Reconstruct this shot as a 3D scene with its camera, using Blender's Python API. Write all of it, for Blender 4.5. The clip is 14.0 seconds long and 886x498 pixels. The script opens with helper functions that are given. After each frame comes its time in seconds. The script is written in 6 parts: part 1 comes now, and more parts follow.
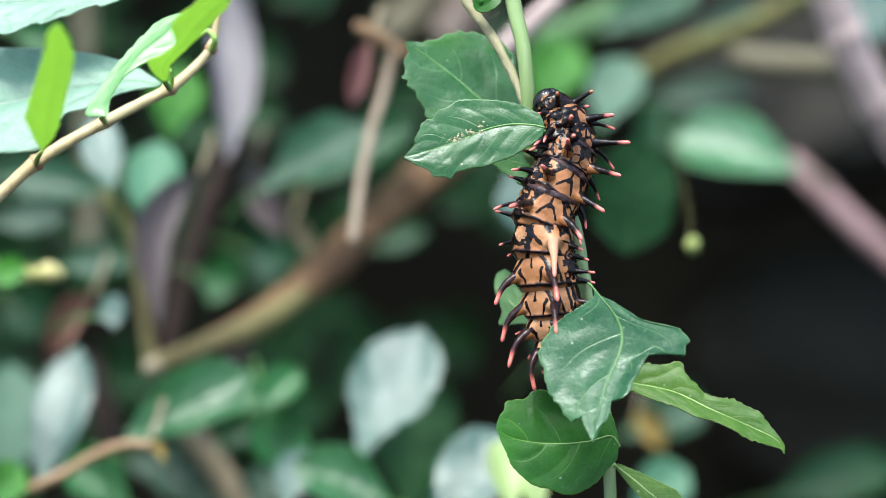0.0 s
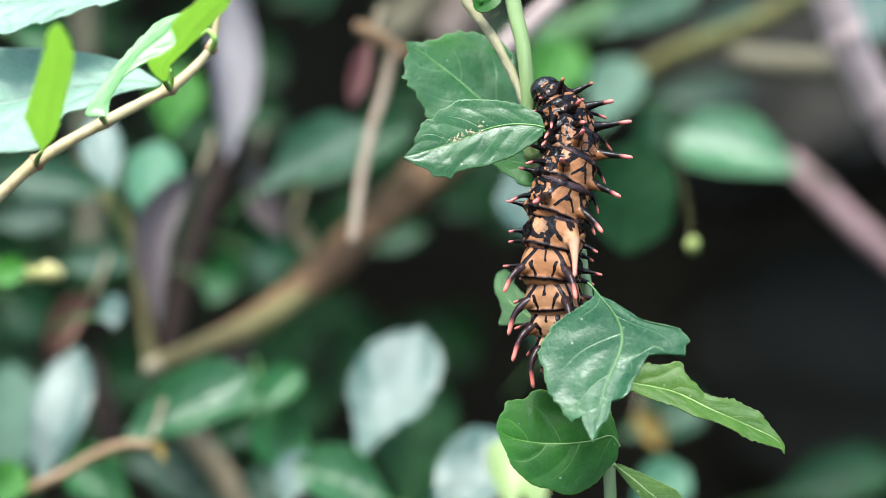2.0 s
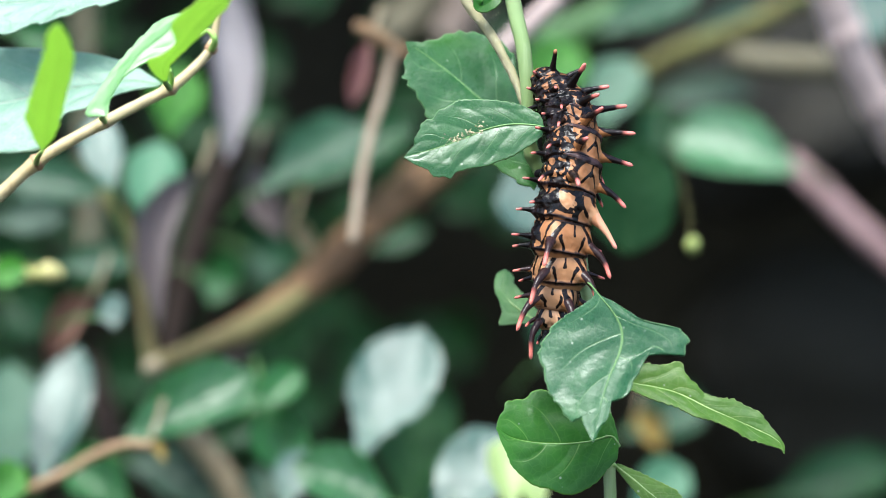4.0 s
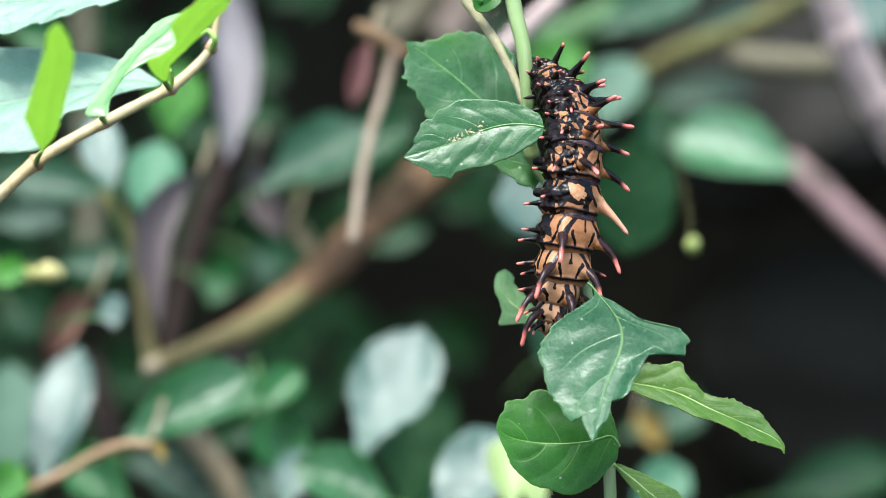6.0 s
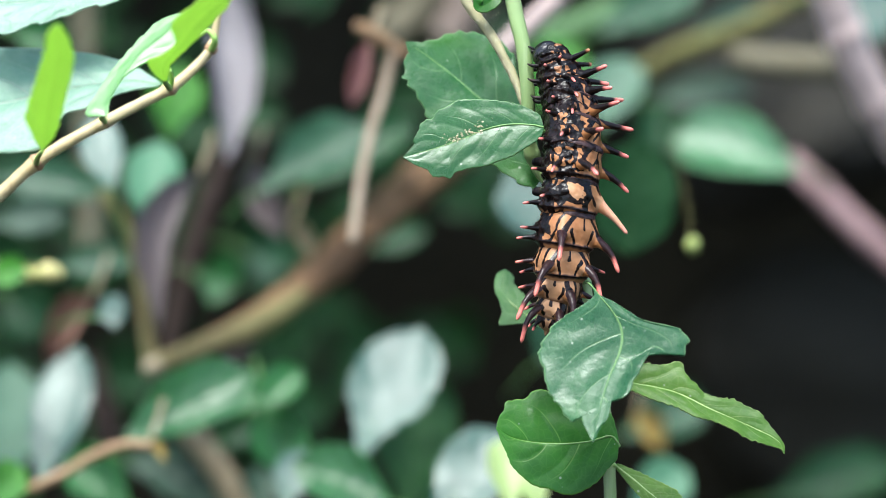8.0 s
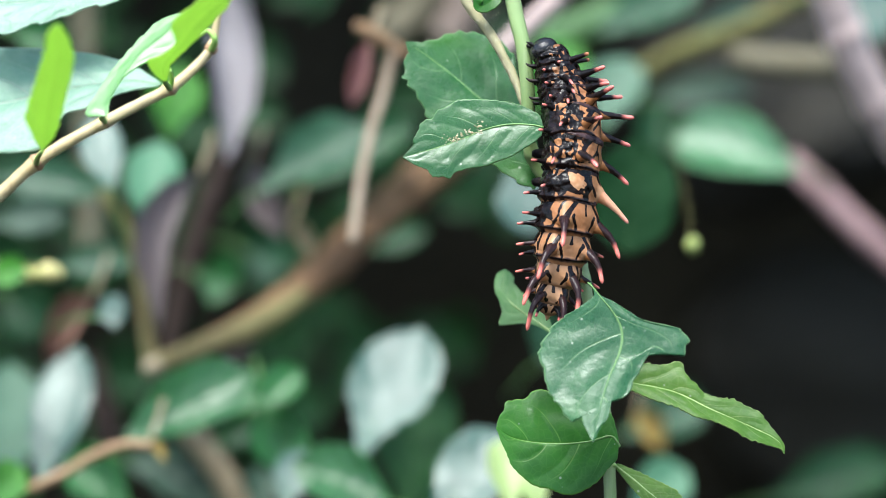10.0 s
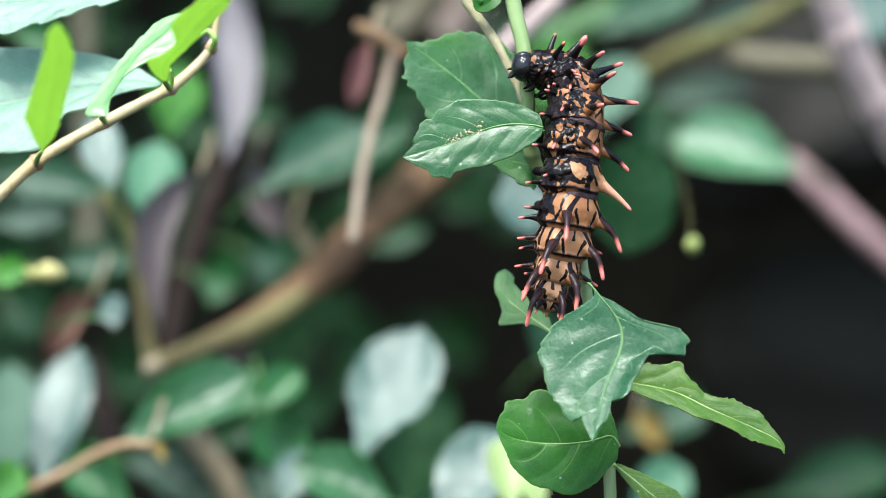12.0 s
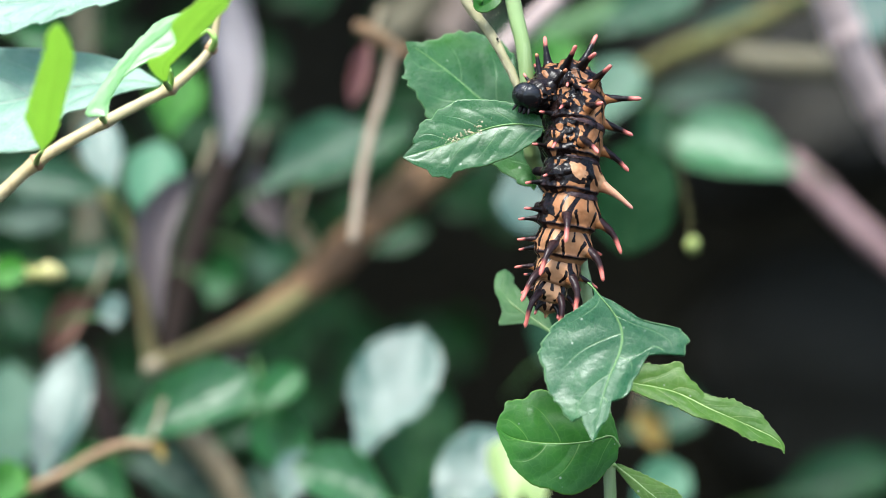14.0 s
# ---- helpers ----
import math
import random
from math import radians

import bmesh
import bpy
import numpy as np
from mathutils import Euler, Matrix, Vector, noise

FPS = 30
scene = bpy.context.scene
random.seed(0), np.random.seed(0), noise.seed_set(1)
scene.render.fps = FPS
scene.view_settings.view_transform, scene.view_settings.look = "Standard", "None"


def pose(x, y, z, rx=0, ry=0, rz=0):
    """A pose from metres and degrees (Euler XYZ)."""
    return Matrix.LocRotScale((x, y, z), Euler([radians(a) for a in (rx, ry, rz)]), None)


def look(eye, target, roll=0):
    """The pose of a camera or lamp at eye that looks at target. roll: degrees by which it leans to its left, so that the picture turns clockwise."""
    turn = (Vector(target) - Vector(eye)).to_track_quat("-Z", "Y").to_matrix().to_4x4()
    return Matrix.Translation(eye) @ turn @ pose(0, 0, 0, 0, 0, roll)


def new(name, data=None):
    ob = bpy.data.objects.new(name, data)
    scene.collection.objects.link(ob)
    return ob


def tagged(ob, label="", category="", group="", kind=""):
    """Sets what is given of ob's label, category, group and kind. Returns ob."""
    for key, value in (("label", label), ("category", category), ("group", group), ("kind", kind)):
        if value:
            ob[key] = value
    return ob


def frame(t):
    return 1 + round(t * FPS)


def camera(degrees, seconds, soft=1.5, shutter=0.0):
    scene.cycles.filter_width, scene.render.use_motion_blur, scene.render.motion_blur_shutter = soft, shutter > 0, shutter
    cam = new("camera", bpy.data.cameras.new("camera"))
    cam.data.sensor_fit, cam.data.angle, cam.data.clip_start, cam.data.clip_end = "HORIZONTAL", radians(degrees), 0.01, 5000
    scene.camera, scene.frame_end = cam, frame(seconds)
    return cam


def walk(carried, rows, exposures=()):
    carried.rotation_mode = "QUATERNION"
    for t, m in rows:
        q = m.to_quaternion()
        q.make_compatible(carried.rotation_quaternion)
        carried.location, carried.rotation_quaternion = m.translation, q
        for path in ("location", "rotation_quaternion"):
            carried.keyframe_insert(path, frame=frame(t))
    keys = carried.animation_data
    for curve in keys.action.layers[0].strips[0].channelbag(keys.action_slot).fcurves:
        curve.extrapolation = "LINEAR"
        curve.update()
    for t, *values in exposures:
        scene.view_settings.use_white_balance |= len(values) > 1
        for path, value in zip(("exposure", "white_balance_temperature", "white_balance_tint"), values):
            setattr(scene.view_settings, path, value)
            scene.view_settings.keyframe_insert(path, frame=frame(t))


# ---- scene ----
cam = camera(13.0, 14.0, soft=0.5)
cam.data.dof.use_dof = True
cam.data.dof.focus_distance = 0.544
cam.data.dof.aperture_fstop = 12.0
walk(cam, [(0.0, pose(0, -0.55, 0.6, 90, 0, 0)), (14.0, pose(0, -0.55, 0.6, 90, 0, 0))], exposures=[(0.0, 1.3, 6130, 5), (1.0, 1.38, 6130, 5), (14.0, 1.38, 6130, 5)])

# ---- daylight: bright, hazy sky over a shady thicket ----
world = bpy.data.worlds.new("world")
scene.world = world
world.use_nodes = True
_nt = world.node_tree
_sky = _nt.nodes.new("ShaderNodeTexSky")
_sky.sky_type = "NISHITA"
_sky.sun_disc = False
_sky.sun_elevation = radians(63)
_sky.sun_rotation = radians(202)
_sky.dust_density = 2.5
_nt.links.new(_sky.outputs[0], _nt.nodes["Background"].inputs[0])
_nt.nodes["Background"].inputs[1].default_value = 0.15
_sun = new("sun", bpy.data.lights.new("sun", "SUN"))
_sun.data.energy = 2.2
_sun.data.angle = radians(20)
_sun.data.color = (1.0, 0.97, 0.93)
_sun.matrix_world = look((-0.3, -0.75, 2.2), (0, 0, 0.6))

MM = 0.001


# ---- materials ----
class Nodes:
    """A node material in short notation."""

    def __init__(self, name):
        self.mat = bpy.data.materials.new(name)
        self.mat.use_nodes = True
        self.tree = self.mat.node_tree
        self.bsdf = self.tree.nodes["Principled BSDF"]
        self.out = self.tree.nodes["Material Output"]

    def put(self, socket, value):
        if isinstance(value, bpy.types.NodeSocket):
            self.tree.links.new(value, socket)
        elif isinstance(value, tuple) and len(value) == 3 and socket.type == "RGBA":
            socket.default_value = (*value, 1)
        else:
            socket.default_value = value

    def node(self, kind, out=0, **inputs):
        n = self.tree.nodes.new(kind)
        for key, value in inputs.items():
            if key in ("operation", "interpolation_type", "clamp", "attribute_name", "uv_map", "feature", "distance"):
                continue
            self.put(n.inputs[key.replace("_", " ")], value)
        return n

    def math(self, op, a, b=0.0, clamp=False):
        n = self.tree.nodes.new("ShaderNodeMath")
        n.operation, n.use_clamp = op, clamp
        self.put(n.inputs[0], a)
        self.put(n.inputs[1], b)
        return n.outputs[0]

    def coords(self):
        return self.tree.nodes.new("ShaderNodeTexCoord").outputs["Object"]

    def noise(self, scale, detail=4.0, rough=0.6, vector=None):
        n = self.node("ShaderNodeTexNoise", Scale=scale, Detail=detail, Roughness=rough)
        self.put(n.inputs["Vector"], vector or self.coords())
        return n.outputs["Fac"]

    def voronoi(self, scale, feature="F1", vector=None):
        n = self.node("ShaderNodeTexVoronoi", Scale=scale)
        n.feature = feature
        self.put(n.inputs["Vector"], vector or self.coords())
        return n.outputs["Distance"]

    def step(self, x, lo, hi):
        n = self.tree.nodes.new("ShaderNodeMapRange")
        n.interpolation_type = "SMOOTHSTEP"
        self.put(n.inputs["Value"], x)
        self.put(n.inputs["From Min"], lo)
        self.put(n.inputs["From Max"], hi)
        return n.outputs[0]

    def mix(self, fac, a, b):
        n = self.tree.nodes.new("ShaderNodeMix")
        n.data_type = "RGBA"
        self.put(n.inputs["Factor"], fac)
        self.put(n.inputs["A"], a) if False else self.put(n.inputs[6], a)
        self.put(n.inputs[7], b)
        return n.outputs[2]

    def attribute(self, name):
        n = self.tree.nodes.new("ShaderNodeAttribute")
        n.attribute_name = name
        sep = self.tree.nodes.new("ShaderNodeSeparateColor")
        self.tree.links.new(n.outputs["Color"], sep.inputs[0])
        return sep.outputs

    def uv(self):
        n = self.tree.nodes.new("ShaderNodeUVMap")
        n.uv_map = "blade"
        sep = self.tree.nodes.new("ShaderNodeSeparateXYZ")
        self.tree.links.new(n.outputs[0], sep.inputs[0])
        return sep.outputs[0], sep.outputs[1]

    def random(self):
        return self.tree.nodes.new("ShaderNodeObjectInfo").outputs["Random"]

    def bump(self, height, strength=0.5, distance=0.0002):
        n = self.tree.nodes.new("ShaderNodeBump")
        self.put(n.inputs["Height"], height)
        n.inputs["Strength"].default_value = strength
        n.inputs["Distance"].default_value = distance
        self.tree.links.new(n.outputs[0], self.bsdf.inputs["Normal"])

    def surface(self, color, rough=0.5, spec=0.5, translucent=0.0, trans_color=None):
        self.put(self.bsdf.inputs["Base Color"], color)
        self.put(self.bsdf.inputs["Roughness"], rough)
        self.put(self.bsdf.inputs["Specular IOR Level"], spec)
        if translucent:
            t = self.tree.nodes.new("ShaderNodeBsdfTranslucent")
            self.put(t.inputs[0], trans_color or color)
            m = self.tree.nodes.new("ShaderNodeMixShader")
            m.inputs[0].default_value = translucent
            self.tree.links.new(self.bsdf.outputs[0], m.inputs[1])
            self.tree.links.new(t.outputs[0], m.inputs[2])
            self.tree.links.new(m.outputs[0], self.out.inputs[0])
        return self.mat


def leaf_material(name, deep, light, vein, rough=0.32, spec=0.5, translucent=0.3, glow=None, pairs=5.0, fine=True, coat=0.0, relief=1.0):
    """A green blade with a pale midrib, side veins that curve to the tip, a fine net of veinlets, specks and dust."""
    n = Nodes(name)
    u, v = n.uv()
    across = n.math("ABSOLUTE", n.math("SUBTRACT", n.math("MULTIPLY", v, 2.0), 1.0))
    bend = n.math("MULTIPLY", n.math("POWER", across, 1.35), 0.27)
    ph = n.math("MULTIPLY", n.math("SUBTRACT", u, bend), pairs)
    ph = n.math("ADD", ph, n.math("MULTIPLY", n.step(v, 0.49, 0.51), 0.42))
    ph = n.math("ADD", ph, n.math("MULTIPLY", n.noise(60.0, 2.0), 0.35))
    saw = n.math("ABSOLUTE", n.math("SUBTRACT", n.math("FRACT", ph), 0.5))
    side = n.math("MULTIPLY", n.math("SUBTRACT", 1.0, n.step(saw, 0.008, 0.03)), n.math("SUBTRACT", 1.0, n.step(across, 0.35, 0.98)))
    mid = n.math("SUBTRACT", 1.0, n.step(across, 0.01, 0.035))
    veins = n.math("MAXIMUM", n.math("MULTIPLY", side, 0.4), n.math("MULTIPLY", mid, 0.6))
    col = n.mix(n.step(n.noise(130.0, 4.0), 0.3, 0.72), deep, light)
    if fine:  # yellower patches, wrinkles, a net of veinlets, pale specks of dust
        col = n.mix(n.math("MULTIPLY", n.step(n.noise(55.0, 3.0), 0.5, 0.72), 0.45), col, glow or light)
        net = n.voronoi(900.0, "DISTANCE_TO_EDGE")
        netm = n.math("MULTIPLY", n.math("SUBTRACT", 1.0, n.step(net, 0.0, 0.12)), 0.07)
        veins = n.math("MAXIMUM", veins, netm)
        speck = n.math("MULTIPLY", n.math("SUBTRACT", 1.0, n.step(n.voronoi(420.0), 0.05, 0.1)), n.step(n.noise(90.0), 0.44, 0.58))
        col = n.mix(n.math("MULTIPLY", speck, 0.6), col, (0.55, 0.6, 0.48))
        height = n.math("ADD", n.math("MULTIPLY", n.noise(1300.0, 5.0, 0.7), 0.35), n.math("MULTIPLY", n.noise(430.0, 5.0, 0.65), 0.9))
        height = n.math("SUBTRACT", height, n.math("MULTIPLY", veins, 0.9))
        n.bump(height, min(1.0, 0.34 * relief), 0.00026 * relief)
    else:
        n.bump(n.math("ADD", n.noise(110.0, 3.0), n.math("MULTIPLY", veins, -0.3)), 0.5, 0.0016 * relief)
    col = n.mix(veins, col, vein)
    edge = n.step(across, 0.965, 0.995)
    col = n.mix(n.math("MULTIPLY", edge, 0.55), col, vein)
    rg = n.math("ADD", n.math("MULTIPLY", n.noise(170.0, 5.0, 0.7), 0.36), rough - 0.18)
    if fine:  # dust and wax in fine flecks
        rg = n.math("ADD", rg, n.math("MULTIPLY", n.math("SUBTRACT", n.noise(700.0, 5.0, 0.75), 0.5), 0.3))
    if coat:
        n.bsdf.inputs["Coat Weight"].default_value = coat
        n.bsdf.inputs["Coat Roughness"].default_value = 0.3
    return n.surface(col, rg, spec, translucent, n.mix(veins, glow or light, vein))


def bark_material(name, a, b, c, rough=0.65, grain=180.0, streak=0.12):
    n = Nodes(name)
    m = n.tree.nodes.new("ShaderNodeMapping")
    m.inputs["Scale"].default_value = (1, 1, streak)
    n.tree.links.new(n.coords(), m.inputs[0])
    fibre = n.noise(grain * 4, 5.0, 0.65, m.outputs[0])
    patch = n.noise(grain * 0.35, 3.0)
    col = n.mix(n.step(patch, 0.35, 0.68), a, b)
    col = n.mix(n.math("MULTIPLY", n.step(fibre, 0.52, 0.75), 0.7), col, c)
    n.bump(fibre, 0.6, 0.0003)
    return n.surface(col, rough, 0.4)


M_LEAF = leaf_material("leaf_glossy", (0.016, 0.085, 0.021), (0.03, 0.122, 0.034), (0.19, 0.33, 0.13), 0.29, 0.38, 0.15, (0.07, 0.21, 0.015), relief=1.0, pairs=4.5)
M_LEAF_SHEEN = leaf_material("leaf_sheen", (0.014, 0.08, 0.026), (0.025, 0.112, 0.038), (0.22, 0.36, 0.16), 0.3, 0.4, 0.12, (0.035, 0.17, 0.03), relief=1.1, pairs=4.0)
M_LEAF_THIN = leaf_material("leaf_thin", (0.016, 0.1, 0.007), (0.04, 0.19, 0.013), (0.2, 0.42, 0.07), 0.38, 0.35, 0.35, (0.07, 0.3, 0.008), pairs=4.0)
M_LEAF_PALE = leaf_material("leaf_underside", (0.05, 0.14, 0.014), (0.1, 0.215, 0.026), (0.4, 0.52, 0.18), 0.42, 0.3, 0.35, (0.11, 0.28, 0.015), pairs=6.0)
M_LEAF_TAIL = leaf_material("leaf_soft", (0.08, 0.22, 0.07), (0.16, 0.33, 0.11), (0.4, 0.55, 0.22), 0.42, 0.4, 0.35, (0.16, 0.4, 0.05), pairs=6.0)
M_LEAF_SUN = leaf_material("leaf_young", (0.4, 0.62, 0.12), (0.52, 0.76, 0.18), (0.55, 0.78, 0.2), 0.45, 0.4, 0.62, (0.66, 0.92, 0.26), fine=False, relief=0.5)
M_LEAF_YOUNG = leaf_material("leaf_young_glossy", (0.24, 0.5, 0.18), (0.33, 0.6, 0.25), (0.4, 0.64, 0.3), 0.36, 0.8, 0.5, (0.4, 0.85, 0.2), fine=False, coat=0.9, relief=0.5)
M_LEAF_SILVER = leaf_material("leaf_waxy", (0.02, 0.07, 0.05), (0.033, 0.1, 0.072), (0.046, 0.12, 0.088), 0.46, 0.52, 0.1, (0.08, 0.26, 0.08), pairs=9.0, fine=False, coat=0.2, relief=0.9)
M_LEAF_JADE = leaf_material("leaf_jade", (0.04, 0.11, 0.062), (0.07, 0.16, 0.095), (0.09, 0.18, 0.11), 0.55, 0.4, 0.2, (0.08, 0.25, 0.08), fine=False, relief=0.6)
# shaded copy: darker green holds the shade, as in M_LEAF_DARK and M_LEAF_ROUND
M_LEAF_BACK = leaf_material("leaf_shade_tone", (0.008, 0.044, 0.013), (0.016, 0.074, 0.022), (0.028, 0.095, 0.032), 0.42, 0.3, 0.3, (0.03, 0.19, 0.025), fine=False)
M_LEAF_MID = leaf_material("leaf_mid", (0.016, 0.092, 0.023), (0.036, 0.155, 0.04), (0.055, 0.2, 0.05), 0.4, 0.42, 0.32, (0.06, 0.3, 0.04), fine=False, relief=1.4)
# lit copy: light through the blade put into brighter green; young leaves share it
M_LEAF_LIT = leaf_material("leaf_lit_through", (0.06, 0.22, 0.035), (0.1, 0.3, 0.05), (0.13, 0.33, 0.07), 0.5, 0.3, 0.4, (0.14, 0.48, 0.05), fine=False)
M_LEAF_DARK = leaf_material("leaf_deep_shade_tone", (0.004, 0.024, 0.006), (0.013, 0.055, 0.013), (0.02, 0.065, 0.018), 0.5, 0.22, 0.1, (0.025, 0.1, 0.01), fine=False)
M_LEAF_GLINT = leaf_material("leaf_glint", (0.015, 0.085, 0.024), (0.034, 0.135, 0.04), (0.09, 0.21, 0.08), 0.34, 0.5, 0.28, (0.07, 0.3, 0.05), fine=False, coat=0.15, relief=2.4)
# grey and teal greens, darkened to stand for shade inside the thicket
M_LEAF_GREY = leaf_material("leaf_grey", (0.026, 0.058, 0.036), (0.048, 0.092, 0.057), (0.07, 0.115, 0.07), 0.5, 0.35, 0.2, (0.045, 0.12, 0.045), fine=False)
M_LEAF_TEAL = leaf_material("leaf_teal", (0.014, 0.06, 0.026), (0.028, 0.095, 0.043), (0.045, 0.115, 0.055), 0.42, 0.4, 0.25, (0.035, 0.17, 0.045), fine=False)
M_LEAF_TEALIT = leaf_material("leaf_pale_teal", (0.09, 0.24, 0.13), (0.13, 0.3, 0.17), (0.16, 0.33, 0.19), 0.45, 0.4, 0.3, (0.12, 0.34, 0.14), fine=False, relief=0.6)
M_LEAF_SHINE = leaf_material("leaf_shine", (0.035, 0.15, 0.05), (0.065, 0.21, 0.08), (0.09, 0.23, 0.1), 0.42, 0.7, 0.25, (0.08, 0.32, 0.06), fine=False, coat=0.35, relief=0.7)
M_LEAF_ROUND = leaf_material("leaf_round_shade_tone", (0.012, 0.05, 0.016), (0.02, 0.07, 0.024), (0.025, 0.08, 0.026), 0.6, 0.2, 0.3, (0.03, 0.16, 0.025), fine=False)
M_LEAF_LEMON = leaf_material("leaf_lemon", (0.36, 0.5, 0.16), (0.5, 0.64, 0.26), (0.6, 0.68, 0.32), 0.45, 0.5, 0.4, (0.5, 0.7, 0.2), fine=False, coat=0.2)
# white sky sheen is put into the pale base colour, beside a thin coat
M_LEAF_SKY_SHEEN = leaf_material("leaf_sky_sheen", (0.19, 0.37, 0.25), (0.27, 0.46, 0.32), (0.58, 0.7, 0.56), 0.42, 0.6, 0.3, (0.14, 0.42, 0.14), pairs=6.0, coat=0.2, relief=2.2)
M_LEAF_DRY = bark_material("dry_leaf", (0.3, 0.28, 0.29), (0.4, 0.375, 0.385), (0.17, 0.13, 0.125), 0.7, 60.0)
M_LEAF_MAUVE = bark_material("mauve_leaf", (0.13, 0.105, 0.105), (0.19, 0.16, 0.16), (0.09, 0.06, 0.06), 0.7, 60.0)
M_LEAF_ROSE = bark_material("faded_leaf", (0.3, 0.12, 0.11), (0.42, 0.22, 0.2), (0.2, 0.08, 0.07), 0.7, 60.0)
M_RUST = bark_material("rust_leaf", (0.19, 0.105, 0.075), (0.27, 0.16, 0.115), (0.1, 0.055, 0.04), 0.8, 60.0)
M_STEM = bark_material("green_stem", (0.26, 0.37, 0.14), (0.34, 0.45, 0.2), (0.42, 0.5, 0.28), 0.4, 160.0, 0.06)
M_YOUNG_RIB = bark_material("young_rib", (0.36, 0.6, 0.12), (0.42, 0.66, 0.16), (0.5, 0.7, 0.2), 0.45, 160.0, 0.06)
M_RIB_PALE = bark_material("pale_rib", (0.13, 0.26, 0.07), (0.17, 0.31, 0.09), (0.21, 0.35, 0.12), 0.45, 160.0, 0.06)
M_VEIN = bark_material("pale_vein", (0.3, 0.46, 0.14), (0.38, 0.54, 0.18), (0.45, 0.6, 0.24), 0.45, 160.0, 0.06)
M_RIB = bark_material("leaf_rib", (0.08, 0.18, 0.05), (0.11, 0.23, 0.07), (0.15, 0.28, 0.09), 0.45, 160.0, 0.06)
M_STEM_GREY = bark_material("grey_stem", (0.3, 0.27, 0.14), (0.42, 0.38, 0.22), (0.55, 0.5, 0.34), 0.65, 300.0, 0.5)
M_TWIG = bark_material("pale_twig", (0.52, 0.4, 0.2), (0.64, 0.53, 0.3), (0.38, 0.25, 0.11), 0.45, 240.0)
M_JOINT = bark_material("twig_joint", (0.4, 0.24, 0.13), (0.5, 0.34, 0.2), (0.26, 0.13, 0.07), 0.55, 300.0)
M_BARK = bark_material("brown_bark", (0.165, 0.09, 0.042), (0.235, 0.138, 0.068), (0.085, 0.045, 0.022), 0.8, 60.0)
M_MOSS = bark_material("mossy_bark", (0.13, 0.11, 0.045), (0.16, 0.165, 0.052), (0.085, 0.055, 0.024), 0.85, 60.0)
M_CANE = bark_material("pink_cane", (0.5, 0.37, 0.33), (0.58, 0.45, 0.41), (0.3, 0.18, 0.16), 0.7, 40.0)
M_CANE_GREEN = bark_material("green_cane", (0.07, 0.15, 0.055), (0.1, 0.19, 0.075), (0.14, 0.23, 0.1), 0.5, 40.0)
M_CANE_DIM = bark_material("dull_cane", (0.22, 0.135, 0.135), (0.32, 0.21, 0.205), (0.15, 0.085, 0.08), 0.7, 40.0)
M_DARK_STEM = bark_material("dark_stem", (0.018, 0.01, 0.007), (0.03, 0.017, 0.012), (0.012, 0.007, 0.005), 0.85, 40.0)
M_CANE_TAUPE = bark_material("taupe_cane", (0.2, 0.15, 0.12), (0.28, 0.22, 0.18), (0.13, 0.09, 0.07), 0.7, 40.0)
M_CANE_OLIVE = bark_material("olive_cane", (0.13, 0.115, 0.07), (0.19, 0.17, 0.11), (0.09, 0.075, 0.045), 0.7, 40.0)
M_STRAW = bark_material("straw_twig", (0.3, 0.22, 0.15), (0.44, 0.35, 0.25), (0.2, 0.13, 0.08), 0.6, 90.0)
M_CANE_ORANGE = bark_material("orange_twig", (0.3, 0.19, 0.1), (0.4, 0.26, 0.15), (0.2, 0.12, 0.06), 0.6, 40.0)
M_CROOK = bark_material("brown_crook", (0.2, 0.12, 0.06), (0.3, 0.19, 0.1), (0.12, 0.07, 0.035), 0.7, 90.0)
M_CANE_TAN = bark_material("tan_cane", (0.25, 0.2, 0.12), (0.34, 0.28, 0.18), (0.18, 0.13, 0.08), 0.6, 40.0)
M_FLAKE = bark_material("dry_flake", (0.6, 0.52, 0.32), (0.7, 0.62, 0.42), (0.35, 0.25, 0.14), 0.8, 400.0)
M_OCHRE = bark_material("ochre_leaf", (0.23, 0.17, 0.045), (0.3, 0.23, 0.07), (0.2, 0.12, 0.03), 0.7, 90.0)
M_BERRY = bark_material("green_berry", (0.3, 0.37, 0.09), (0.36, 0.43, 0.13), (0.24, 0.3, 0.06), 0.4, 120.0)
M_BUD = bark_material("yellow_bud", (0.5, 0.45, 0.16), (0.62, 0.56, 0.24), (0.45, 0.48, 0.1), 0.5, 120.0)


def soil_material():
    n = Nodes("shade_dark_soil")
    big, small = n.noise(9.0, 5.0), n.noise(160.0, 5.0)
    # near-black browns: the deep shade behind the thicket is put into the colour
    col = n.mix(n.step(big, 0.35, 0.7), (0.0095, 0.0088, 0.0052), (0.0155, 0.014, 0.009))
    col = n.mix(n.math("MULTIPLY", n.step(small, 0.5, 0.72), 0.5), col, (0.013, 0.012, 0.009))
    n.bump(n.math("ADD", n.math("MULTIPLY", big, 2.0), small), 0.8, 0.004)
    return n.surface(col, 0.95, 0.1)


M_SOIL = soil_material()
# paler than the soil: light falling on the bank, put into colour
M_LIT_EARTH_DIM = bark_material("lit_earth_dim", (0.0125, 0.011, 0.006), (0.02, 0.0178, 0.0105), (0.009, 0.008, 0.0045), 0.85, 25.0, 1.0)
M_LIT_EARTH = bark_material("lit_earth", (0.017, 0.0155, 0.011), (0.028, 0.0255, 0.019), (0.012, 0.0108, 0.0075), 0.85, 25.0, 1.0)


def skin_material():
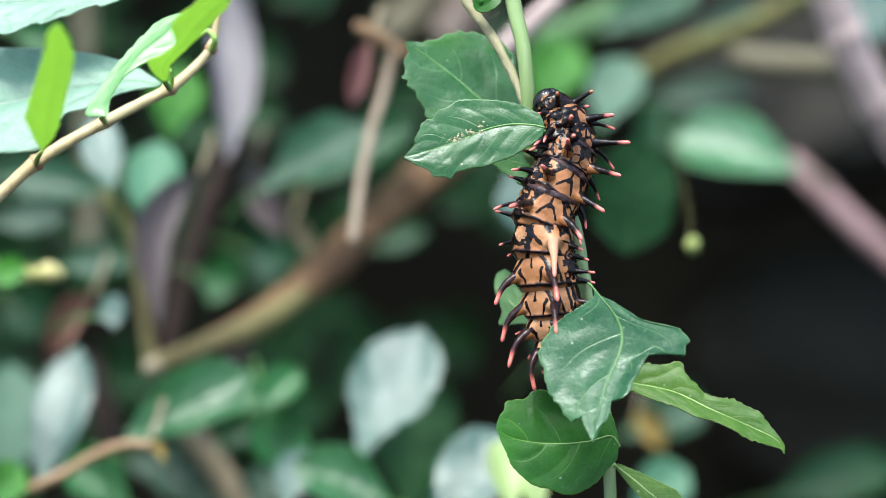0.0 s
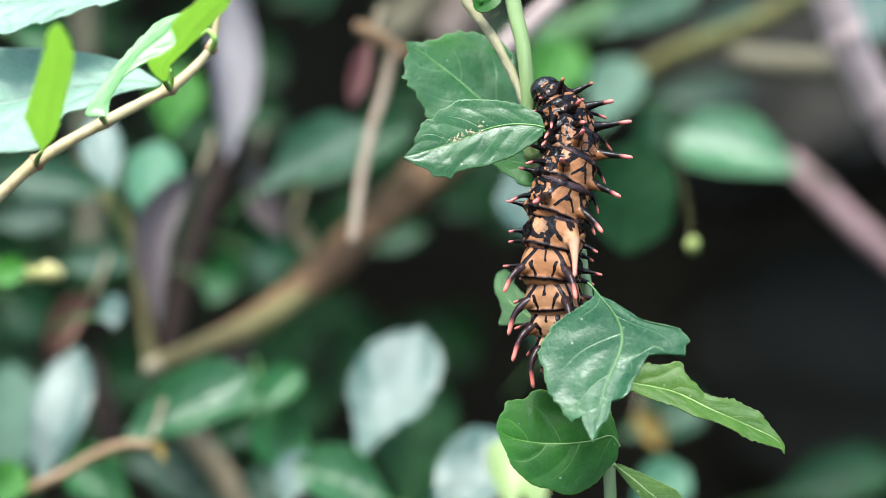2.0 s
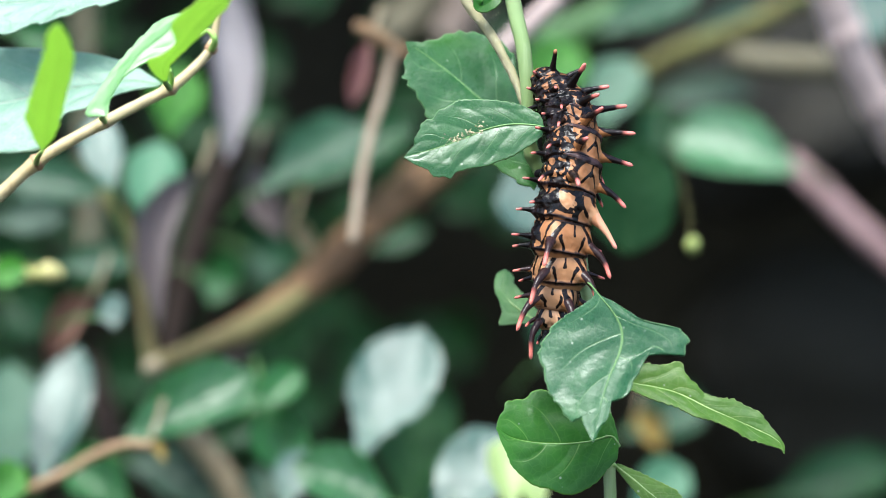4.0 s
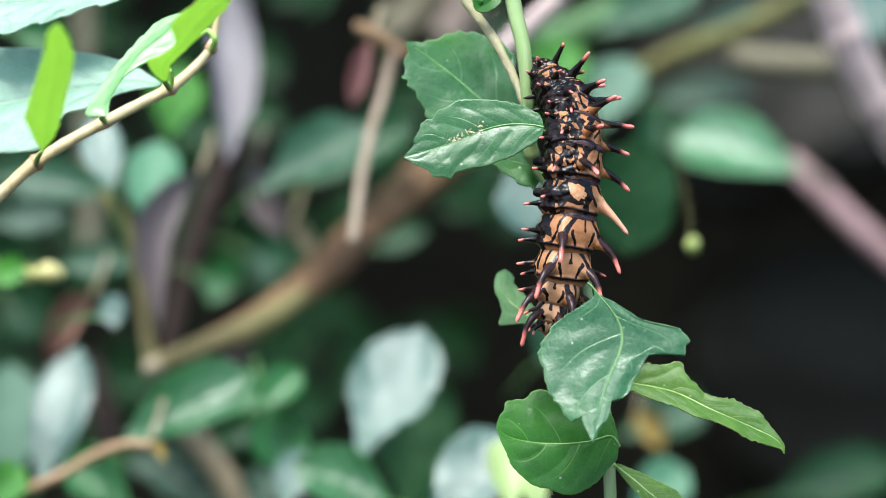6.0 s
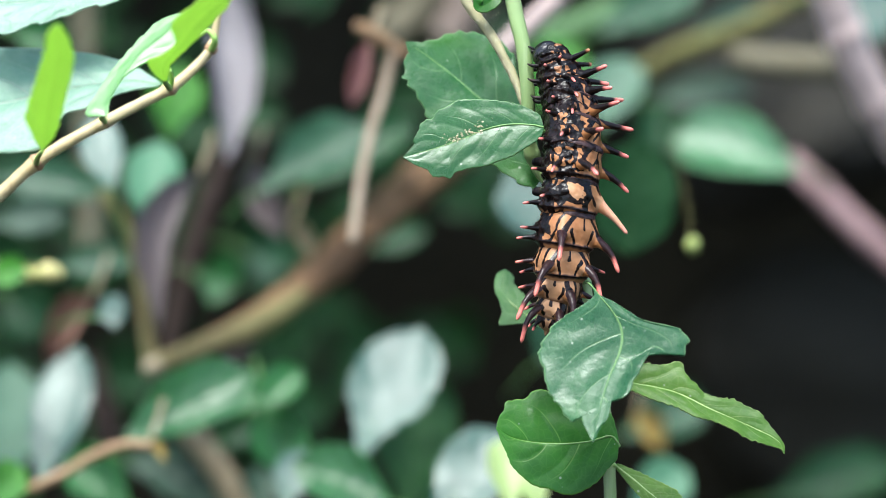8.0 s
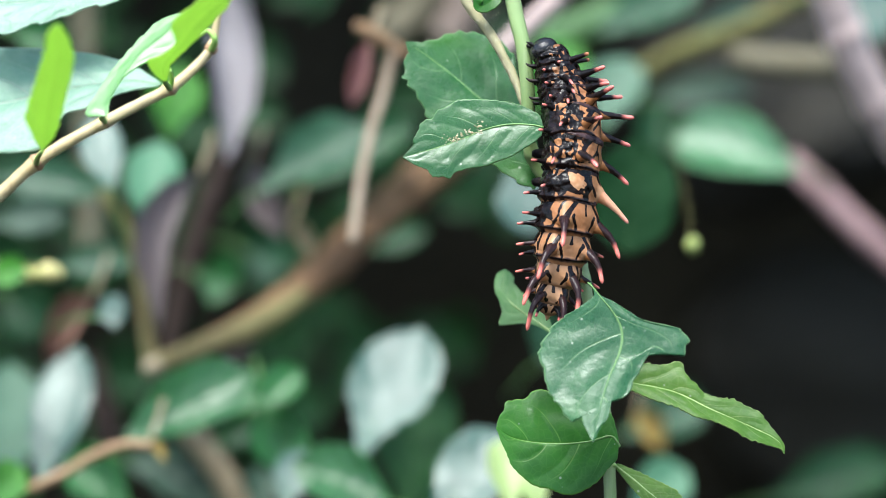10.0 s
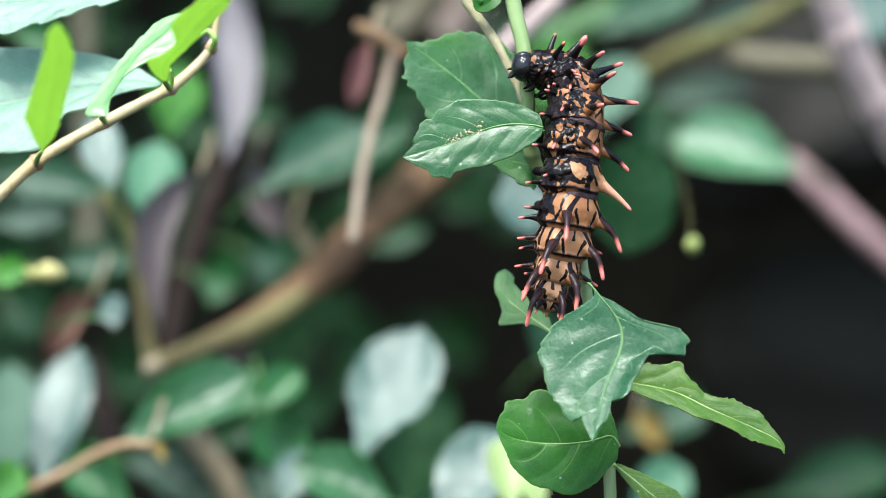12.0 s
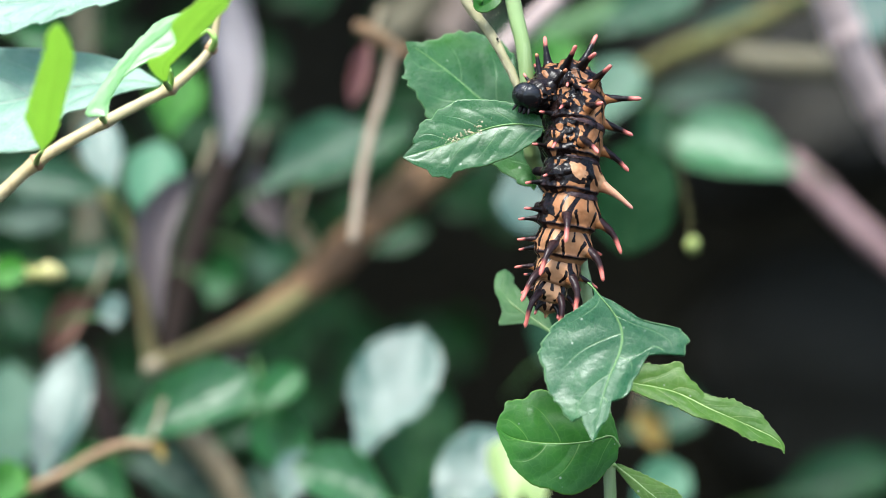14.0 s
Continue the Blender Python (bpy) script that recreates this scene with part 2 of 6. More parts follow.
    """Caterpillar skin: tan ground, black lines, purple folds and a cream saddle, after the pattern on the mesh."""
    n = Nodes("caterpillar_skin")
    c = n.attribute("pattern")
    grain = n.noise(1400.0, 4.0)
    broad = n.noise(260.0, 3.0)
    ground = n.mix(n.step(broad, 0.3, 0.7), (0.34, 0.14, 0.053), (0.44, 0.2, 0.083))
    ground = n.mix(n.math("MULTIPLY", n.step(grain, 0.55, 0.75), 0.25), ground, (0.5, 0.28, 0.13))
    col = n.mix(c[2], ground, (0.58, 0.335, 0.18))
    col = n.mix(c[1], col, n.mix(n.step(n.noise(500.0, 4.0), 0.35, 0.65), (0.018, 0.009, 0.01), (0.05, 0.027, 0.028)))
    ink = n.step(n.math("ADD", c[0], n.math("MULTIPLY", n.math("SUBTRACT", n.noise(700.0, 3.0), 0.5), 0.2)), 0.36, 0.64)
    col = n.mix(ink, col, n.mix(n.step(broad, 0.4, 0.6), (0.0038, 0.0024, 0.0022), (0.012, 0.006, 0.0052)))
    fold = n.noise(1000.0, 3.0, 0.55)
    n.bump(n.math("ADD", fold, n.math("MULTIPLY", grain, 0.5)), 0.26, 0.00018)
    return n.surface(col, n.math("SUBTRACT", n.math("ADD", n.math("MULTIPLY", grain, 0.3), 0.3), n.math("MULTIPLY", ink, 0.16)), n.math("SUBTRACT", 0.3, n.math("MULTIPLY", ink, 0.07)))


def spine_material(name, base, dark, tip, stripe=True, tip_from=0.72):
    n = Nodes(name)
    u, v = n.uv()
    wob = n.math("MULTIPLY", n.noise(1200.0, 2.0), 0.1)
    along = n.math("ADD", u, n.math("SUBTRACT", wob, 0.05))
    col = dark
    if stripe:
        crest = n.math("COSINE", n.math("MULTIPLY", n.math("ADD", v, 0.5), 6.2832))
        band = n.math("SUBTRACT", 0.55, n.math("MULTIPLY", along, 4.2))
        col = n.mix(n.step(n.math("SUBTRACT", crest, band), -0.12, 0.12), base, dark)
    col = n.mix(n.step(along, tip_from - 0.16, tip_from + 0.08), col, tip)
    n.bump(n.noise(2500.0, 3.0), 0.4, 0.0001)
    return n.surface(col, 0.3, 0.26, 0.0)


M_SKIN = skin_material()
M_SPINE = spine_material("spine_striped", (0.36, 0.15, 0.055), (0.024, 0.01, 0.01), (0.82, 0.22, 0.17))
M_SPINE_DARK = spine_material("spine_dark", (0.1, 0.04, 0.03), (0.006, 0.004, 0.004), (0.82, 0.23, 0.19), False, 0.77)
M_SPINE_BLACK = spine_material("spine_black_striped", (0.34, 0.14, 0.05), (0.009, 0.005, 0.005), (0.82, 0.23, 0.19), True, 0.77)
M_SPINE_THIN = spine_material("spine_thin", (0.1, 0.04, 0.03), (0.008, 0.005, 0.005), (0.62, 0.24, 0.12), False, 0.94)
M_SPINE_CREAM = spine_material("spine_cream", (0.58, 0.26, 0.13), (0.66, 0.33, 0.2), (0.78, 0.31, 0.23), True, 0.8)
_h = Nodes("head_shell")
_h.bump(_h.noise(1500.0, 5.0, 0.75), 0.5, 0.00017)
M_HEAD = _h.surface(_h.mix(_h.step(_h.noise(500.0), 0.5, 0.7), (0.008, 0.008, 0.009), (0.03, 0.026, 0.027)), 0.21, 0.5)
_h = Nodes("leg_skin")
_h.bump(_h.noise(1500.0, 3.0), 0.4, 0.0001)
M_LEG = _h.surface(_h.mix(_h.step(_h.noise(700.0), 0.5, 0.7), (0.008, 0.006, 0.006), (0.03, 0.016, 0.012)), 0.4, 0.2)


# ---- mesh helpers (millimetres) ----
def spline(points, count):
    """Points along a smooth curve through the given ones."""
    p = np.array(points, float)
    if len(p) == 2:
        return p[0] + (p[1] - p[0]) * np.linspace(0, 1, count)[:, None]
    ext = np.vstack([2 * p[0] - p[1], p, 2 * p[-1] - p[-2]])
    out = []
    for s in np.linspace(0, len(p) - 1, count):
        i = min(int(s), len(p) - 2)
        t = s - i
        a, b, c, d = ext[i:i + 4]
        out.append(0.5 * (2 * b + (c - a) * t + (2 * a - 5 * b + 4 * c - d) * t * t + (3 * b - a - 3 * c + d) * t ** 3))
    return np.array(out)


def along(values, u):
    """Smooth value at u in 0..1 from evenly spaced values."""
    c = spline(np.array(values, float).reshape(-1, 1), 121)[:, 0]
    return np.interp(u, np.linspace(0, 1, 121), c)


def grid_mesh(name, verts, rows, cols, material, wrap=False, uv=None, smooth=True):
    """A mesh from a grid of places in mm, rows x cols."""
    span = cols if wrap else cols - 1
    faces = []
    for i in range(rows - 1):
        for j in range(span):
            k = (j + 1) % cols
            faces.append((i * cols + j, i * cols + k, (i + 1) * cols + k, (i + 1) * cols + j))
    me = bpy.data.meshes.new(name)
    me.from_pydata((np.asarray(verts) * MM).tolist(), [], faces)
    me.polygons.foreach_set("use_smooth", [smooth] * len(faces))
    me.materials.append(material)
    if uv is not None:
        layer = me.uv_layers.new(name="blade")
        idx = np.zeros(len(me.loops), int)
        me.loops.foreach_get("vertex_index", idx)
        layer.data.foreach_set("uv", np.asarray(uv)[idx].astype(np.float32).ravel())
    me.update()
    return me


def place(name, me, parent, label="", at=None):
    ob = new(name, me)
    ob.parent = parent
    if at is not None:
        ob.matrix_basis = at
    if label:
        tagged(ob, label)
    return ob


def tube(name, points, radii, material, parent, label="", sides=14, count=40, rough=0.03, knots=(), seed=0):
    """A tapered, slightly uneven stem along a curve, closed and rounded at both ends; knots: (place along it 0..1, swelling)."""
    c = spline(points, count)
    u = np.linspace(0, 1, count)
    r = along(radii, u) if len(radii) > 1 else np.full(count, radii[0], float)
    for at, swell in knots:
        r = r * (1 + swell * np.exp(-((u - at) / 0.018) ** 2))
    t = np.gradient(c, axis=0)
    t /= np.linalg.norm(t, axis=1)[:, None]
    ref = np.array([0.0, 1.0, 0.05])
    verts, uv = [], []
    for i in range(-1, count + 1):
        k = min(max(i, 0), count - 1)
        a = np.cross(t[k], ref)
        a /= np.linalg.norm(a)
        b = np.cross(t[k], a)
        shrink = 1.0 if 0 <= i < count else 0.05
        shift = 0.35 * r[k] * (-1 if i < 0 else 1) if shrink < 1 else 0.0
        for j in range(sides):
            th = 2 * math.pi * j / sides
            w = 1 + rough * noise.noise((c[k][0] * 0.6 + seed * 9, c[k][2] * 0.6, th * 1.5))
            verts.append(c[k] + t[k] * shift + (a * math.cos(th) + b * math.sin(th)) * r[k] * shrink * w)
            uv.append((u[k], j / sides))
    return place(name, grid_mesh(name, verts, count + 2, sides, material, True, uv), parent, label)


def leaf(parent, mid, left, right, material, facing=(0, -1, 0.4), fold=(10, 10), cup=(0, 0), teeth=11, tooth=0.05, wave=0.0,
         quilt=0.12, detail=(96, 24), rib=None, petiole=None, thick=0.22, label="", seed=0, sweep=(0, 0), rib_r=0.15, name="leaf"):
    """A leaf: a blade on either side of a curved midrib, toothed, quilted between the veins and folded by the given angles.
    mid: base to tip; left and right: breadths in mm along it; facing: where the upper side looks."""
    rows, half = detail
    c = spline(mid, rows)
    u = np.linspace(0, 1, rows)
    t = np.gradient(c, axis=0)
    t /= np.linalg.norm(t, axis=1)[:, None]
    nrm = np.array(facing, float)
    cols = 2 * half + 1
    wl, wr = np.maximum(along(left, u), 0.02), np.maximum(along(right, u), 0.02)
    cuts = np.cumsum([random.Random(seed * 31 + k).uniform(0.6, 1.4) for k in range(teeth + 1)])
    cuts = np.concatenate([[0], cuts / cuts[-1]])
    which = np.clip(np.searchsorted(cuts, u, side="right") - 1, 0, teeth)
    saw = (u - cuts[which]) / (cuts[which + 1] - cuts[which])
    notch = np.where(saw < 0.72, saw / 0.72, (1 - saw) / 0.28)
    size = max(max(left), max(right))
    jag = 2.0 * tooth * size * (notch - 0.45) * (0.7 + 0.6 * np.sin(which * 2.3 + seed))
    rnd = random.Random(seed + 5)
    ph = rnd.random() * 6
    verts, uv = [], []
    for i in range(rows):
        s = np.cross(t[i], nrm)
        s /= np.linalg.norm(s)
        n = np.cross(s, t[i])
        for j in range(cols):
            v = (j - half) / half
            side = 0 if v < 0 else 1
            a = abs(v)
            jj = jag[i] * (1 if min(wl[i], wr[i]) > 0.15 * size else 0.3) * a ** 3
            w = ((wl, wr)[side][i]) * a + jj * min(1.0, 6 * min(u[i], 1 - u[i]))
            ang = math.radians(fold[side] + cup[side] * a)
            d = s * (1 if side else -1) * math.cos(ang) + n * math.sin(ang)
            p = c[i] + d * w - t[i] * w * sweep[side] * max(0.0, 1 - u[i] / 0.5)
            lift = quilt * size * 0.1 * (abs(math.sin(math.pi * (u[i] - 0.27 * a ** 1.35) * 5.0 + side * 1.3)) - 0.6) * min(1, 4 * a) * (1 - 0.5 * a)
            lift += wave * size * a * a * math.sin(u[i] * 9 + ph + side * 1.7)
            lift += 0.05 * size * a * noise.noise((c[i][0] * 0.12 + seed, u[i] * 3, v * 2))
            verts.append(p + n * lift)
            uv.append((u[i], 0.5 + 0.5 * v))
    ob = place(name, grid_mesh(name, verts, rows, cols, material, False, uv), parent, label)
    if thick:
        m = ob.modifiers.new("thickness", "SOLIDIFY")
        m.thickness, m.offset = thick * MM, 0
    if rib:
        s0 = np.cross(t, nrm)
        s0 /= np.linalg.norm(s0, axis=1)[:, None]
        nn = np.cross(s0, t)
        line = c - nn * rib_r * 0.75
        tube("midrib", line[: int(rows * 0.94): 4], [rib_r, rib_r * 0.7, rib_r * 0.25], rib, ob, "", 8, 48)
        if petiole:
            tube("petiole", petiole, [rib_r * 1.6, rib_r * 2.2, rib_r * 2.6], rib, ob, "", 10, 18)
    return ob


def margin_leaf(parent, mid, left, right, material, quilt=0.3, teeth=(20, 0.12), rib=None, rib_r=0.15, petiole=None, label="", seed=0, thick=0.2, stalk=None):
    """A leaf spanned between its midrib and its two margins, each drawn from base to tip in mm; quilted between the side
    veins, with a finely toothed rim. teeth: their number on a side and their depth."""
    rows, half = 150, 26
    m = spline(mid, 400)

    def even(line, count, sharp):
        p = spline(line, 600) if not sharp else 0.55 * spline(line, 600) + 0.45 * np.array([np.array(line[min(int(s), len(line) - 2)], float) * (1 - s + min(int(s), len(line) - 2))
            + np.array(line[min(int(s), len(line) - 2) + 1], float) * (s - min(int(s), len(line) - 2)) for s in np.linspace(0, len(line) - 1, 600)])
        d = np.concatenate([[0], np.cumsum(np.linalg.norm(np.diff(p, axis=0), axis=1))])
        return np.stack([np.interp(np.linspace(0, d[-1], count), d, p[:, k]) for k in range(3)], 1)

    c, edges = even(mid, rows, False), (even(left, rows, True), even(right, rows, True))
    u = np.linspace(0, 1, rows)
    rnd = random.Random(seed * 13 + 1)
    verts, uv = np.zeros((rows, 2 * half + 1, 3)), np.zeros((rows, 2 * half + 1, 2))
    size = max(float(np.linalg.norm(e - c, axis=1).max()) for e in edges)
    for side, e in enumerate(edges):
        cuts = np.cumsum([0.0] + [rnd.uniform(0.5, 1.5) for _ in range(teeth[0])])
        cuts /= cuts[-1]
        k = np.clip(np.searchsorted(cuts, u, side="right") - 1, 0, teeth[0] - 1)
        saw = (u - cuts[k]) / (cuts[k + 1] - cuts[k])
        jag = teeth[1] * (np.where(saw < 0.75, saw / 0.75, (1 - saw) / 0.25) - 0.5) * np.array([0.5 + (math.sin(i * 7.3 + seed) + 1) * 0.5 for i in k])
        out = e - c
        wide = np.linalg.norm(out, axis=1)
        way = out / np.maximum(wide, 0.01)[:, None]
        tan = np.gradient(c, axis=0)
        nrm = np.cross(way, tan) * (1 if side else -1)
        nrm /= np.maximum(np.linalg.norm(nrm, axis=1), 1e-6)[:, None]
        nrm *= np.where(nrm[:, 1] > 0, -1, 1)[:, None]
        for j in range(half + 1):
            a = j / half
            ph = (u - 0.27 * a ** 1.35) * 5.0 + 0.42 * side
            puff = np.abs(np.sin(math.pi * ph)) ** 0.7 - 0.6
            lift = quilt * 0.09 * wide * puff * min(1, 4 * a) * (1 - 0.6 * a)
            lift += np.array([0.045 * wide[i] * a * noise.noise((c[i][0] * 0.25 + seed, c[i][2] * 0.25, 2.5 * a + side * 5)) + 0.1 * quilt * a * noise.noise((c[i][0] * 1.1, 3.1 * a * size * 0.3 + side * 9, seed)) for i in range(rows)])
            lift -= 0.06 * wide * (1 - a) ** 4
            col = half + (j if side else -j)
            verts[:, col] = c + out * a + way * (jag * np.minimum(1, wide / 2))[:, None] * a ** 6 + nrm * lift[:, None]
            uv[:, col, 0], uv[:, col, 1] = u, 0.5 + 0.5 * a * (1 if side else -1)
    ob = place("leaf", grid_mesh("leaf", verts.reshape(-1, 3), rows, 2 * half + 1, material, False, uv.reshape(-1, 2)), parent, label)
    s = ob.modifiers.new("thickness", "SOLIDIFY")
    s.thickness, s.offset = thick * MM, 0
    if rib:
        line = verts[:, half] + (0, -0.5 * rib_r, 0)
        tube("midrib", line[: int(rows * 0.95): 5], [rib_r, rib_r * 0.75, rib_r * 0.3], rib, ob, "", 8, 48)
    if petiole:
        tube("petiole", petiole, [rib_r * 1.8, rib_r * 2.4, rib_r * 2.8], stalk or rib, ob, "", 10, 18)
    return ob


def thing(name, at, label, category, group="", kind=""):
    ob = new(name)
    ob.empty_display_size = 0.005
    ob.location = [c * MM for c in at]
    ob["origin_mm"] = 1
    return tagged(ob, label, category, group, kind)


def base(name, label, category, group="", kind=""):
    """An empty thing at the world's origin that holds parts given in world places."""
    ob = new(name)
    ob.empty_display_size = 0.005
    return tagged(ob, label, category, group, kind)


# ---- ground and bank ----
def sheet(name, x0, x1, y0, y1, nx, ny, height, material, label):
    verts = []
    for i in range(ny):
        y = y0 + (y1 - y0) * (i / (ny - 1))
        for j in range(nx):
            x = x0 + (x1 - x0) * (j / (nx - 1))
            verts.append((x, y, height(x, y)))
    ob = new(name, grid_mesh(name, verts, ny, nx, material))
    return tagged(ob, label, "ground", "", "structure")


def rise(x, y):
    return 14 * noise.noise((x * 0.006, y * 0.006, 0.3)) + 40 * noise.noise((x * 0.0007, y * 0.0007, 4.3)) - 10


sheet("ground", -1500, 1500, -1500, 1500, 140, 140, rise, M_SOIL, "earth under the thicket, deep shade put into its colour")


def bank_mesh():
    """A steep, hollowed earth bank; its forward lip is added out of view to block skylight."""
    line = spline([(0, 560, -60), (0, 600, 250), (0, 640, 600), (0, 560, 900), (0, 400, 1020), (0, 420, 1100), (0, 900, 1160), (0, 1500, 1180)], 90)
    verts = []
    for k, (_, y, z) in enumerate(line):
        for j in range(120):
            x = -1500 + 3000 * j / 119
            d = 45 * noise.noise((x * 0.005, z * 0.006, y * 0.004)) + 16 * noise.noise((x * 0.022, z * 0.022, 3.0))
            verts.append((x, y + d, z + 0.5 * d))
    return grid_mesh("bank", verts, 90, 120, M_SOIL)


tagged(new("bank", bank_mesh()), "steep earth bank, its deep shade put into the colour", "bank", "", "structure")


def far(x, y):
    return -40 + 25 * noise.noise((x * 0.0002, y * 0.0002, 1.0)) + (0 if abs(x) > 1600 or abs(y) > 1600 else -60)


sheet("ground_far", -60000, 60000, -60000, 60000, 61, 61, far, M_SOIL, "earth in the same shade-darkened colour reaching away on all sides")

# ---- the vine that the caterpillar climbs ----
vine = base("vine", "slender green vine with glossy toothed leaves, carrying a caterpillar", "plant")
tube("stem", [(9.1, 2, 640.2), (10.2, 1, 633.7), (11.4, 0, 628.1), (12.0, 0, 621.7), (12.1, 1, 616.1), (13.2, 2, 612.0), (15.7, 2, 608.5), (18.3, 1, 604.5), (19.4, 0, 600.1), (20.0, 0, 595.3),
     (21.3, 0, 588.9), (22.6, 1, 580.1), (23.4, 1, 572.1), (23.7, 1, 564.7), (23.9, 1, 555.2)],
     [1.15, 1.05, 0.95, 0.85, 0.8, 0.85, 0.95], M_STEM, vine, "smooth light green stem", 20, 160, 0.05, knots=[(0.33, 0.25), (0.64, 0.3)])
tube("side_stem", [(0.9, 4, 640.3), (3.7, 3, 634.6), (6.7, 2, 630.6), (9.5, 1, 625.5), (11.2, 0.5, 621.3), (12.0, 0, 618.9)], [0.75, 0.7, 0.62, 0.6], M_STEM_GREY, vine,
     "rough grey-brown side stem", 16, 90, 0.22)
upper_leaf = margin_leaf(vine, [(14.2, -6.0, 617.0), (12.5, -5.8, 617.4), (9.3, -5.5, 617.5), (6.2, -5.4, 616.9), (3.8, -5.5, 615.9), (0.6, -5.5, 614.7), (-2.5, -5.5, 613.7), (-5.5, -5.5, 612.8)],
     [(14.2, -6.0, 617.0), (13.9, -6.3, 615.9), (12.9, -6.6, 614.9), (11.3, -6.8, 613.9), (9.7, -7.0, 612.9), (7.7, -7.0, 612.2), (6.2, -7.1, 611.6), (3.8, -7.0, 611.2), (1.8, -6.9, 610.7), (1.1, -7.1, 609.8), (0.3, -7.0, 610.1), (-1.3, -6.8, 610.1), (-2.1, -6.4, 611.1), (-3.7, -6.1, 611.7), (-5.5, -5.5, 612.8)],
     [(14.2, -6.0, 617.0), (13.7, -5.4, 618.7), (11.7, -4.8, 619.9), (9.8, -4.5, 620.5), (7.0, -4.0, 620.9), (4.6, -3.8, 621.0), (2.2, -3.5, 620.9), (0.6, -3.7, 619.9), (-0.6, -3.7, 619.4), (-1.4, -4.0, 618.2), (-2.1, -4.0, 618.2), (-3.0, -4.1, 617.6), (-3.3, -4.4, 616.6), (-4.1, -4.8, 615.2), (-3.9, -5.0, 614.7), (-5.5, -5.5, 612.8)],
     M_LEAF, quilt=0.3, teeth=(26, 0.12), rib=M_RIB_PALE, petiole=[(14.2, -6, 616.5), (13.3, -3.5, 616.6), (12.2, -1, 617.2)], label="glossy dark green toothed leaf with pale veins", seed=1)
margin_leaf(vine, [(14.0, 3.5, 610.1), (12.2, 5.0, 614.4), (10.3, 5.9, 617.2), (7.8, 6.7, 619.7), (5.3, 7.3, 621.8), (1.3, 8.2, 625.2), (-2.6, 9.0, 628.1), (-5.4, 9.4, 629.8)],
     [(14.0, 3.5, 610.1), (12.9, 2.9, 608.6), (11.6, 3.0, 608.9), (9.3, 3.6, 610.4), (7.1, 4.1, 611.9), (4.1, 4.5, 613.3), (0.5, 5.1, 615.6), (-2.2, 5.9, 618.5), (-2.7, 6.4, 619.9), (-3.2, 6.7, 621.1), (-4.4, 7.2, 622.8), (-5.8, 7.8, 624.7), (-5.5, 8.1, 625.6), (-5.4, 8.8, 627.7), (-5.0, 8.9, 628.1), (-5.4, 9.4, 629.8)],
     [(14.0, 3.5, 610.1), (13.8, 5.1, 613.8), (12.8, 6.7, 617.9), (11.7, 8.1, 621.2), (10.7, 9.8, 625.3), (9.9, 11.1, 628.2), (8.2, 11.6, 629.9), (5.8, 11.7, 630.9), (3.8, 11.5, 631.3), (1.5, 11.2, 631.3), (-0.3, 10.5, 630.5), (-2.0, 9.9, 629.9), (-4.0, 9.7, 629.8), (-5.4, 9.4, 629.8)],
     M_LEAF, quilt=0.12, teeth=(15, 0.5), rib=M_RIB_PALE, petiole=[(14.1, 8.0, 610.2), (14.6, 5, 609.4), (14.8, 2.5, 609.1)], label="matt green toothed leaf seen from its upper side", seed=2)
margin_leaf(vine, [(20.0, -12.7, 595.4), (21.7, -13.5, 593.5), (23.4, -14.4, 591.5), (24.5, -15.2, 589.4), (24.6, -16.0, 587.3), (23.9, -16.7, 585.0), (22.7, -17.6, 582.3), (21.8, -18.6, 579.6), (21.0, -19.8, 576.6), (20.4, -21.1, 573.7)],
     [(20.0, -12.7, 595.4), (20.8, -13.0, 594.5), (20.9, -13.3, 593.5), (20.0, -13.4, 592.7), (18.6, -13.4, 591.8), (16.7, -13.3, 590.7), (15.3, -13.4, 589.6), (14.1, -13.7, 588.0), (13.3, -14.1, 586.4), (13.1, -14.5, 585.1), (13.8, -15.3, 583.6), (14.1, -16.3, 581.5), (14.6, -16.9, 580.2), (15.5, -17.7, 578.8), (16.3, -18.2, 578.1), (17.0, -18.9, 576.8), (17.7, -19.2, 576.4), (18.4, -19.1, 577.1), (18.8, -18.8, 577.9), (19.1, -19.6, 576.3), (19.7, -20.3, 575.0), (20.4, -21.1, 573.7)],
     [(20.5, -12.7, 595.3), (21.7, -13.5, 593.1), (23.5, -13.8, 592.7), (25.4, -14.3, 591.5), (27.3, -14.8, 590.3), (29.6, -15.0, 589.7), (32.0, -15.1, 589.3), (33.1, -15.3, 588.6), (33.8, -15.7, 587.5), (33.4, -16.1, 586.5), (33.2, -16.5, 585.3), (32.5, -16.3, 585.9), (30.7, -16.3, 586.0), (28.8, -16.1, 586.7), (27.9, -16.7, 584.9), (27.2, -17.1, 583.8), (26.4, -17.5, 582.4), (25.7, -18.1, 580.8), (24.6, -18.5, 579.7), (23.3, -18.4, 580.0), (22.9, -19.0, 578.5), (22.3, -19.8, 576.6), (21.6, -20.0, 576.0), (21.1, -20.3, 575.0), (20.4, -21.0, 573.7)],
     M_LEAF_SHEEN, quilt=0.12, teeth=(16, 0.3), rib=M_RIB_PALE, rib_r=0.11, petiole=[(20.6, -5.8, 595.2), (20.2, -3, 595.3), (20.0, 0, 595.4)], label="large glossy leaf with a sheen, half folded", seed=3)
margin_leaf(vine, [(24.6, -5.0, 572.7), (23.5, -4.7, 573.8), (20.3, -4.9, 573.1), (16.3, -5.0, 572.8), (12.4, -4.9, 573.0), (9.6, -4.7, 573.6), (7.5, -4.3, 574.9)],
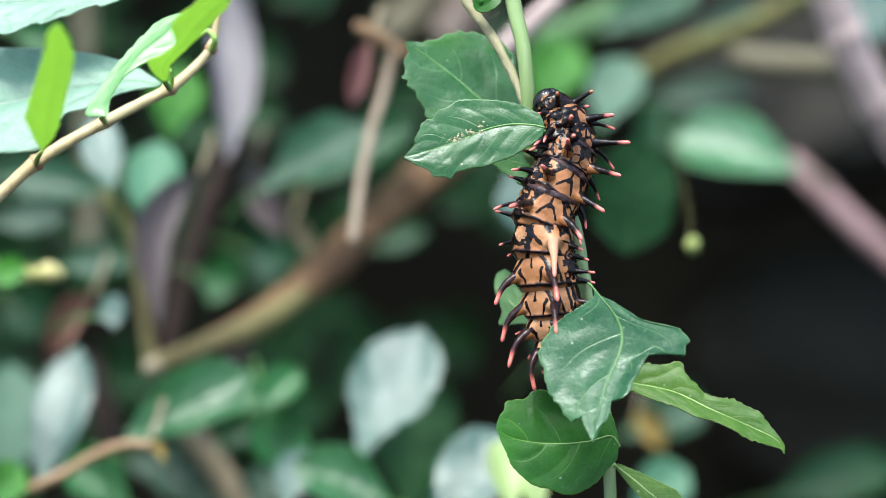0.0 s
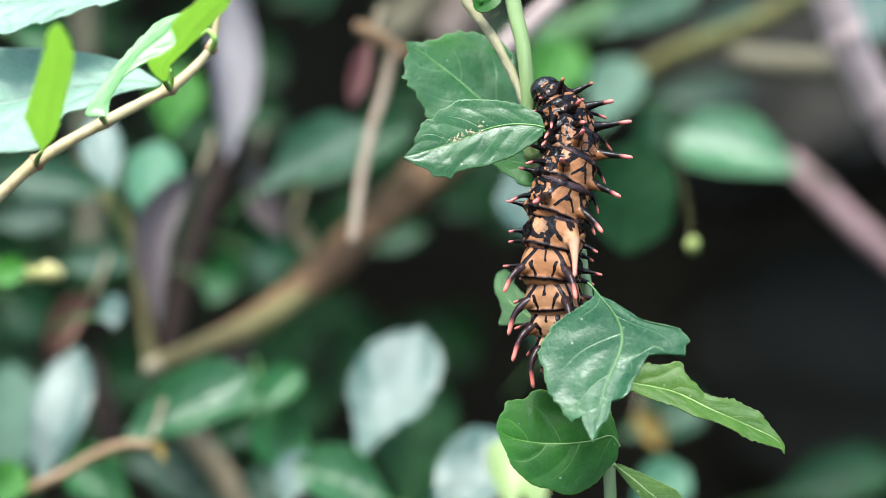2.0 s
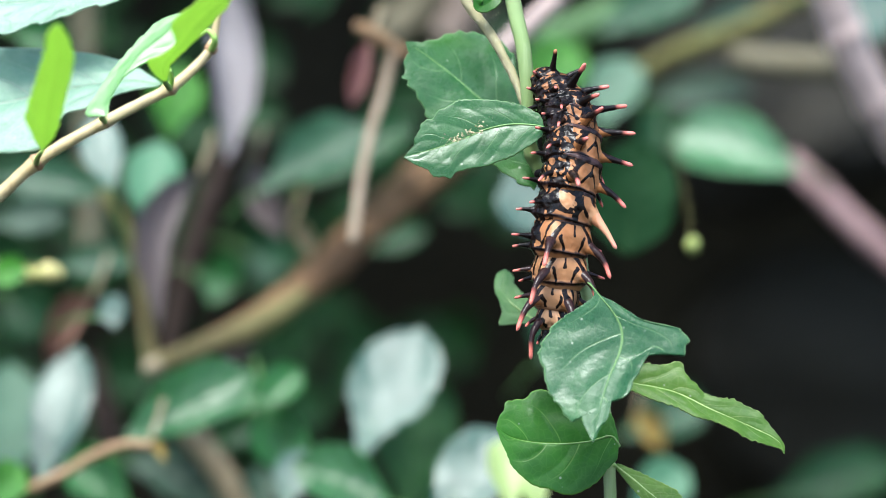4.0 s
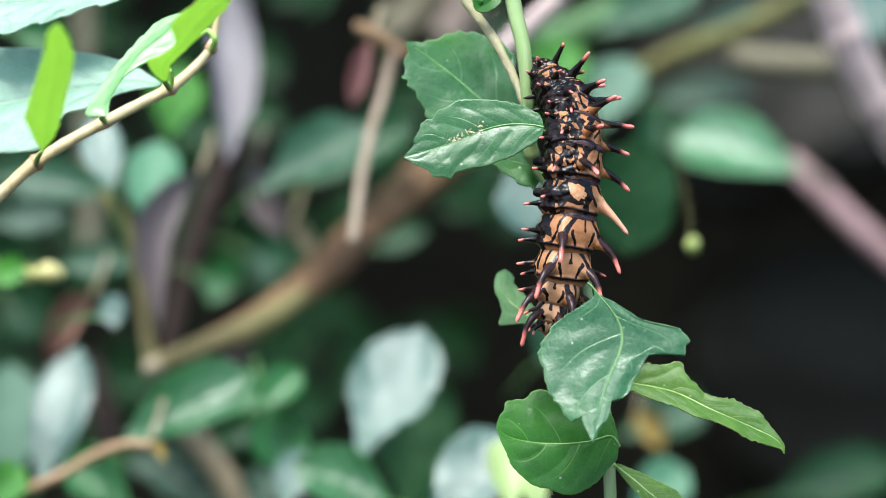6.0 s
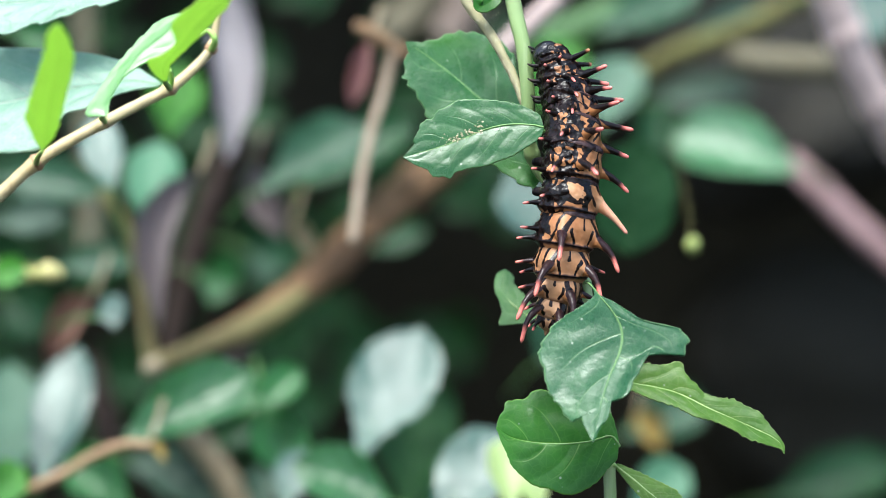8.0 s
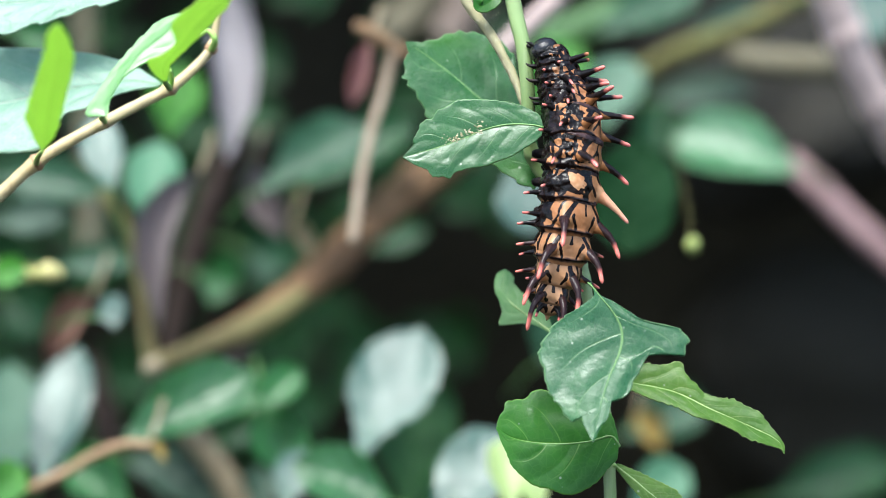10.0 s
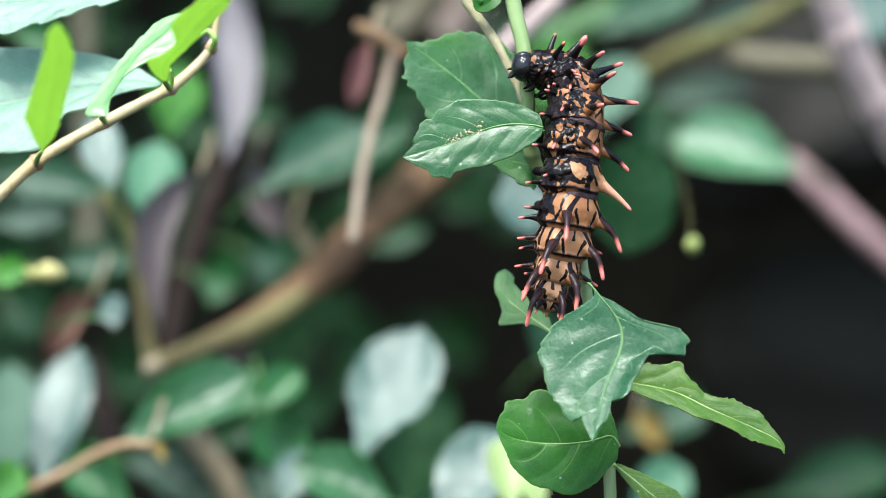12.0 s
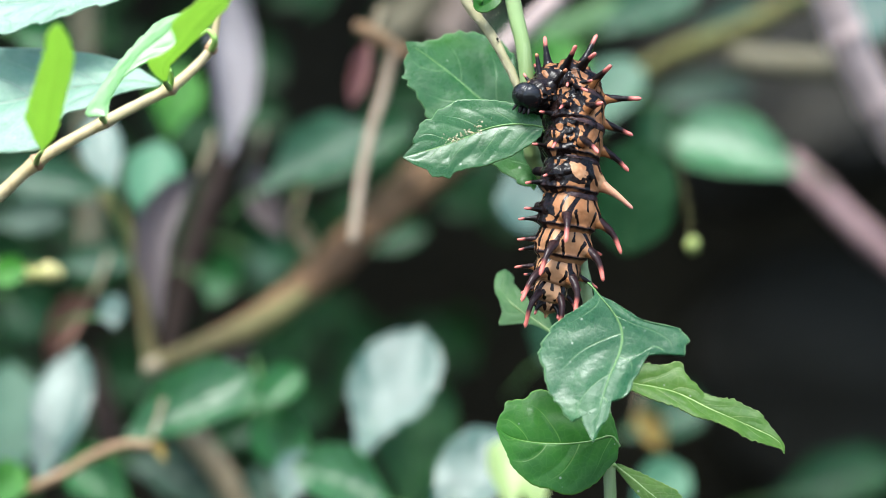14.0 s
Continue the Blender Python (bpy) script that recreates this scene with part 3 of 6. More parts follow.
     [(24.6, -5.1, 572.5), (24.4, -5.4, 570.6), (23.1, -5.7, 569.2), (22.0, -5.9, 567.8), (20.6, -6.2, 566.7), (18.6, -6.4, 565.7), (17.1, -6.4, 565.6), (14.7, -6.2, 566.4), (12.7, -6.1, 566.9), (11.1, -5.9, 568.1), (9.6, -5.5, 569.6), (8.8, -5.1, 571.6), (8.1, -4.7, 573.1), (7.5, -4.3, 574.9)],
     [(24.6, -5.0, 572.8), (24.3, -4.3, 574.7), (23.7, -3.5, 576.7), (21.9, -2.9, 578.2), (19.6, -2.6, 578.8), (17.2, -2.3, 579.4), (15.2, -2.2, 579.8), (13.9, -2.0, 580.2), (12.5, -2.2, 579.9), (11.7, -2.5, 579.0), (10.2, -2.7, 578.8), (8.8, -2.9, 578.5), (8.6, -3.3, 577.4), (7.8, -3.8, 576.3), (7.5, -4.3, 574.9)],
     M_LEAF_THIN, quilt=0.3, teeth=(22, 0.14), rib=M_RIB_PALE, petiole=[(24.7, -4, 572.4), (24.3, 0, 572.6), (23.5, 1, 572.1)], label="round deep green leaf lit through from behind", seed=4)
margin_leaf(vine, [(24.1, 1.1, 581.7), (26.9, 0.6, 581.0), (30.5, 0.1, 580.4), (33.6, -0.5, 579.5), (37.9, -1.6, 577.4), (43.4, -2.8, 575.0), (46.9, -3.7, 573.2), (47.9, -4.4, 571.3)],
     [(24.1, 0.8, 581.3), (26.8, -0.3, 579.9), (29.2, -1.2, 578.9), (33.1, -2.0, 577.6), (35.5, -3.0, 576.4), (38.2, -3.0, 575.7), (40.9, -4.0, 574.5), (42.5, -4.2, 573.4), (44.4, -4.8, 572.8), (46.1, -4.5, 572.3), (47.4, -4.5, 571.9), (47.9, -4.4, 571.3)],
     [(24.1, 1.2, 581.9), (26.9, 1.5, 582.8), (28.6, 1.9, 583.8), (30.5, 1.6, 583.5), (32.1, 1.7, 583.7), (33.4, 1.8, 584.1), (34.0, 1.5, 583.6), (34.5, 0.7, 582.1), (35.8, 0.2, 580.9), (36.8, -0.2, 579.7), (38.8, -0.8, 579.0), (41.0, -0.8, 578.8), (42.7, -1.3, 577.9), (44.7, -1.9, 577.0), (45.8, -2.5, 575.4), (47.2, -3.5, 573.7), (48.0, -3.9, 572.3), (47.9, -4.4, 571.3)],
     M_LEAF_PALE, quilt=0.4, teeth=(26, 0.25), rib=M_VEIN, petiole=[(24.0, 1, 581.8), (23.3, 1, 582.1), (22.6, 1, 581.8)], label="folded yellow-green leaf showing its pale underside", seed=5)
margin_leaf(vine, [(24.5, 1.0, 569.3), (26.9, 0.1, 567.5), (29.2, -0.9, 565.6), (31.9, -1.8, 563.7), (35.3, -2.4, 562.5)],
     [(24.5, 0.8, 568.9), (25.9, 0.0, 567.1), (28.2, -1.2, 564.6), (30.3, -2.0, 563.0), (35.3, -2.4, 562.5)],
     [(24.7, 1.2, 569.6), (27.7, 0.8, 568.4), (30.5, 0.3, 567.1), (33.2, -0.3, 565.7), (35.3, -2.4, 562.5)],
     M_LEAF_PALE, quilt=0.4, teeth=(12, 0.15), rib=M_VEIN, petiole=[(24.4, 0, 569.3), (24.0, 1, 569.6), (23.6, 1, 570.1)], label="narrow young pale green leaf", seed=6)
margin_leaf(vine, [(15.9, 6.5, 587.9), (13.1, 7.8, 589.9), (10.2, 9.0, 592.0), (8.5, 10.4, 594.2), (8.9, 12.1, 597.0)],
     [(15.8, 6.4, 587.7), (13.4, 7.5, 589.0), (11.4, 7.9, 589.3), (8.1, 8.3, 589.1), (8.5, 9.1, 591.1), (8.0, 10.0, 592.8), (7.4, 10.7, 594.2), (7.7, 12.1, 596.3), (8.9, 12.1, 597.0)],
     [(15.9, 6.6, 588.1), (15.1, 8.2, 590.2), (13.1, 9.0, 591.6), (11.9, 10.1, 593.2), (10.4, 11.0, 594.7), (10.0, 11.9, 596.3), (8.9, 12.1, 597.0)],
     M_LEAF_TAIL, quilt=0.3, teeth=(9, 0.15), rib=M_VEIN, petiole=[(15.9, 8.0, 587.9), (19.0, 5, 586.6), (21.8, 1, 585.3)], label="small leaf with a curled pale tip", seed=7)
leaf(vine, [(8.9, 2, 637.0), (7.0, 1, 635.2), (5.3, 0, 634.3), (4.3, 0, 635.7)],
     [0.2, 1.2, 1.0, 0.1], [0.2, 1.2, 1.0, 0.1], M_LEAF_THIN, (0, -1, 0.3), (15, 15), (0, 0), 5, 0.06, 0.0, 0.1, rib=M_RIB,
     label="tiny young leaf at the stem", seed=8)



def flakes(parent, centre, spread, count, size, seed):
    """Dry flakes of old leaf dust, in one small mesh."""
    rnd = random.Random(seed)
    bm = bmesh.new()
    for _ in range(count):
        t = rnd.uniform(-1, 1)
        p = Vector(centre) + Vector(spread) * t + Vector((rnd.gauss(0, 0.35), rnd.uniform(-0.25, 0.0), rnd.gauss(0, 0.35)))
        r = size * rnd.uniform(0.4, 1.2)
        ring = [bm.verts.new((p + Vector((r * math.cos(a + t) * rnd.uniform(0.5, 1.4), rnd.uniform(-0.1, 0.1), r * math.sin(a + t) * rnd.uniform(0.3, 1.0)))) * MM)
                for a in (0, 1.2, 2.5, 3.9, 5.2)]
        top = bm.verts.new((p + Vector((0, -0.12, 0.05))) * MM)
        for k in range(5):
            bm.faces.new((ring[k], ring[(k + 1) % 5], top))
    me = bpy.data.meshes.new("dry_flakes")
    bm.to_mesh(me)
    bm.free()
    me.materials.append(M_FLAKE)
    return place("dry_flakes", me, parent, "straw-coloured dry flakes")


flakes(upper_leaf, (3.0, -7.15, 616.0), (2.6, 0.35, 0.95), 70, 0.2, 4)
flakes(upper_leaf, (2.4, -7.35, 616.1), (4.5, 0.6, 2.5), 30, 0.07, 5)

flakes(vine, (6.9, 0.5, 633.2), (0.9, 0.0, 0.5), 9, 0.1, 6)

# ---- the pale twig with young leaves ----
twig = base("twig", "pale jointed twig with bright young leaves", "plant")
tube("stem", [(-66.8, 8, 605.1), (-63.6, 8, 607.8), (-58.7, 8, 612.2), (-53.9, 9, 615.4), (-48.7, 10, 618.3), (-43.9, 10, 620.8), (-39.4, 10, 623.1), (-35.8, 11, 626.2), (-33.5, 12, 629.1), (-32.8, 12, 632.3), (-32.0, 12, 638.5)],
     [1.02, 0.94, 0.86, 0.82, 0.76, 0.62, 0.48], M_TWIG, twig, "straw-coloured twig with swollen joints", 18, 140, 0.08,
     knots=[(0.2, 0.22), (0.4, 0.25), (0.6, 0.32), (0.81, 0.35)])
for u, r in (((-58.4, 8, 612.4), 1.06), ((-48.7, 10, 618.4), 0.96), ((-39.3, 10, 623.1), 0.92), ((-33.5, 12, 629.0), 0.84)):
    tube("joint", [(u[0] - 0.55, u[1], u[2] - 0.36), u, (u[0] + 0.55, u[1], u[2] + 0.36)], [r * 0.95, r * 1.18, r * 0.95], M_JOINT, twig, "reddish brown joint scar", 16, 12, 0.15)
margin_leaf(twig, [(-40.9, 13.2, 623.8), (-45.4, 13.8, 624.5), (-50.3, 13.7, 624.0), (-55.2, 13.5, 623.3), (-60.1, 13.0, 622.2), (-64.1, 12.7, 621.3), (-69.8, 12.4, 620.5)],
     [(-40.9, 13.0, 623.6), (-44.9, 13.0, 623.0), (-48.6, 12.5, 621.9), (-51.8, 11.7, 620.2), (-54.2, 11.5, 619.7), (-55.7, 10.8, 618.3), (-57.8, 8.7, 614.5), (-61.2, 8.4, 613.9), (-65.3, 8.6, 614.0), (-69.8, 12.4, 620.5)],
     [(-40.9, 13.3, 624.1), (-42.8, 14.4, 625.3), (-44.7, 15.3, 626.5), (-48.1, 16.4, 627.7), (-53.1, 17.5, 628.7), (-59.8, 18.5, 629.4), (-64.8, 18.9, 629.5), (-68.1, 18.4, 628.6), (-69.8, 12.4, 620.5)],
     M_LEAF_SKY_SHEEN, quilt=0.28, teeth=(22, 0.1), rib=M_RIB, rib_r=0.12, petiole=[(-40.8, 13.2, 623.8), (-40.4, 11, 623.6), (-39.4, 10, 623.0)], label="glossy leaf with white sky sheen put into its pale colour", seed=11)
margin_leaf(twig, [(-45.6, 11.9, 636.7), (-51.8, 12.1, 636.5), (-59.1, 12.2, 636.0), (-64.0, 12.1, 635.6), (-69.8, 12.2, 635.2)],
     [(-45.6, 11.8, 636.5), (-47.3, 11.6, 635.7), (-49.3, 11.3, 635.0), (-50.1, 11.4, 635.2), (-52.3, 11.0, 634.5), (-53.9, 10.7, 633.7), (-55.3, 10.7, 633.4), (-57.9, 10.0, 632.3), (-58.8, 10.2, 632.5), (-62.0, 9.6, 631.1), (-63.7, 9.5, 631.0), (-69.8, 12.2, 635.2)],
     [(-45.7, 12.0, 636.8), (-52.0, 14.5, 639.6), (-60.4, 16.3, 641.4), (-64.5, 16.4, 641.2), (-69.8, 12.2, 635.2)],
     M_LEAF_SKY_SHEEN, quilt=0.28, teeth=(26, 0.16), rib=M_RIB, rib_r=0.12, label="glossy toothed leaf with sky sheen put into its pale colour", seed=12)
margin_leaf(twig, [(-53.6, -30.0, 613.1), (-52.4, -36.1, 616.5), (-50.8, -44.7, 621.4), (-49.7, -51.8, 625.4), (-48.8, -57.4, 628.6)],
     [(-53.6, -30.0, 613.1), (-54.6, -34.4, 615.4), (-55.0, -38.2, 617.6), (-53.1, -44.9, 621.4), (-51.4, -50.8, 624.7), (-50.3, -55.7, 627.5), (-48.8, -57.4, 628.6)],
     [(-53.6, -30.0, 613.1), (-51.3, -34.0, 615.4), (-49.5, -40.8, 619.3), (-47.5, -49.2, 624.1), (-47.5, -52.8, 626.1), (-48.1, -55.9, 627.8), (-48.8, -57.4, 628.6)],
     M_LEAF_SUN, quilt=0.2, teeth=(9, 0.2), rib_r=0.16, stalk=M_YOUNG_RIB, petiole=[(-53.6, -30, 613.1), (-56.5, -8, 612.7), (-58.4, 8, 612.3)], label="upright bright yellow-green young leaf", seed=13)
margin_leaf(twig, [(-37.8, -22.0, 622.9), (-37.7, -25.5, 624.8), (-34.6, -30.6, 628.0), (-31.0, -35.5, 631.1), (-27.7, -39.7, 633.8), (-25.3, -43.4, 636.1)],
     [(-38.1, -22.1, 622.9), (-39.4, -24.6, 624.1), (-39.7, -26.8, 625.3), (-37.5, -28.0, 626.2), (-35.7, -30.2, 627.6), (-36.1, -34.3, 629.9), (-33.1, -37.7, 632.1), (-28.3, -42.8, 635.5), (-25.3, -43.4, 636.1)],
     [(-37.4, -21.9, 622.9), (-36.7, -25.4, 624.9), (-34.0, -29.0, 627.2), (-31.3, -32.7, 629.5), (-28.7, -36.3, 631.8), (-25.3, -43.4, 636.1)],
     M_LEAF_SUN, quilt=0.2, teeth=(9, 0.2), rib_r=0.16, stalk=M_YOUNG_RIB, petiole=[(-37.8, -22, 622.9), (-38.8, -6, 623.2), (-39.3, 10, 623.1)], label="bright yellow-green young leaf", seed=14)
margin_leaf(twig, [(-46.0, -21.2, 618.0), (-45.7, -20.5, 619.7), (-43.9, -19.3, 623.2), (-40.9, -18.0, 627.1), (-37.5, -17.2, 629.9), (-33.7, -16.4, 633.0)],
     [(-46.3, -21.1, 618.0), (-48.8, -20.7, 618.3), (-47.2, -19.7, 621.3), (-45.1, -18.6, 624.6), (-41.7, -17.3, 628.7), (-38.7, -16.5, 631.5), (-33.7, -16.4, 633.0)],
     [(-45.6, -21.2, 618.0), (-45.3, -20.2, 620.5), (-43.5, -19.2, 623.6), (-40.3, -18.6, 625.7), (-37.0, -18.4, 627.1), (-35.8, -17.4, 629.9), (-33.7, -16.4, 633.0)],
     M_LEAF_YOUNG, quilt=0.3, teeth=(10, 0.2), rib_r=0.16, stalk=M_YOUNG_RIB, petiole=[(-46.0, -21, 618.2), (-47.6, -8, 618.3), (-48.7, 10, 618.4)], label="slender bright young leaf with a white sheen", seed=15)
tube("tendril", [(-33.4, 11, 628.8), (-32.8, 9, 630.1), (-33.8, 9, 631.4), (-35.1, 9, 630.8), (-35.6, 8, 631.7)], [0.5, 0.4, 0.25], M_YOUNG_RIB, twig, "curled green stalk", 10, 40)
tube("tendril", [(-39.3, 9, 623.1), (-38.9, 7, 624.4), (-39.0, 5, 625.5)], [0.5, 0.4, 0.3], M_YOUNG_RIB, twig, "short green stalk", 10, 24)

# ---- shrub behind: branches ----
branch = base("branch", "brown mossy branch leaning across the thicket", "branch")
tube("limb", [(9.2, 190, 624.3), (-2.6, 185, 614.2), (-13.2, 180, 605.2), (-23.4, 170, 594.9), (-32.6, 165, 587.6), (-41.7, 160, 583.1), (-52.5, 150, 578.5)],
     [4.2, 4.0, 3.8, 3.4, 2.8, 2.2, 1.8], M_BARK, branch, "brown bark", 16, 90, 0.2)
tube("mossy_limb", [(-25.2, 160, 591.8), (-32.3, 158, 586.9), (-40.4, 155, 583.3), (-52.3, 148, 578.8)], [1.5, 2.6, 2.2, 1.7], M_MOSS, branch, "olive mossy bark", 16, 50, 0.2)
tube("thin_limb", [(-61.4, 150, 610.3), (-57.2, 150, 604.2), (-54.8, 150, 596.0), (-53.5, 150, 585.9), (-52.3, 150, 578.7)], [1.0, 1.1, 1.2, 1.5], M_MOSS, branch, "thin olive stem", 12, 50, 0.1)
tube("knot", [(-52.8, 146, 579.9), (-52.0, 146, 578.9), (-51.2, 146, 577.7)], [1.4, 2.0, 1.3], M_CANE_TAN, branch, "pale knot where stems meet", 14, 16, 0.15)

dead_twig = base("dead_twig", "bare pale dead twig standing upright", "twig")
tube("stem", [(-8.2, 120.0, 635.2), (-10.1, 120.0, 627.4), (-12.5, 118.0, 619.5), (-14.2, 116.0, 610.7), (-15.4, 114.0, 601.3)], [0.95, 0.9, 0.82, 0.85, 0.8], M_STRAW, dead_twig, "", 14, 60, 0.12)
tube("crook", [(-6.0, 120.0, 633.4), (-9.2, 120.0, 635.3), (-12.6, 120.0, 637.5), (-15.0, 121.0, 638.5)], [0.9, 1.1, 1.2, 0.9], M_CROOK, dead_twig, "orange-brown crook", 12, 40, 0.15)


def canes(rows, group):
    for name, label, pts, radii, mat in rows:
        ob = base(name, label, "stem", group)
        tube("shaft", pts, radii, mat, ob, "", 16, 60, 0.08, knots=[(0.35, 0.12), (0.7, 0.1)])
        c = spline(pts, 60)
        for k in (21, 42):
            r = float(along(radii, k / 59.0)) * 1.1
            tube("node", [c[k - 1], c[k], c[k + 1]], [r * 0.96, r * 1.06, r * 0.96], mat, ob, "", 16, 8, 0.05)


canes([
    ("cane", "thick dull pink cane leaning in the thicket", [(67.7, 160, 654.8), (73.4, 165, 640.6), (79.1, 170, 629.4), (90.8, 180, 611.8)], [3.6, 3.6, 3.5, 3.4], M_CANE),
    ("cane", "pinkish cane slanting down in shade", [(71.9, 260, 618.4), (77.9, 255, 612.4), (85.6, 250, 604.2), (98.9, 245, 592.0)], [2.3, 2.5, 2.6, 2.5], M_CANE_DIM),
    ("cane", "tan cane lying level in the thicket", [(57.7, 220, 638.2), (66.3, 215, 636.6), (73.6, 210, 636.1), (82.4, 210, 636.3)], [2.4, 2.8, 2.8, 2.6], M_CANE_OLIVE),
    ("cane", "light green cane slanting up", [(20.0, 230, 641.8), (31.1, 225, 645.6), (43.2, 220, 650.5), (57.4, 215, 656.8)], [3.2, 3.2, 3.0, 2.8], M_CANE_GREEN),
    ("cane", "olive cane slanting up behind leaves", [(36.3, 240, 633.4), (47.5, 235, 639.5), (60.8, 230, 644.3), (76.1, 225, 652.5)], [2.0, 2.2, 2.2, 2.0], M_MOSS),
    ("cane", "pale pink cane behind the vine", [(8.5, 130, 632.7), (13.4, 128, 637.5), (18.3, 126, 641.9), (24.1, 124, 648.1)], [1.7, 1.8, 1.8, 1.6], M_CANE),
    ("cane", "tan upright cane in shade", [(-75.6, 270, 659.7), (-75.6, 270, 645.4), (-74.6, 270, 626.3), (-74.4, 270, 598.9)], [2.2, 2.2, 2.2, 2.0], M_CANE_OLIVE),
    ("cane", "orange-brown twig near the ground leaves", [(-70.7, 104.0, 559.2), (-67.4, 104.0, 560.6), (-63.1, 104.0, 562.6), (-58.3, 103.0, 565.4), (-53.4, 102.0, 567.2), (-48.7, 100.0, 567.2)], [0.8, 0.85, 0.85, 0.8, 0.7], M_CANE_ORANGE),
    ("cane", "tan bent stem among low leaves", [(-48.9, 160, 571.2), (-44.8, 160, 565.0), (-39.6, 160, 557.8), (-35.5, 160, 548.5)], [2.2, 2.4, 2.4, 2.2], M_CANE_TAN),
    ("cane", "thick tan stem blurred high up", [(-11.6, 300, 647.1), (-5.4, 300, 652.0), (0.7, 300, 661.9)], [4.6, 4.6, 4.6], M_CANE_OLIVE),
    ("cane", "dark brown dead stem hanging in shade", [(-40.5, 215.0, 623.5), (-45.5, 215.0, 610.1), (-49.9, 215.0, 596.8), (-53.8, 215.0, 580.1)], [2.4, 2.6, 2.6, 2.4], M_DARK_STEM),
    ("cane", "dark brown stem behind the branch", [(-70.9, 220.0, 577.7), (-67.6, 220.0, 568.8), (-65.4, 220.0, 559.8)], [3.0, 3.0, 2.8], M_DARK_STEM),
    ("cane", "pale brown stump of a stem below the branch", [(-35.7, 165.0, 584.5), (-38.3, 164.0, 580.9), (-39.8, 163.0, 577.3)], [2.2, 2.4, 2.0], M_CANE_DIM),
    ("cane", "thick dull stem blurred high up", [(1.3, 285.0, 644.4), (5.0, 285.0, 651.1), (9.5, 285.0, 659.6)], [4.2, 4.4, 4.4], M_CANE_TAUPE),
], "canes in the thicket")

# ---- shrub behind: leaves ----
shrub = base("shrub", "leafy shrub with glossy oval leaves in the shade", "shrub")


def back_leaf(base_at, tip_at, breadth, material, facing=(0, -1, 0.9), fold=(8, 8), label="", sag=0.0, seed=0):
    b, e = np.array(base_at, float), np.array(tip_at, float)
    d = e - b
    e[1] = b[1] + (facing[0] * d[0] + facing[2] * d[2]) / -facing[1]
    m1, m2 = b + (e - b) * 0.33, b + (e - b) * 0.7
    m1[2] += sag
    m2[2] += sag
    w = breadth / 2
    rnd = random.Random(seed)
    k1, k2 = 0.85 if material is M_LEAF_ROUND else rnd.uniform(0.42, 0.62), rnd.uniform(0.7, 0.85)
    flat = material in (M_LEAF_SILVER, M_LEAF_JADE)
    way = d / np.linalg.norm(d)
    stalk = [b, b - way * 4 + np.array([0, 4, 0.5]), b - way * 9 + np.array([0, 14, -1.0])]
    leaf(shrub, [b, m1, m2, e], [0.15 * w, k1 * w, 0.95 * w, 1.0 * w, k2 * w, 0.06 * w], [0.15 * w, k1 * w, 0.97 * w, 1.0 * w, k2 * w, 0.06 * w], material, facing, (1, 1) if flat else fold, (5, 5) if flat else (14, 14),
         9, 0.05, 0.04 if flat else 0.06, 0.3 if flat else 0.5, (48, 9), M_RIB, None if material is M_LEAF_ROUND else stalk, 0, label, seed)


# dark and dim leaves here carry the thicket's shade in their material colour
LEAVES = [
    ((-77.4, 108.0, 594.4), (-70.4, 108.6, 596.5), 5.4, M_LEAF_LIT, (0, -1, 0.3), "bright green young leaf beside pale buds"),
    ((-14.4, 118.0, 564.6), (-3.6, 130.7, 586.2), 14.8, M_LEAF_SILVER, (-0.1, -1, 0.62), "broad waxy leaf shining pale with sky light"),
    ((-69.5, 122.0, 560.1), (-64.2, 135.5, 582.7), 10.2, M_LEAF_SILVER, (-0.1, -1, 0.62), "waxy leaf shining pale with sky light"),
    ((-80.2, 158.0, 555.9), (-80.1, 169.6, 579.0), 12.3, M_LEAF_JADE, (0.1, -1, 0.5), "broad grey-green leaf with a dull sheen"),
    ((-54.1, 112.0, 567.2), (-32.2, 116.6, 578.6), 12.5, M_LEAF_GLINT, (-0.05, -1, 0.5), "green oval leaf with patches of sheen"),
    ((-42.8, 128.0, 571.0), (-31.0, 130.2, 575.4), 7.7, M_LEAF_MID, (0, -1, 0.5), "green oval leaf"),
    ((-32.2, 124.0, 572.2), (-24.5, 128.1, 578.9), 7.3, M_LEAF_MID, (0.1, -1, 0.5), "small green leaf with a glint"),
    ((-31.0, 130.0, 572.9), (-27.0, 126.9, 561.2), 10.8, M_LEAF_MID, (0.1, -1, 0.3), "rounded green toothed leaf"),
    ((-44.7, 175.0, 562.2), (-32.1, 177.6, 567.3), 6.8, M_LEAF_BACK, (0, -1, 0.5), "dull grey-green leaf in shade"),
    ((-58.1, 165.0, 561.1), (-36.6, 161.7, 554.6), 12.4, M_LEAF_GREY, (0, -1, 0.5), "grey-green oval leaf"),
    ((-9.0, 106.0, 557.2), (-25.3, 109.2, 563.7), 11.4, M_LEAF_GLINT, (0, -1, 0.5), "green leaf with a pale rib low in the shrub"),
    ((-27.3, 112.0, 555.8), (-23.2, 117.9, 565.6), 7.5, M_LEAF_SILVER, (0, -1, 0.6), "pale waxy leaf low in the shrub"),
    ((-34.0, 150.0, 553.3), (-30.0, 153.0, 559.2), 8.5, M_LEAF_GREY, (0, -1, 0.5), "grey-green leaf low in the shrub"),
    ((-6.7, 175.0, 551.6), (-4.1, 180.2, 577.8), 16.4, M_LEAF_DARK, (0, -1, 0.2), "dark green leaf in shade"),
    ((-1.3, 100.0, 554.8), (11.6, 107.6, 569.0), 12.8, M_LEAF_SILVER, (-0.1, -1, 0.62), "broad waxy leaf shining pale with sky light"),
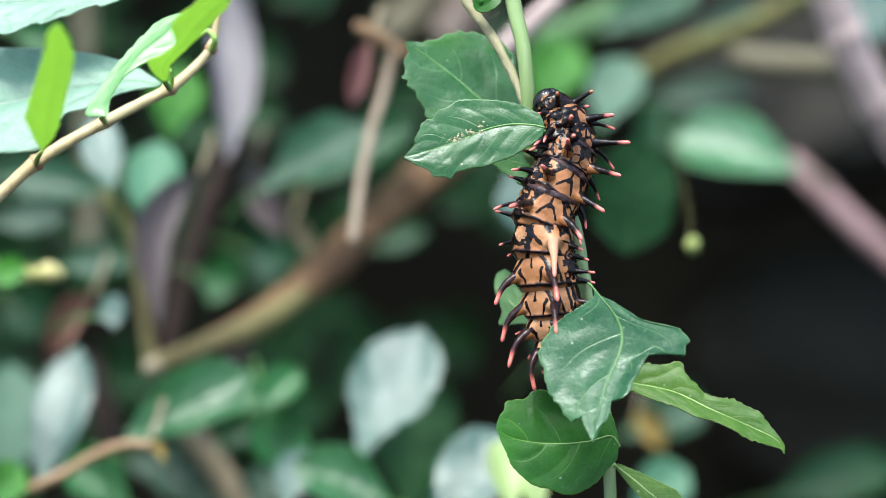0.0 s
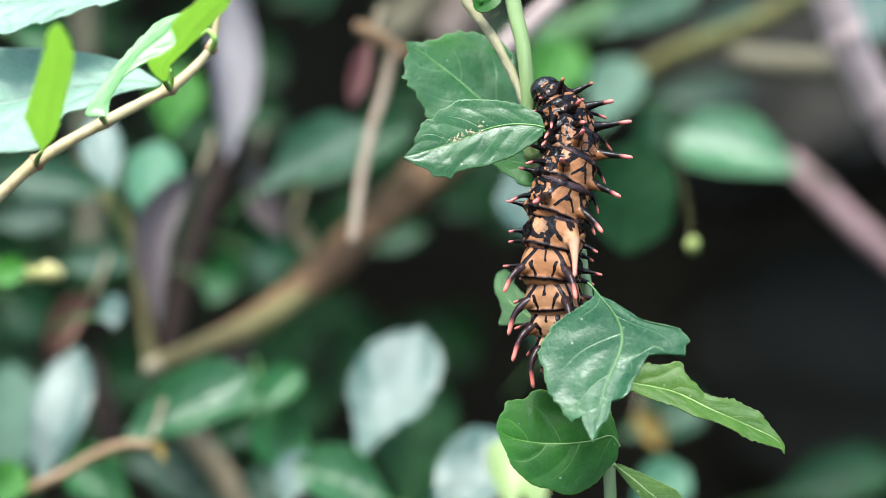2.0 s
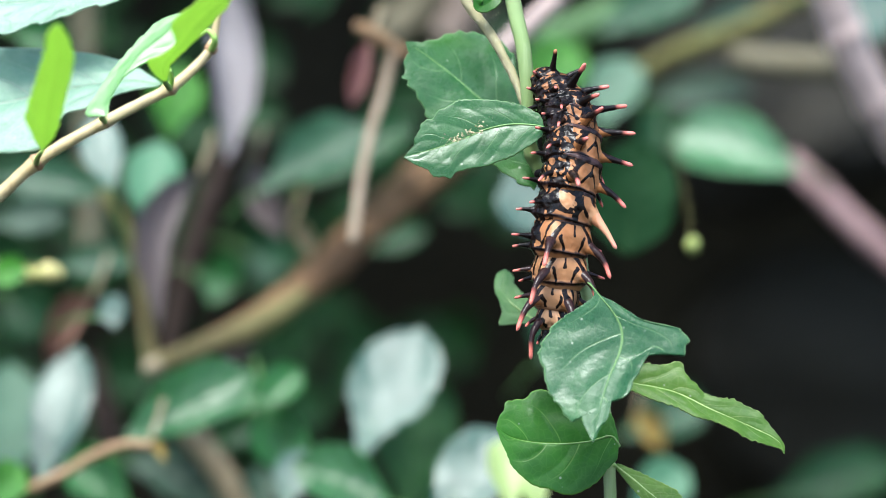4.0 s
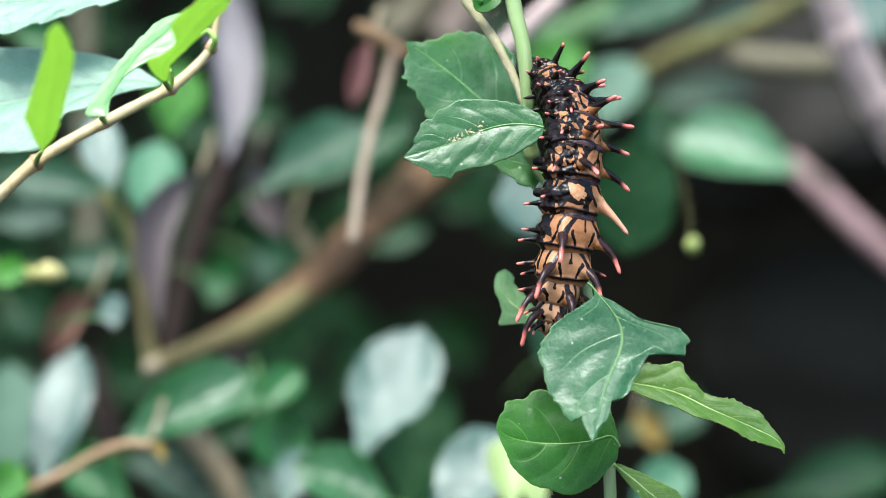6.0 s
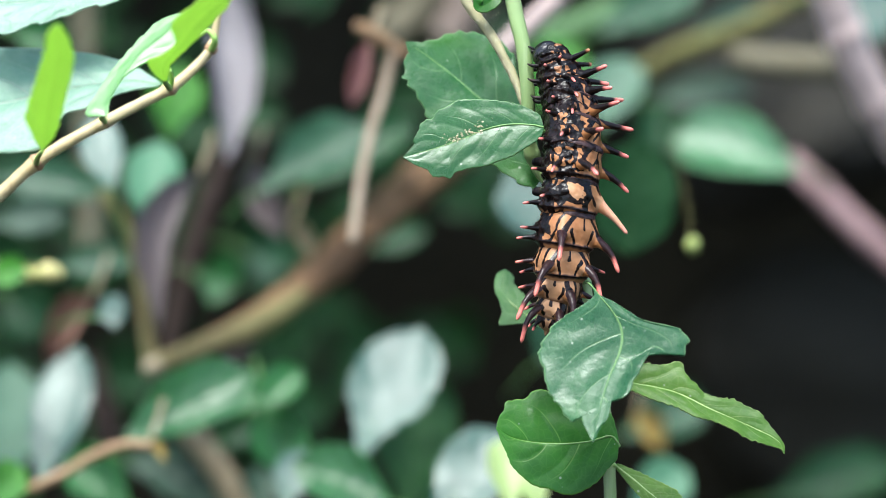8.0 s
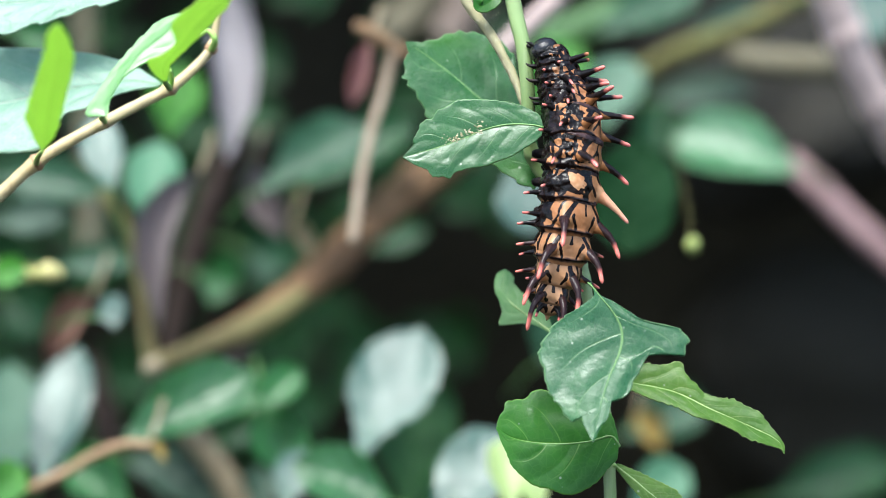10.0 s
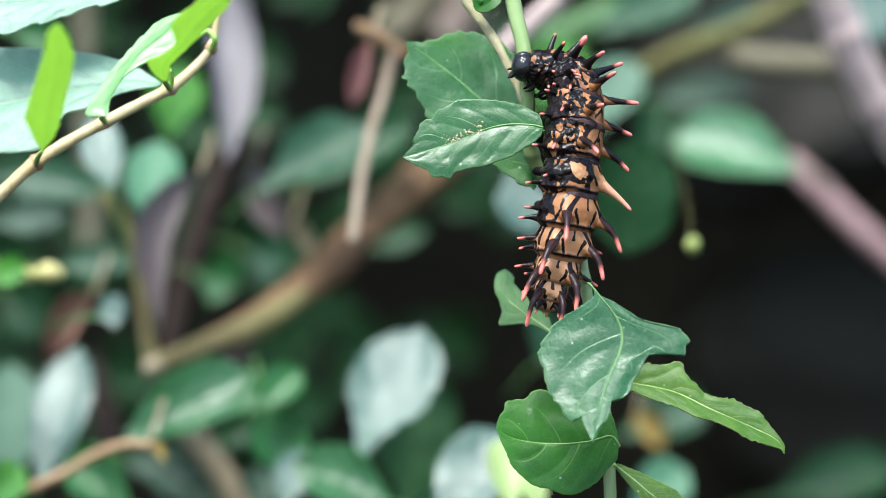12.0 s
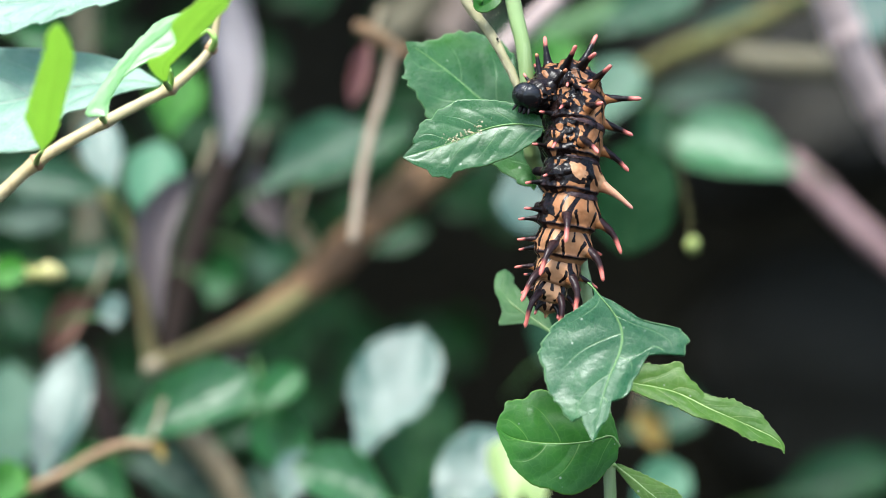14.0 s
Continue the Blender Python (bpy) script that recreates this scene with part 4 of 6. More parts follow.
    ((11.2, 88.0, 557.4), (10.4, 94.7, 568.7), 7.7, M_LEAF_LEMON, (0.1, -1, 0.6), "pale yellow-green young leaf"),
    ((16.3, 86.0, 557.1), (13.5, 87.9, 562.5), 4.8, M_LEAF_LEMON, (0.1, -1, 0.4), "pale yellow-green young leaf"),
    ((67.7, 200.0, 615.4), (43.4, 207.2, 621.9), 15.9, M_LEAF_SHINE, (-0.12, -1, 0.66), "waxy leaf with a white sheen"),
    ((43.2, 262.0, 630.8), (65.1, 263.5, 633.2), 9.2, M_LEAF_GREY, (0, -1, 0.6), "grey-green leaf with a dull sheen"),
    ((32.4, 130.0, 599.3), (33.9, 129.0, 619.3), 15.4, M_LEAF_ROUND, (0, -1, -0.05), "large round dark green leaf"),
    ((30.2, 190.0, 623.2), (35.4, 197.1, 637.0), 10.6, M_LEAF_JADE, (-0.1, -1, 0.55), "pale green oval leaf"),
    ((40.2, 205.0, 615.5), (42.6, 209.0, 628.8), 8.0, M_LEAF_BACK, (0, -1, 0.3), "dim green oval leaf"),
    ((18.6, 200.0, 627.4), (24.8, 204.0, 640.7), 12.5, M_LEAF_LIT, (0, -1, 0.3), "leaf coloured bright green as if lit through"),
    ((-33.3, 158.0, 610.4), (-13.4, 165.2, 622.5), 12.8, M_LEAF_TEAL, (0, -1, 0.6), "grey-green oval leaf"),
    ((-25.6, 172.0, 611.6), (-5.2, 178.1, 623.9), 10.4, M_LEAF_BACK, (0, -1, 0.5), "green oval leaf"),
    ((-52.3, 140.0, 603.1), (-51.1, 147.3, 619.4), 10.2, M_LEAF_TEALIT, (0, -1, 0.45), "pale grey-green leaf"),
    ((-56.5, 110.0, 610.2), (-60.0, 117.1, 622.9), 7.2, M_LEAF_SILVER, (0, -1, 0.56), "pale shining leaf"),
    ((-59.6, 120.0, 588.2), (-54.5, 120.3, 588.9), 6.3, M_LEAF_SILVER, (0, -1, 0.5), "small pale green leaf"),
    ((-50.8, 172.0, 621.1), (-48.4, 176.0, 634.4), 10.7, M_LEAF_LIT, (0, -1, 0.3), "leaf coloured yellow-green as if lit through"),
    ((-71.1, 160.0, 596.5), (-56.7, 160.5, 597.5), 7.1, M_LEAF_TEAL, (0, -1, 0.5), "grey-green oval leaf"),
    ((-85.3, 180.0, 613.9), (-63.4, 178.7, 610.7), 9.9, M_LEAF_TEAL, (0, -1, 0.4), "green oval leaf"),
    ((-84.1, 170.0, 604.3), (-69.6, 170.8, 605.9), 8.2, M_LEAF_GREY, (0, -1, 0.5), "grey-green oval leaf"),
    ((-54.3, 118.0, 556.4), (-65.7, 120.9, 563.5), 9.6, M_LEAF_MID, (0, -1, 0.4), "green leaf low in the shrub"),
    ((-76.9, 100.0, 556.6), (-70.0, 102.0, 563.1), 7.4, M_LEAF_LIT, (0, -1, 0.3), "bright green young leaf"),
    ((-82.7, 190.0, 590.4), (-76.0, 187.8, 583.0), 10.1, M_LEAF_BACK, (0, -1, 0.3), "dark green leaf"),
    ((35.5, 210.0, 563.7), (51.7, 213.0, 569.6), 11.5, M_LEAF_TEAL, (0, -1, 0.5), "dull green leaf"),
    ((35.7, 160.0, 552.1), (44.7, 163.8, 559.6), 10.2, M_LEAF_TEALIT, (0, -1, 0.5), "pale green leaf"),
    ((67.8, 260.0, 547.1), (96.6, 264.4, 554.5), 13.5, M_LEAF_BACK, (0, -1, 0.6), "dark green leaf"),
    ((30.3, 206.0, 641.9), (50.5, 211.5, 651.0), 10.9, M_LEAF_TEAL, (0, -1, 0.6), "green leaf with a dull sheen"),
    ((48.4, 250.0, 638.5), (66.4, 257.2, 650.6), 8.5, M_LEAF_GREY, (0, -1, 0.6), "dull green leaf"),
    ((75.9, 200.0, 647.0), (87.6, 198.0, 643.0), 12.5, M_LEAF_SILVER, (0, -1, 0.5), "pale leaf"),
    ((12.1, 140.0, 614.1), (15.5, 134.8, 602.6), 8.9, M_LEAF_SILVER, (0, -1, 0.45), "pale shining leaf"),
    ((-14.1, 230.0, 600.1), (-3.3, 231.4, 604.1), 7.1, M_LEAF_BACK, (0, -1, 0.35), "dim grey-green leaf in shade"),
    ((-47.9, 210.0, 594.6), (-40.2, 209.6, 592.4), 10.3, M_LEAF_MID, (0, -1, 0.2), "small green leaf"),
    ((-39.0, 230.0, 599.0), (-31.6, 229.0, 595.6), 10.6, M_LEAF_TEAL, (0, -1, 0.3), "small green leaf"),
    ((18.9, 190.0, 578.6), (24.4, 191.6, 583.9), 13.4, M_LEAF_TEAL, (0, -1, 0.3), "dull green leaf"),
    ((-77.7, 150.0, 638.8), (-67.5, 149.1, 635.7), 7.4, M_LEAF_MID, (0, -1, 0.3), "green leaf in the shade"),
]
for i, (b, e, w, mat, face, text) in enumerate(LEAVES):
    back_leaf(b, e, w, mat, face, (6, 6), text, 0.5, i + 20)

# ---- added lumps whose paler colour stands for lit earth of the bank ----
def rock(at, size, label, seed, mat=M_LIT_EARTH):
    bm = bmesh.new()
    bmesh.ops.create_icosphere(bm, subdivisions=4, radius=1.0)
    for v in bm.verts:
        k = 1 + 0.25 * noise.noise(v.co * 1.3 + Vector((seed, 0, 0))) + 0.08 * noise.noise(v.co * 4 + Vector((0, seed, 0)))
        v.co = Vector(at) * MM + Vector((v.co.x * size[0], v.co.y * size[1], v.co.z * size[2])) * k * MM
    for f in bm.faces:
        f.smooth = True
    me = bpy.data.meshes.new("rock")
    bm.to_mesh(me)
    bm.free()
    me.materials.append(mat)
    tagged(new("rock", me), label, "rock", "rocks in the bank")


rock((99.4, 560, 643.7), (46, 40, 34), "added grey-brown lump standing for lit earth high in the bank", 3)
rock((100.4, 480, 629.3), (13, 20, 12), "small added grey lump standing for lit earth of the bank", 8)
rock((144.6, 640, 576.8), (40, 40, 12), "added dark grey lump standing for faintly lit earth low in the bank", 14)
rock((118, 610, 562), (44, 30, 36), "broad added grey-brown lump standing for faintly lit earth low in the bank", 21, M_LIT_EARTH_DIM)

# ---- dim undergrowth far back ----
def undergrowth():
    """Leaves without number on the bank and in the depth of the thicket, shade put into their dark green."""
    rnd = random.Random(8)
    verts, faces, uv = [], [], []
    for k in range(150):
        y = rnd.uniform(330, 560)
        sc = (550 + y) / 550
        x = rnd.uniform(-80, 80) * sc
        if x / sc > 10:
            x = rnd.uniform(-80, 10) * sc
        z = 600 + rnd.uniform(-45, 42) * sc
        if -17 < x / sc < 3 and -11 < (z - 600) / sc < 1:
            continue
        length, w = rnd.uniform(10, 24), rnd.uniform(3.5, 7)
        m = Matrix.Translation((x, y, z)) @ Euler((rnd.uniform(-0.9, 0.5), rnd.uniform(0, 6.28), rnd.uniform(-0.7, 0.7))).to_matrix().to_4x4()
        b0 = len(verts)
        for i in range(9):
            u = i / 8
            br = w * math.sin(math.pi * min(1.0, u * 0.93 + 0.05)) ** 0.8
            for j in range(5):
                v = (j - 2) / 2
                verts.append(tuple(m @ Vector((br * v, -0.25 * br * v * v + 2 * math.sin(u * 3), (u - 0.5) * length))))
                uv.append((u, 0.5 + 0.5 * v))
        for i in range(8):
            for j in range(4):
                a = b0 + i * 5 + j
                faces.append((a, a + 1, a + 6, a + 5))
    me = bpy.data.meshes.new("undergrowth")
    me.from_pydata((np.array(verts) * MM).tolist(), [], faces)
    me.polygons.foreach_set("use_smooth", [True] * len(faces))
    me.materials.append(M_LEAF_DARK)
    layer = me.uv_layers.new(name="blade")
    idx = np.zeros(len(me.loops), int)
    me.loops.foreach_get("vertex_index", idx)
    layer.data.foreach_set("uv", np.array(uv)[idx].astype(np.float32).ravel())
    tagged(new("undergrowth", me), "leaves in a shade-darkened green crowding the bank", "foliage", "", "stuff")


undergrowth()

# ---- withered leaves hanging in the shrub ----
def withered(label, mid, breadth, mat, facing, seed):
    ob = base("withered_leaf", label, "dead leaf", "withered leaves")
    w = breadth / 2
    leaf(ob, mid, [0.3, 0.8 * w, w, 0.8 * w, 0.1], [0.3, 0.8 * w, w, 0.8 * w, 0.1], mat, facing, (28, 28), (30, 30), 5, 0.05, 0.12, 0.3, (40, 9), M_CANE_TAN, [Vector(mid[0]), Vector(mid[0]) + Vector((1, 4, 3)), Vector(mid[0]) + Vector((2, 9, 7))], 0, "", seed, name="blade")
    return ob


withered("curled grey withered leaf hanging down", [(-41.7, 170.0, 654.5), (-40.6, 170.0, 642.0), (-39.1, 168.0, 630.4), (-39.5, 166.0, 616.2)], 17, M_LEAF_DRY, (0.2, -1, 0.3), 61)
withered("long mauve-grey withered leaf hanging down", [(-42.9, 134.0, 613.5), (-46.7, 134.0, 607.6), (-49.5, 134.0, 600.1), (-50.0, 134.0, 585.7)], 13, M_LEAF_MAUVE, (-0.2, -1, 0.45), 62)
withered("small grey withered leaf", [(-35.5, 170.0, 615.8), (-33.7, 170.0, 609.5), (-29.7, 170.0, 601.7)], 13, M_LEAF_MAUVE, (0, -1, 0.3), 63)
withered("faded pink withered leaf on a twig", [(-12.9, 124.0, 635.8), (-14.1, 124.0, 631.0), (-15.9, 126.0, 624.7)], 6.5, M_LEAF_ROSE, (0, -1, 0.3), 64)
withered("rusty brown withered leaf", [(-63.0, 150.0, 592.0), (-66.5, 150.0, 587.4), (-71.1, 150.0, 579.8)], 11, M_RUST, (0, -1, 0.4), 65)
withered("small yellowed withered leaf", [(37.0, 190.0, 569.1), (39.1, 189.0, 566.1), (41.6, 188.0, 561.7)], 10, M_OCHRE, (0, -1, 0.2), 66)
withered("brown scrap of withered leaf", [(-28.1, 170.0, 604.8), (-26.1, 170.0, 602.2), (-24.0, 170.0, 598.0)], 6, M_CANE_TAN, (0, -1, 0.4), 67)
withered("yellowed tip of a low leaf", [(-49.6, 104.0, 567.2), (-47.8, 103.0, 566.4), (-46.6, 102.0, 564.3)], 4, M_OCHRE, (0, -1, 0.4), 68)
buds = base("bud_cluster", "pale yellow buds on a green stalk", "buds")
tube("bud", [(-69.4, 110, 595.6), (-67.0, 110, 596.1), (-64.5, 110, 595.7)], [0.5, 1.6, 0.6], M_BUD, buds, "", 12, 20)
tube("bud", [(-72.5, 110, 595.1), (-70.9, 110, 595.7), (-68.9, 110, 595.5)], [0.5, 1.4, 0.5], M_BUD, buds, "", 12, 20)
tube("stalk", [(-81.2, 112, 597.2), (-75.3, 111, 596.3), (-71.4, 110, 595.3)], [1.6, 1.8, 0.8], M_STEM, buds, "", 12, 20)
berry = base("berry", "small yellow-green berry on a thread-thin stalk", "berry")
tube("fruit", [(42.5, 112, 601.9), (42.5, 112, 600.7), (42.5, 112, 599.5)], [0.7, 1.2, 0.7], M_BERRY, berry, "", 14, 14)
tube("stalk", [(42.4, 112, 601.6), (41.5, 120, 610.8), (41.3, 150, 620.4)], [0.08, 0.08, 0.08], M_MOSS, berry, "", 6, 20)


# ---- the caterpillar ----
ORIGIN = (16, -6, 590)


def seg_dist(a, z, a0, z0, a1, z1):
    """Distance of the places (a, z) from a straight line, in mm."""
    dx, dz = a1 - a0, z1 - z0
    t = np.clip(((a - a0) * dx + (z - z0) * dz) / (dx * dx + dz * dz), 0, 1)
    return np.hypot(a - a0 - t * dx, z - z0 - t * dz)


def soft(d, w, edge=0.14):
    """1 within w of a line, fading to 0."""
    return 1 - np.clip((d - w) / edge, 0, 1)


# for each ring of the body: radius, length, blackness, width of the purple fold, spines as (angle, length, lean back, kind)
BODY = {
    "T1": (2.7, 2.7, 0.85, 0.0, [(30, 3.6, -2, "thin"), (75, 2.0, 0, "dark"), (110, 1.4, 0, "dark")]),
    "T2": (3.4, 2.9, 0.8, 0.0, [(30, 4.1, 4, "dark"), (72, 3.6, 30, "dark"), (108, 1.6, 0, "dark")]),
    "T3": (3.9, 3.2, 0.68, 0.0, [(30, 4.3, 6, "dark"), (74, 3.8, 34, "dark"), (108, 1.8, 0, "dark")]),
    "A1": (4.05, 3.7, 0.58, 0.45, [(32, 4.4, 10, "black"), (78, 3.4, 36, "dark"), (112, 1.8, 0, "dark")]),
    "A2": (4.2, 4.2, 0.45, 0.6, [(38, 4.2, 10, "black"), (80, 3.3, 38, "dark"), (114, 2.0, 10, "dark")]),
    "A3": (4.25, 4.5, 0.4, 0.75, [(38, 4.6, 22, "black"), (80, 3.0, 40, "dark"), (112, 2.2, 10, "dark")]),
    "A4": (4.3, 4.6, 0.3, 0.75, [(-82, 2.2, 15, "dark"), (38, 5.6, 32, "cream"), (82, 2.2, 15, "dark"), (112, 2.2, 10, "dark")]),
    "A5": (4.25, 4.7, 0.4, 0.7, [(40, 5.8, 52, "striped"), (98, 3.0, 10, "dark"), (126, 2.0, 15, "dark")]),
    "A6": (3.85, 4.5, 0.12, 0.4, [(40, 6.0, 52, "striped"), (100, 3.0, 8, "striped"), (126, 2.0, 15, "dark")]),
    "A7": (3.2, 4.2, 0.08, 0.1, [(38, 5.8, 64, "striped"), (100, 3.0, 12, "striped"), (126, 1.8, 15, "dark")]),
    "A8": (2.3, 3.6, 0.08, 0.1, [(34, 5.6, 72, "striped"), (95, 2.2, 45, "striped")]),
    "A9": (1.7, 2.6, 0.1, 0.08, [(40, 1.6, 70, "dark"), (85, 1.4, 60, "dark")]),
}


def both_sides(spines):
    out = []
    for th, length, back, kind in spines:
        out.append((th, length, back, kind))
        if kind != "cream" and th > 0 and not any(s[0] < 0 and abs(s[0] + th) < 8 for s in spines):
            out.append((-th, length, back, kind))
    return out


def seat(angle, L):
    """How far behind the middle of its ring a spine sits."""
    return (-0.14 if abs(angle) < 105 else -0.4) * L


def mound(length):
    """How far the skin rises into the foot of a spine."""
    return 1.25 if length > 5 else 0.65 if length > 3 else 0.35


def ring_mesh(name, R, L, black, fold, spines, order):
    """One ring of the body: a barrel with creased ends, swellings under the spines and its pattern of colours."""
    nt, nz = 192, 46
    th = np.degrees(np.linspace(-math.pi, math.pi, nt, endpoint=False))
    zs = np.linspace(0.5 * L + 0.9, -0.5 * L - 0.9, nz)
    TH, ZZ = np.meshgrid(th, zs)
    A = R * np.radians(TH)
    q = ZZ / (0.5 * L)
    hind = np.clip((-ZZ - 0.5 * L) / 0.9, 0, 1)
    front = np.clip((ZZ - 0.5 * L) / 0.9, 0, 1)
    prof = 1.0 - 0.05 * np.clip(np.abs(q), 0, 1) ** 3 - 0.14 * hind ** 0.9 - 0.2 * front ** 1.3
    if order > 5:
        prof = prof - 0.13 * np.clip(q, 0, 1) ** 1.4
    if order > 8:  # the tail end narrows
        prof = prof - (0.16 if order < 11 else 0.4) * np.clip(-q, 0, 1.3) ** 2
    rad = R * prof
    rad = rad * np.where(np.abs(TH) > 95, 1 - 0.10 * np.clip((np.abs(TH) - 95) / 60, 0, 1), 1)
    wob = np.array([noise.fractal((x * 0.55 + 7 * order, z * 0.55, 1.3), 1.0, 2.0, 3) for x, z in zip(A.ravel(), ZZ.ravel())]).reshape(A.shape)
    fine = np.array([noise.noise((x * 1.7 + 5 * order, z * 1.7, 9.3)) for x, z in zip(A.ravel(), ZZ.ravel())]).reshape(A.shape)
    rad = rad + 0.08 * wob + 0.03 * fine
    if black > 0.2:
        rough = np.clip((np.abs(TH) - (25 if order < 7 else 62)) / 40, 0.25 if order < 7 else 0.0, 1)
        crag = np.array([noise.ridged_multi_fractal((x * 0.9 + 3 * order, z * 1.3, 4.1), 1.0, 2.1, 3, 1.0, 2.0) for x, z in zip(A.ravel(), ZZ.ravel())]).reshape(A.shape)
        rad = rad + rough * (0.1 * np.cos(2 * math.pi * 2.2 * ZZ / L + 3.0 * wob) + 0.1 * fine + 0.07 * (crag - 1.2))
    root = -0.14 * L
    slip = np.zeros_like(A)
    for t0, length, back, kind in spines:
        ahead = np.where(ZZ > root, 1.5, 0.9) if length > 5 else 1.0
        d = np.hypot(A - R * math.radians(t0), (ZZ - seat(t0, L)) / ahead)
        cone_up = mound(length) * np.exp(-(d / (0.98 if length > 5 else 0.75)) ** 2)
        rad = rad + cone_up * math.cos(math.radians(back * 0.7))
        slip = slip - cone_up * math.sin(math.radians(back * 0.7))
    rad = rad + 0.18 * np.exp(-((ZZ + 0.5 * L) / 0.3) ** 2)
    Z1 = ZZ + 0.25 * wob
    A1 = A + 0.3 * wob
    dark = np.zeros_like(A)
    purple = np.zeros_like(A)
    cream = np.zeros_like(A)
    ab = np.abs(A1)
    sub = R * math.radians(38)
    # middle dash, lines that run to the spines, side lines, hind margin
    drop = 0.1 + 0.16 * np.clip(0.5 - (Z1 - 0.02 * L) / (0.3 * L), 0, 1)
    dark = np.maximum(dark, soft(seg_dist(ab, Z1, 0, 0.3 * L, 0, 0.02 * L), drop))
    bowed = ab - 0.35 * np.sin(np.clip((0.55 * L - Z1) / (0.55 * L - root), 0, 1) * math.pi)
    dark = np.maximum(dark, soft(seg_dist(bowed, Z1, 0.3 * sub, 0.55 * L, sub, root), 0.28))
    if order >= 7:
        dark = np.maximum(dark, soft(seg_dist(ab, Z1, 0.62 * sub, 0.02 * L, 0.42 * sub, -0.42 * L), 0.13))
        dark = np.maximum(dark, soft(seg_dist(bowed, Z1, 1.05 * sub, 0.5 * L, 1.3 * sub, root), 0.15))
        dark = np.maximum(dark, soft(seg_dist(ab, Z1, 1.35 * sub, -0.05 * L, 1.6 * sub, -0.45 * L), 0.14))
    if order < 7:
        dark = np.maximum(dark, soft(seg_dist(ab, Z1, 1.5 * sub, 0.5 * L, 1.28 * sub, root), 0.14))
    dark = np.maximum(dark, soft(seg_dist(ab, Z1, 1.9 * sub, 0.45 * L, 2.15 * sub, -0.3 * L), 0.16))
    dark = np.maximum(dark, soft(seg_dist(ab, Z1, 2.6 * sub, 0.4 * L, 2.45 * sub, -0.35 * L), 0.18))
    if 3 < order < 7:
        dark = np.maximum(dark, soft(seg_dist(ab, Z1, 0.1, 0.1 * L, 0.5 * sub, -0.3 * L), 0.12))
        dark = np.maximum(dark, soft(seg_dist(ab, Z1, 0.95 * sub, 0.3 * L, 0.7 * sub, 0.42 * L), 0.2))
    dark = np.maximum(dark, soft(np.abs(Z1 + 0.5 * L), 0.05, 0.12) * (0.8 if order < 9 else 0.3))
    purple = np.maximum(purple, soft(np.abs(Z1 + 0.5 * L), 0.2, 0.15) * (1.0 if order < 9 else 0.35))
    dark = np.maximum(dark, soft(np.abs(Z1 - 0.6 * L), 0.15, 0.3) * (0.8 if order < 9 else 0.2))
    if black > 0.2:
        # tan cells parted by black lines, rarer towards the sides
        rnd = random.Random(order * 17 + 3)
        seeds = [(rnd.uniform(-math.pi * R, math.pi * R), rnd.uniform(-0.7 * L, 0.7 * L), rnd.random()) for _ in range(int(2 * math.pi * R * 1.4 * L / {0: 1.2, 1: 1.5, 2: 2.2, 3: 2.8}.get(order, 2.4)))]
        near1 = np.full(A.shape, 99.0)
        near2 = np.full(A.shape, 99.0)
        kind1 = np.zeros_like(A)
        for sa, sz, sk in seeds:
            d = np.hypot(A1 + 0.35 * fine - sa, (Z1 - sz) * 1.25)
            side = min(1.0, max(0.0, (abs(math.degrees(sa / R)) - (84 if order < 4 else 66)) / (42 if order < 4 else 30)))
            tan = 1.0 if sk > black * ((0.12 if order < 4 else 0.36) + 1.6 * side) else 0.0
            closer = d < near1
            near2 = np.where(closer, near1, np.minimum(near2, d))
            kind1 = np.where(closer, tan, kind1)
            near1 = np.where(closer, d, near1)
        cell = np.clip((near2 - near1 - 0.14 - (0.12 if order < 4 else 0.3) * black) / 0.14, 0, 1) * kind1
        weight = 1.0 if order < 4 else np.clip((np.abs(TH) - {4: 36, 5: 34, 6: 40, 7: 60, 8: 76}.get(order, 60) + 12 * wob) / 12, 0, 1)
        dark = np.maximum(dark, (1 - cell) * weight)
        dark = np.maximum(dark, np.clip((np.abs(TH) - 112) / 10, 0, 1))
    else:
        dark = np.maximum(dark, np.clip((np.abs(TH) - 128) / 12, 0, 1) * 0.85)
        dark = np.maximum(dark, np.clip((np.cos(np.radians(TH) * 16 + 2.5 * wob) - 0.45) / 0.25, 0, 1) * np.clip((np.abs(TH) - 66) / 10, 0, 1))
        dark = np.maximum(dark, soft(np.abs(fine + 0.05), 0.04, 0.06) * np.clip((np.abs(TH) - 60) / 20, 0, 1) * 0.8)
    if order < 4:
        purple = np.maximum(purple, 0.3)
    if name == "T1":
        dark = np.maximum(dark, soft(np.abs(TH + 8 * wob), 24, 8))
    if fold > 0.2:
        reach = np.clip((78 - np.abs(TH)) / 14, 0, 1)
        d = np.abs(ZZ - 0.5 * L - 0.05 + 0.12 * np.cos(np.radians(TH * 2)) + 0.12 * fold * wob) / np.clip(np.cos(np.radians(TH) * 1.05), 0.25, 1)
        rad = rad + (0.36 + 0.25 * wob) * fold * np.exp(-(d / (0.8 * fold + 0.1)) ** 2) * reach + 0.04 * fold * np.cos(ZZ * 16 + 2.5 * wob) * np.exp(-(d / (0.8 * fold + 0.1)) ** 2) * reach
        purple = np.maximum(purple, soft(d, 0.75 * fold, 0.16) * reach)
        dark = dark * (1 - 0.9 * soft(d, 0.75 * fold, 0.16) * reach)
        dark = np.maximum(dark, soft(np.abs(d - 0.8 * fold), 0.05, 0.12) * reach * 0.7)
    if name == "A4":
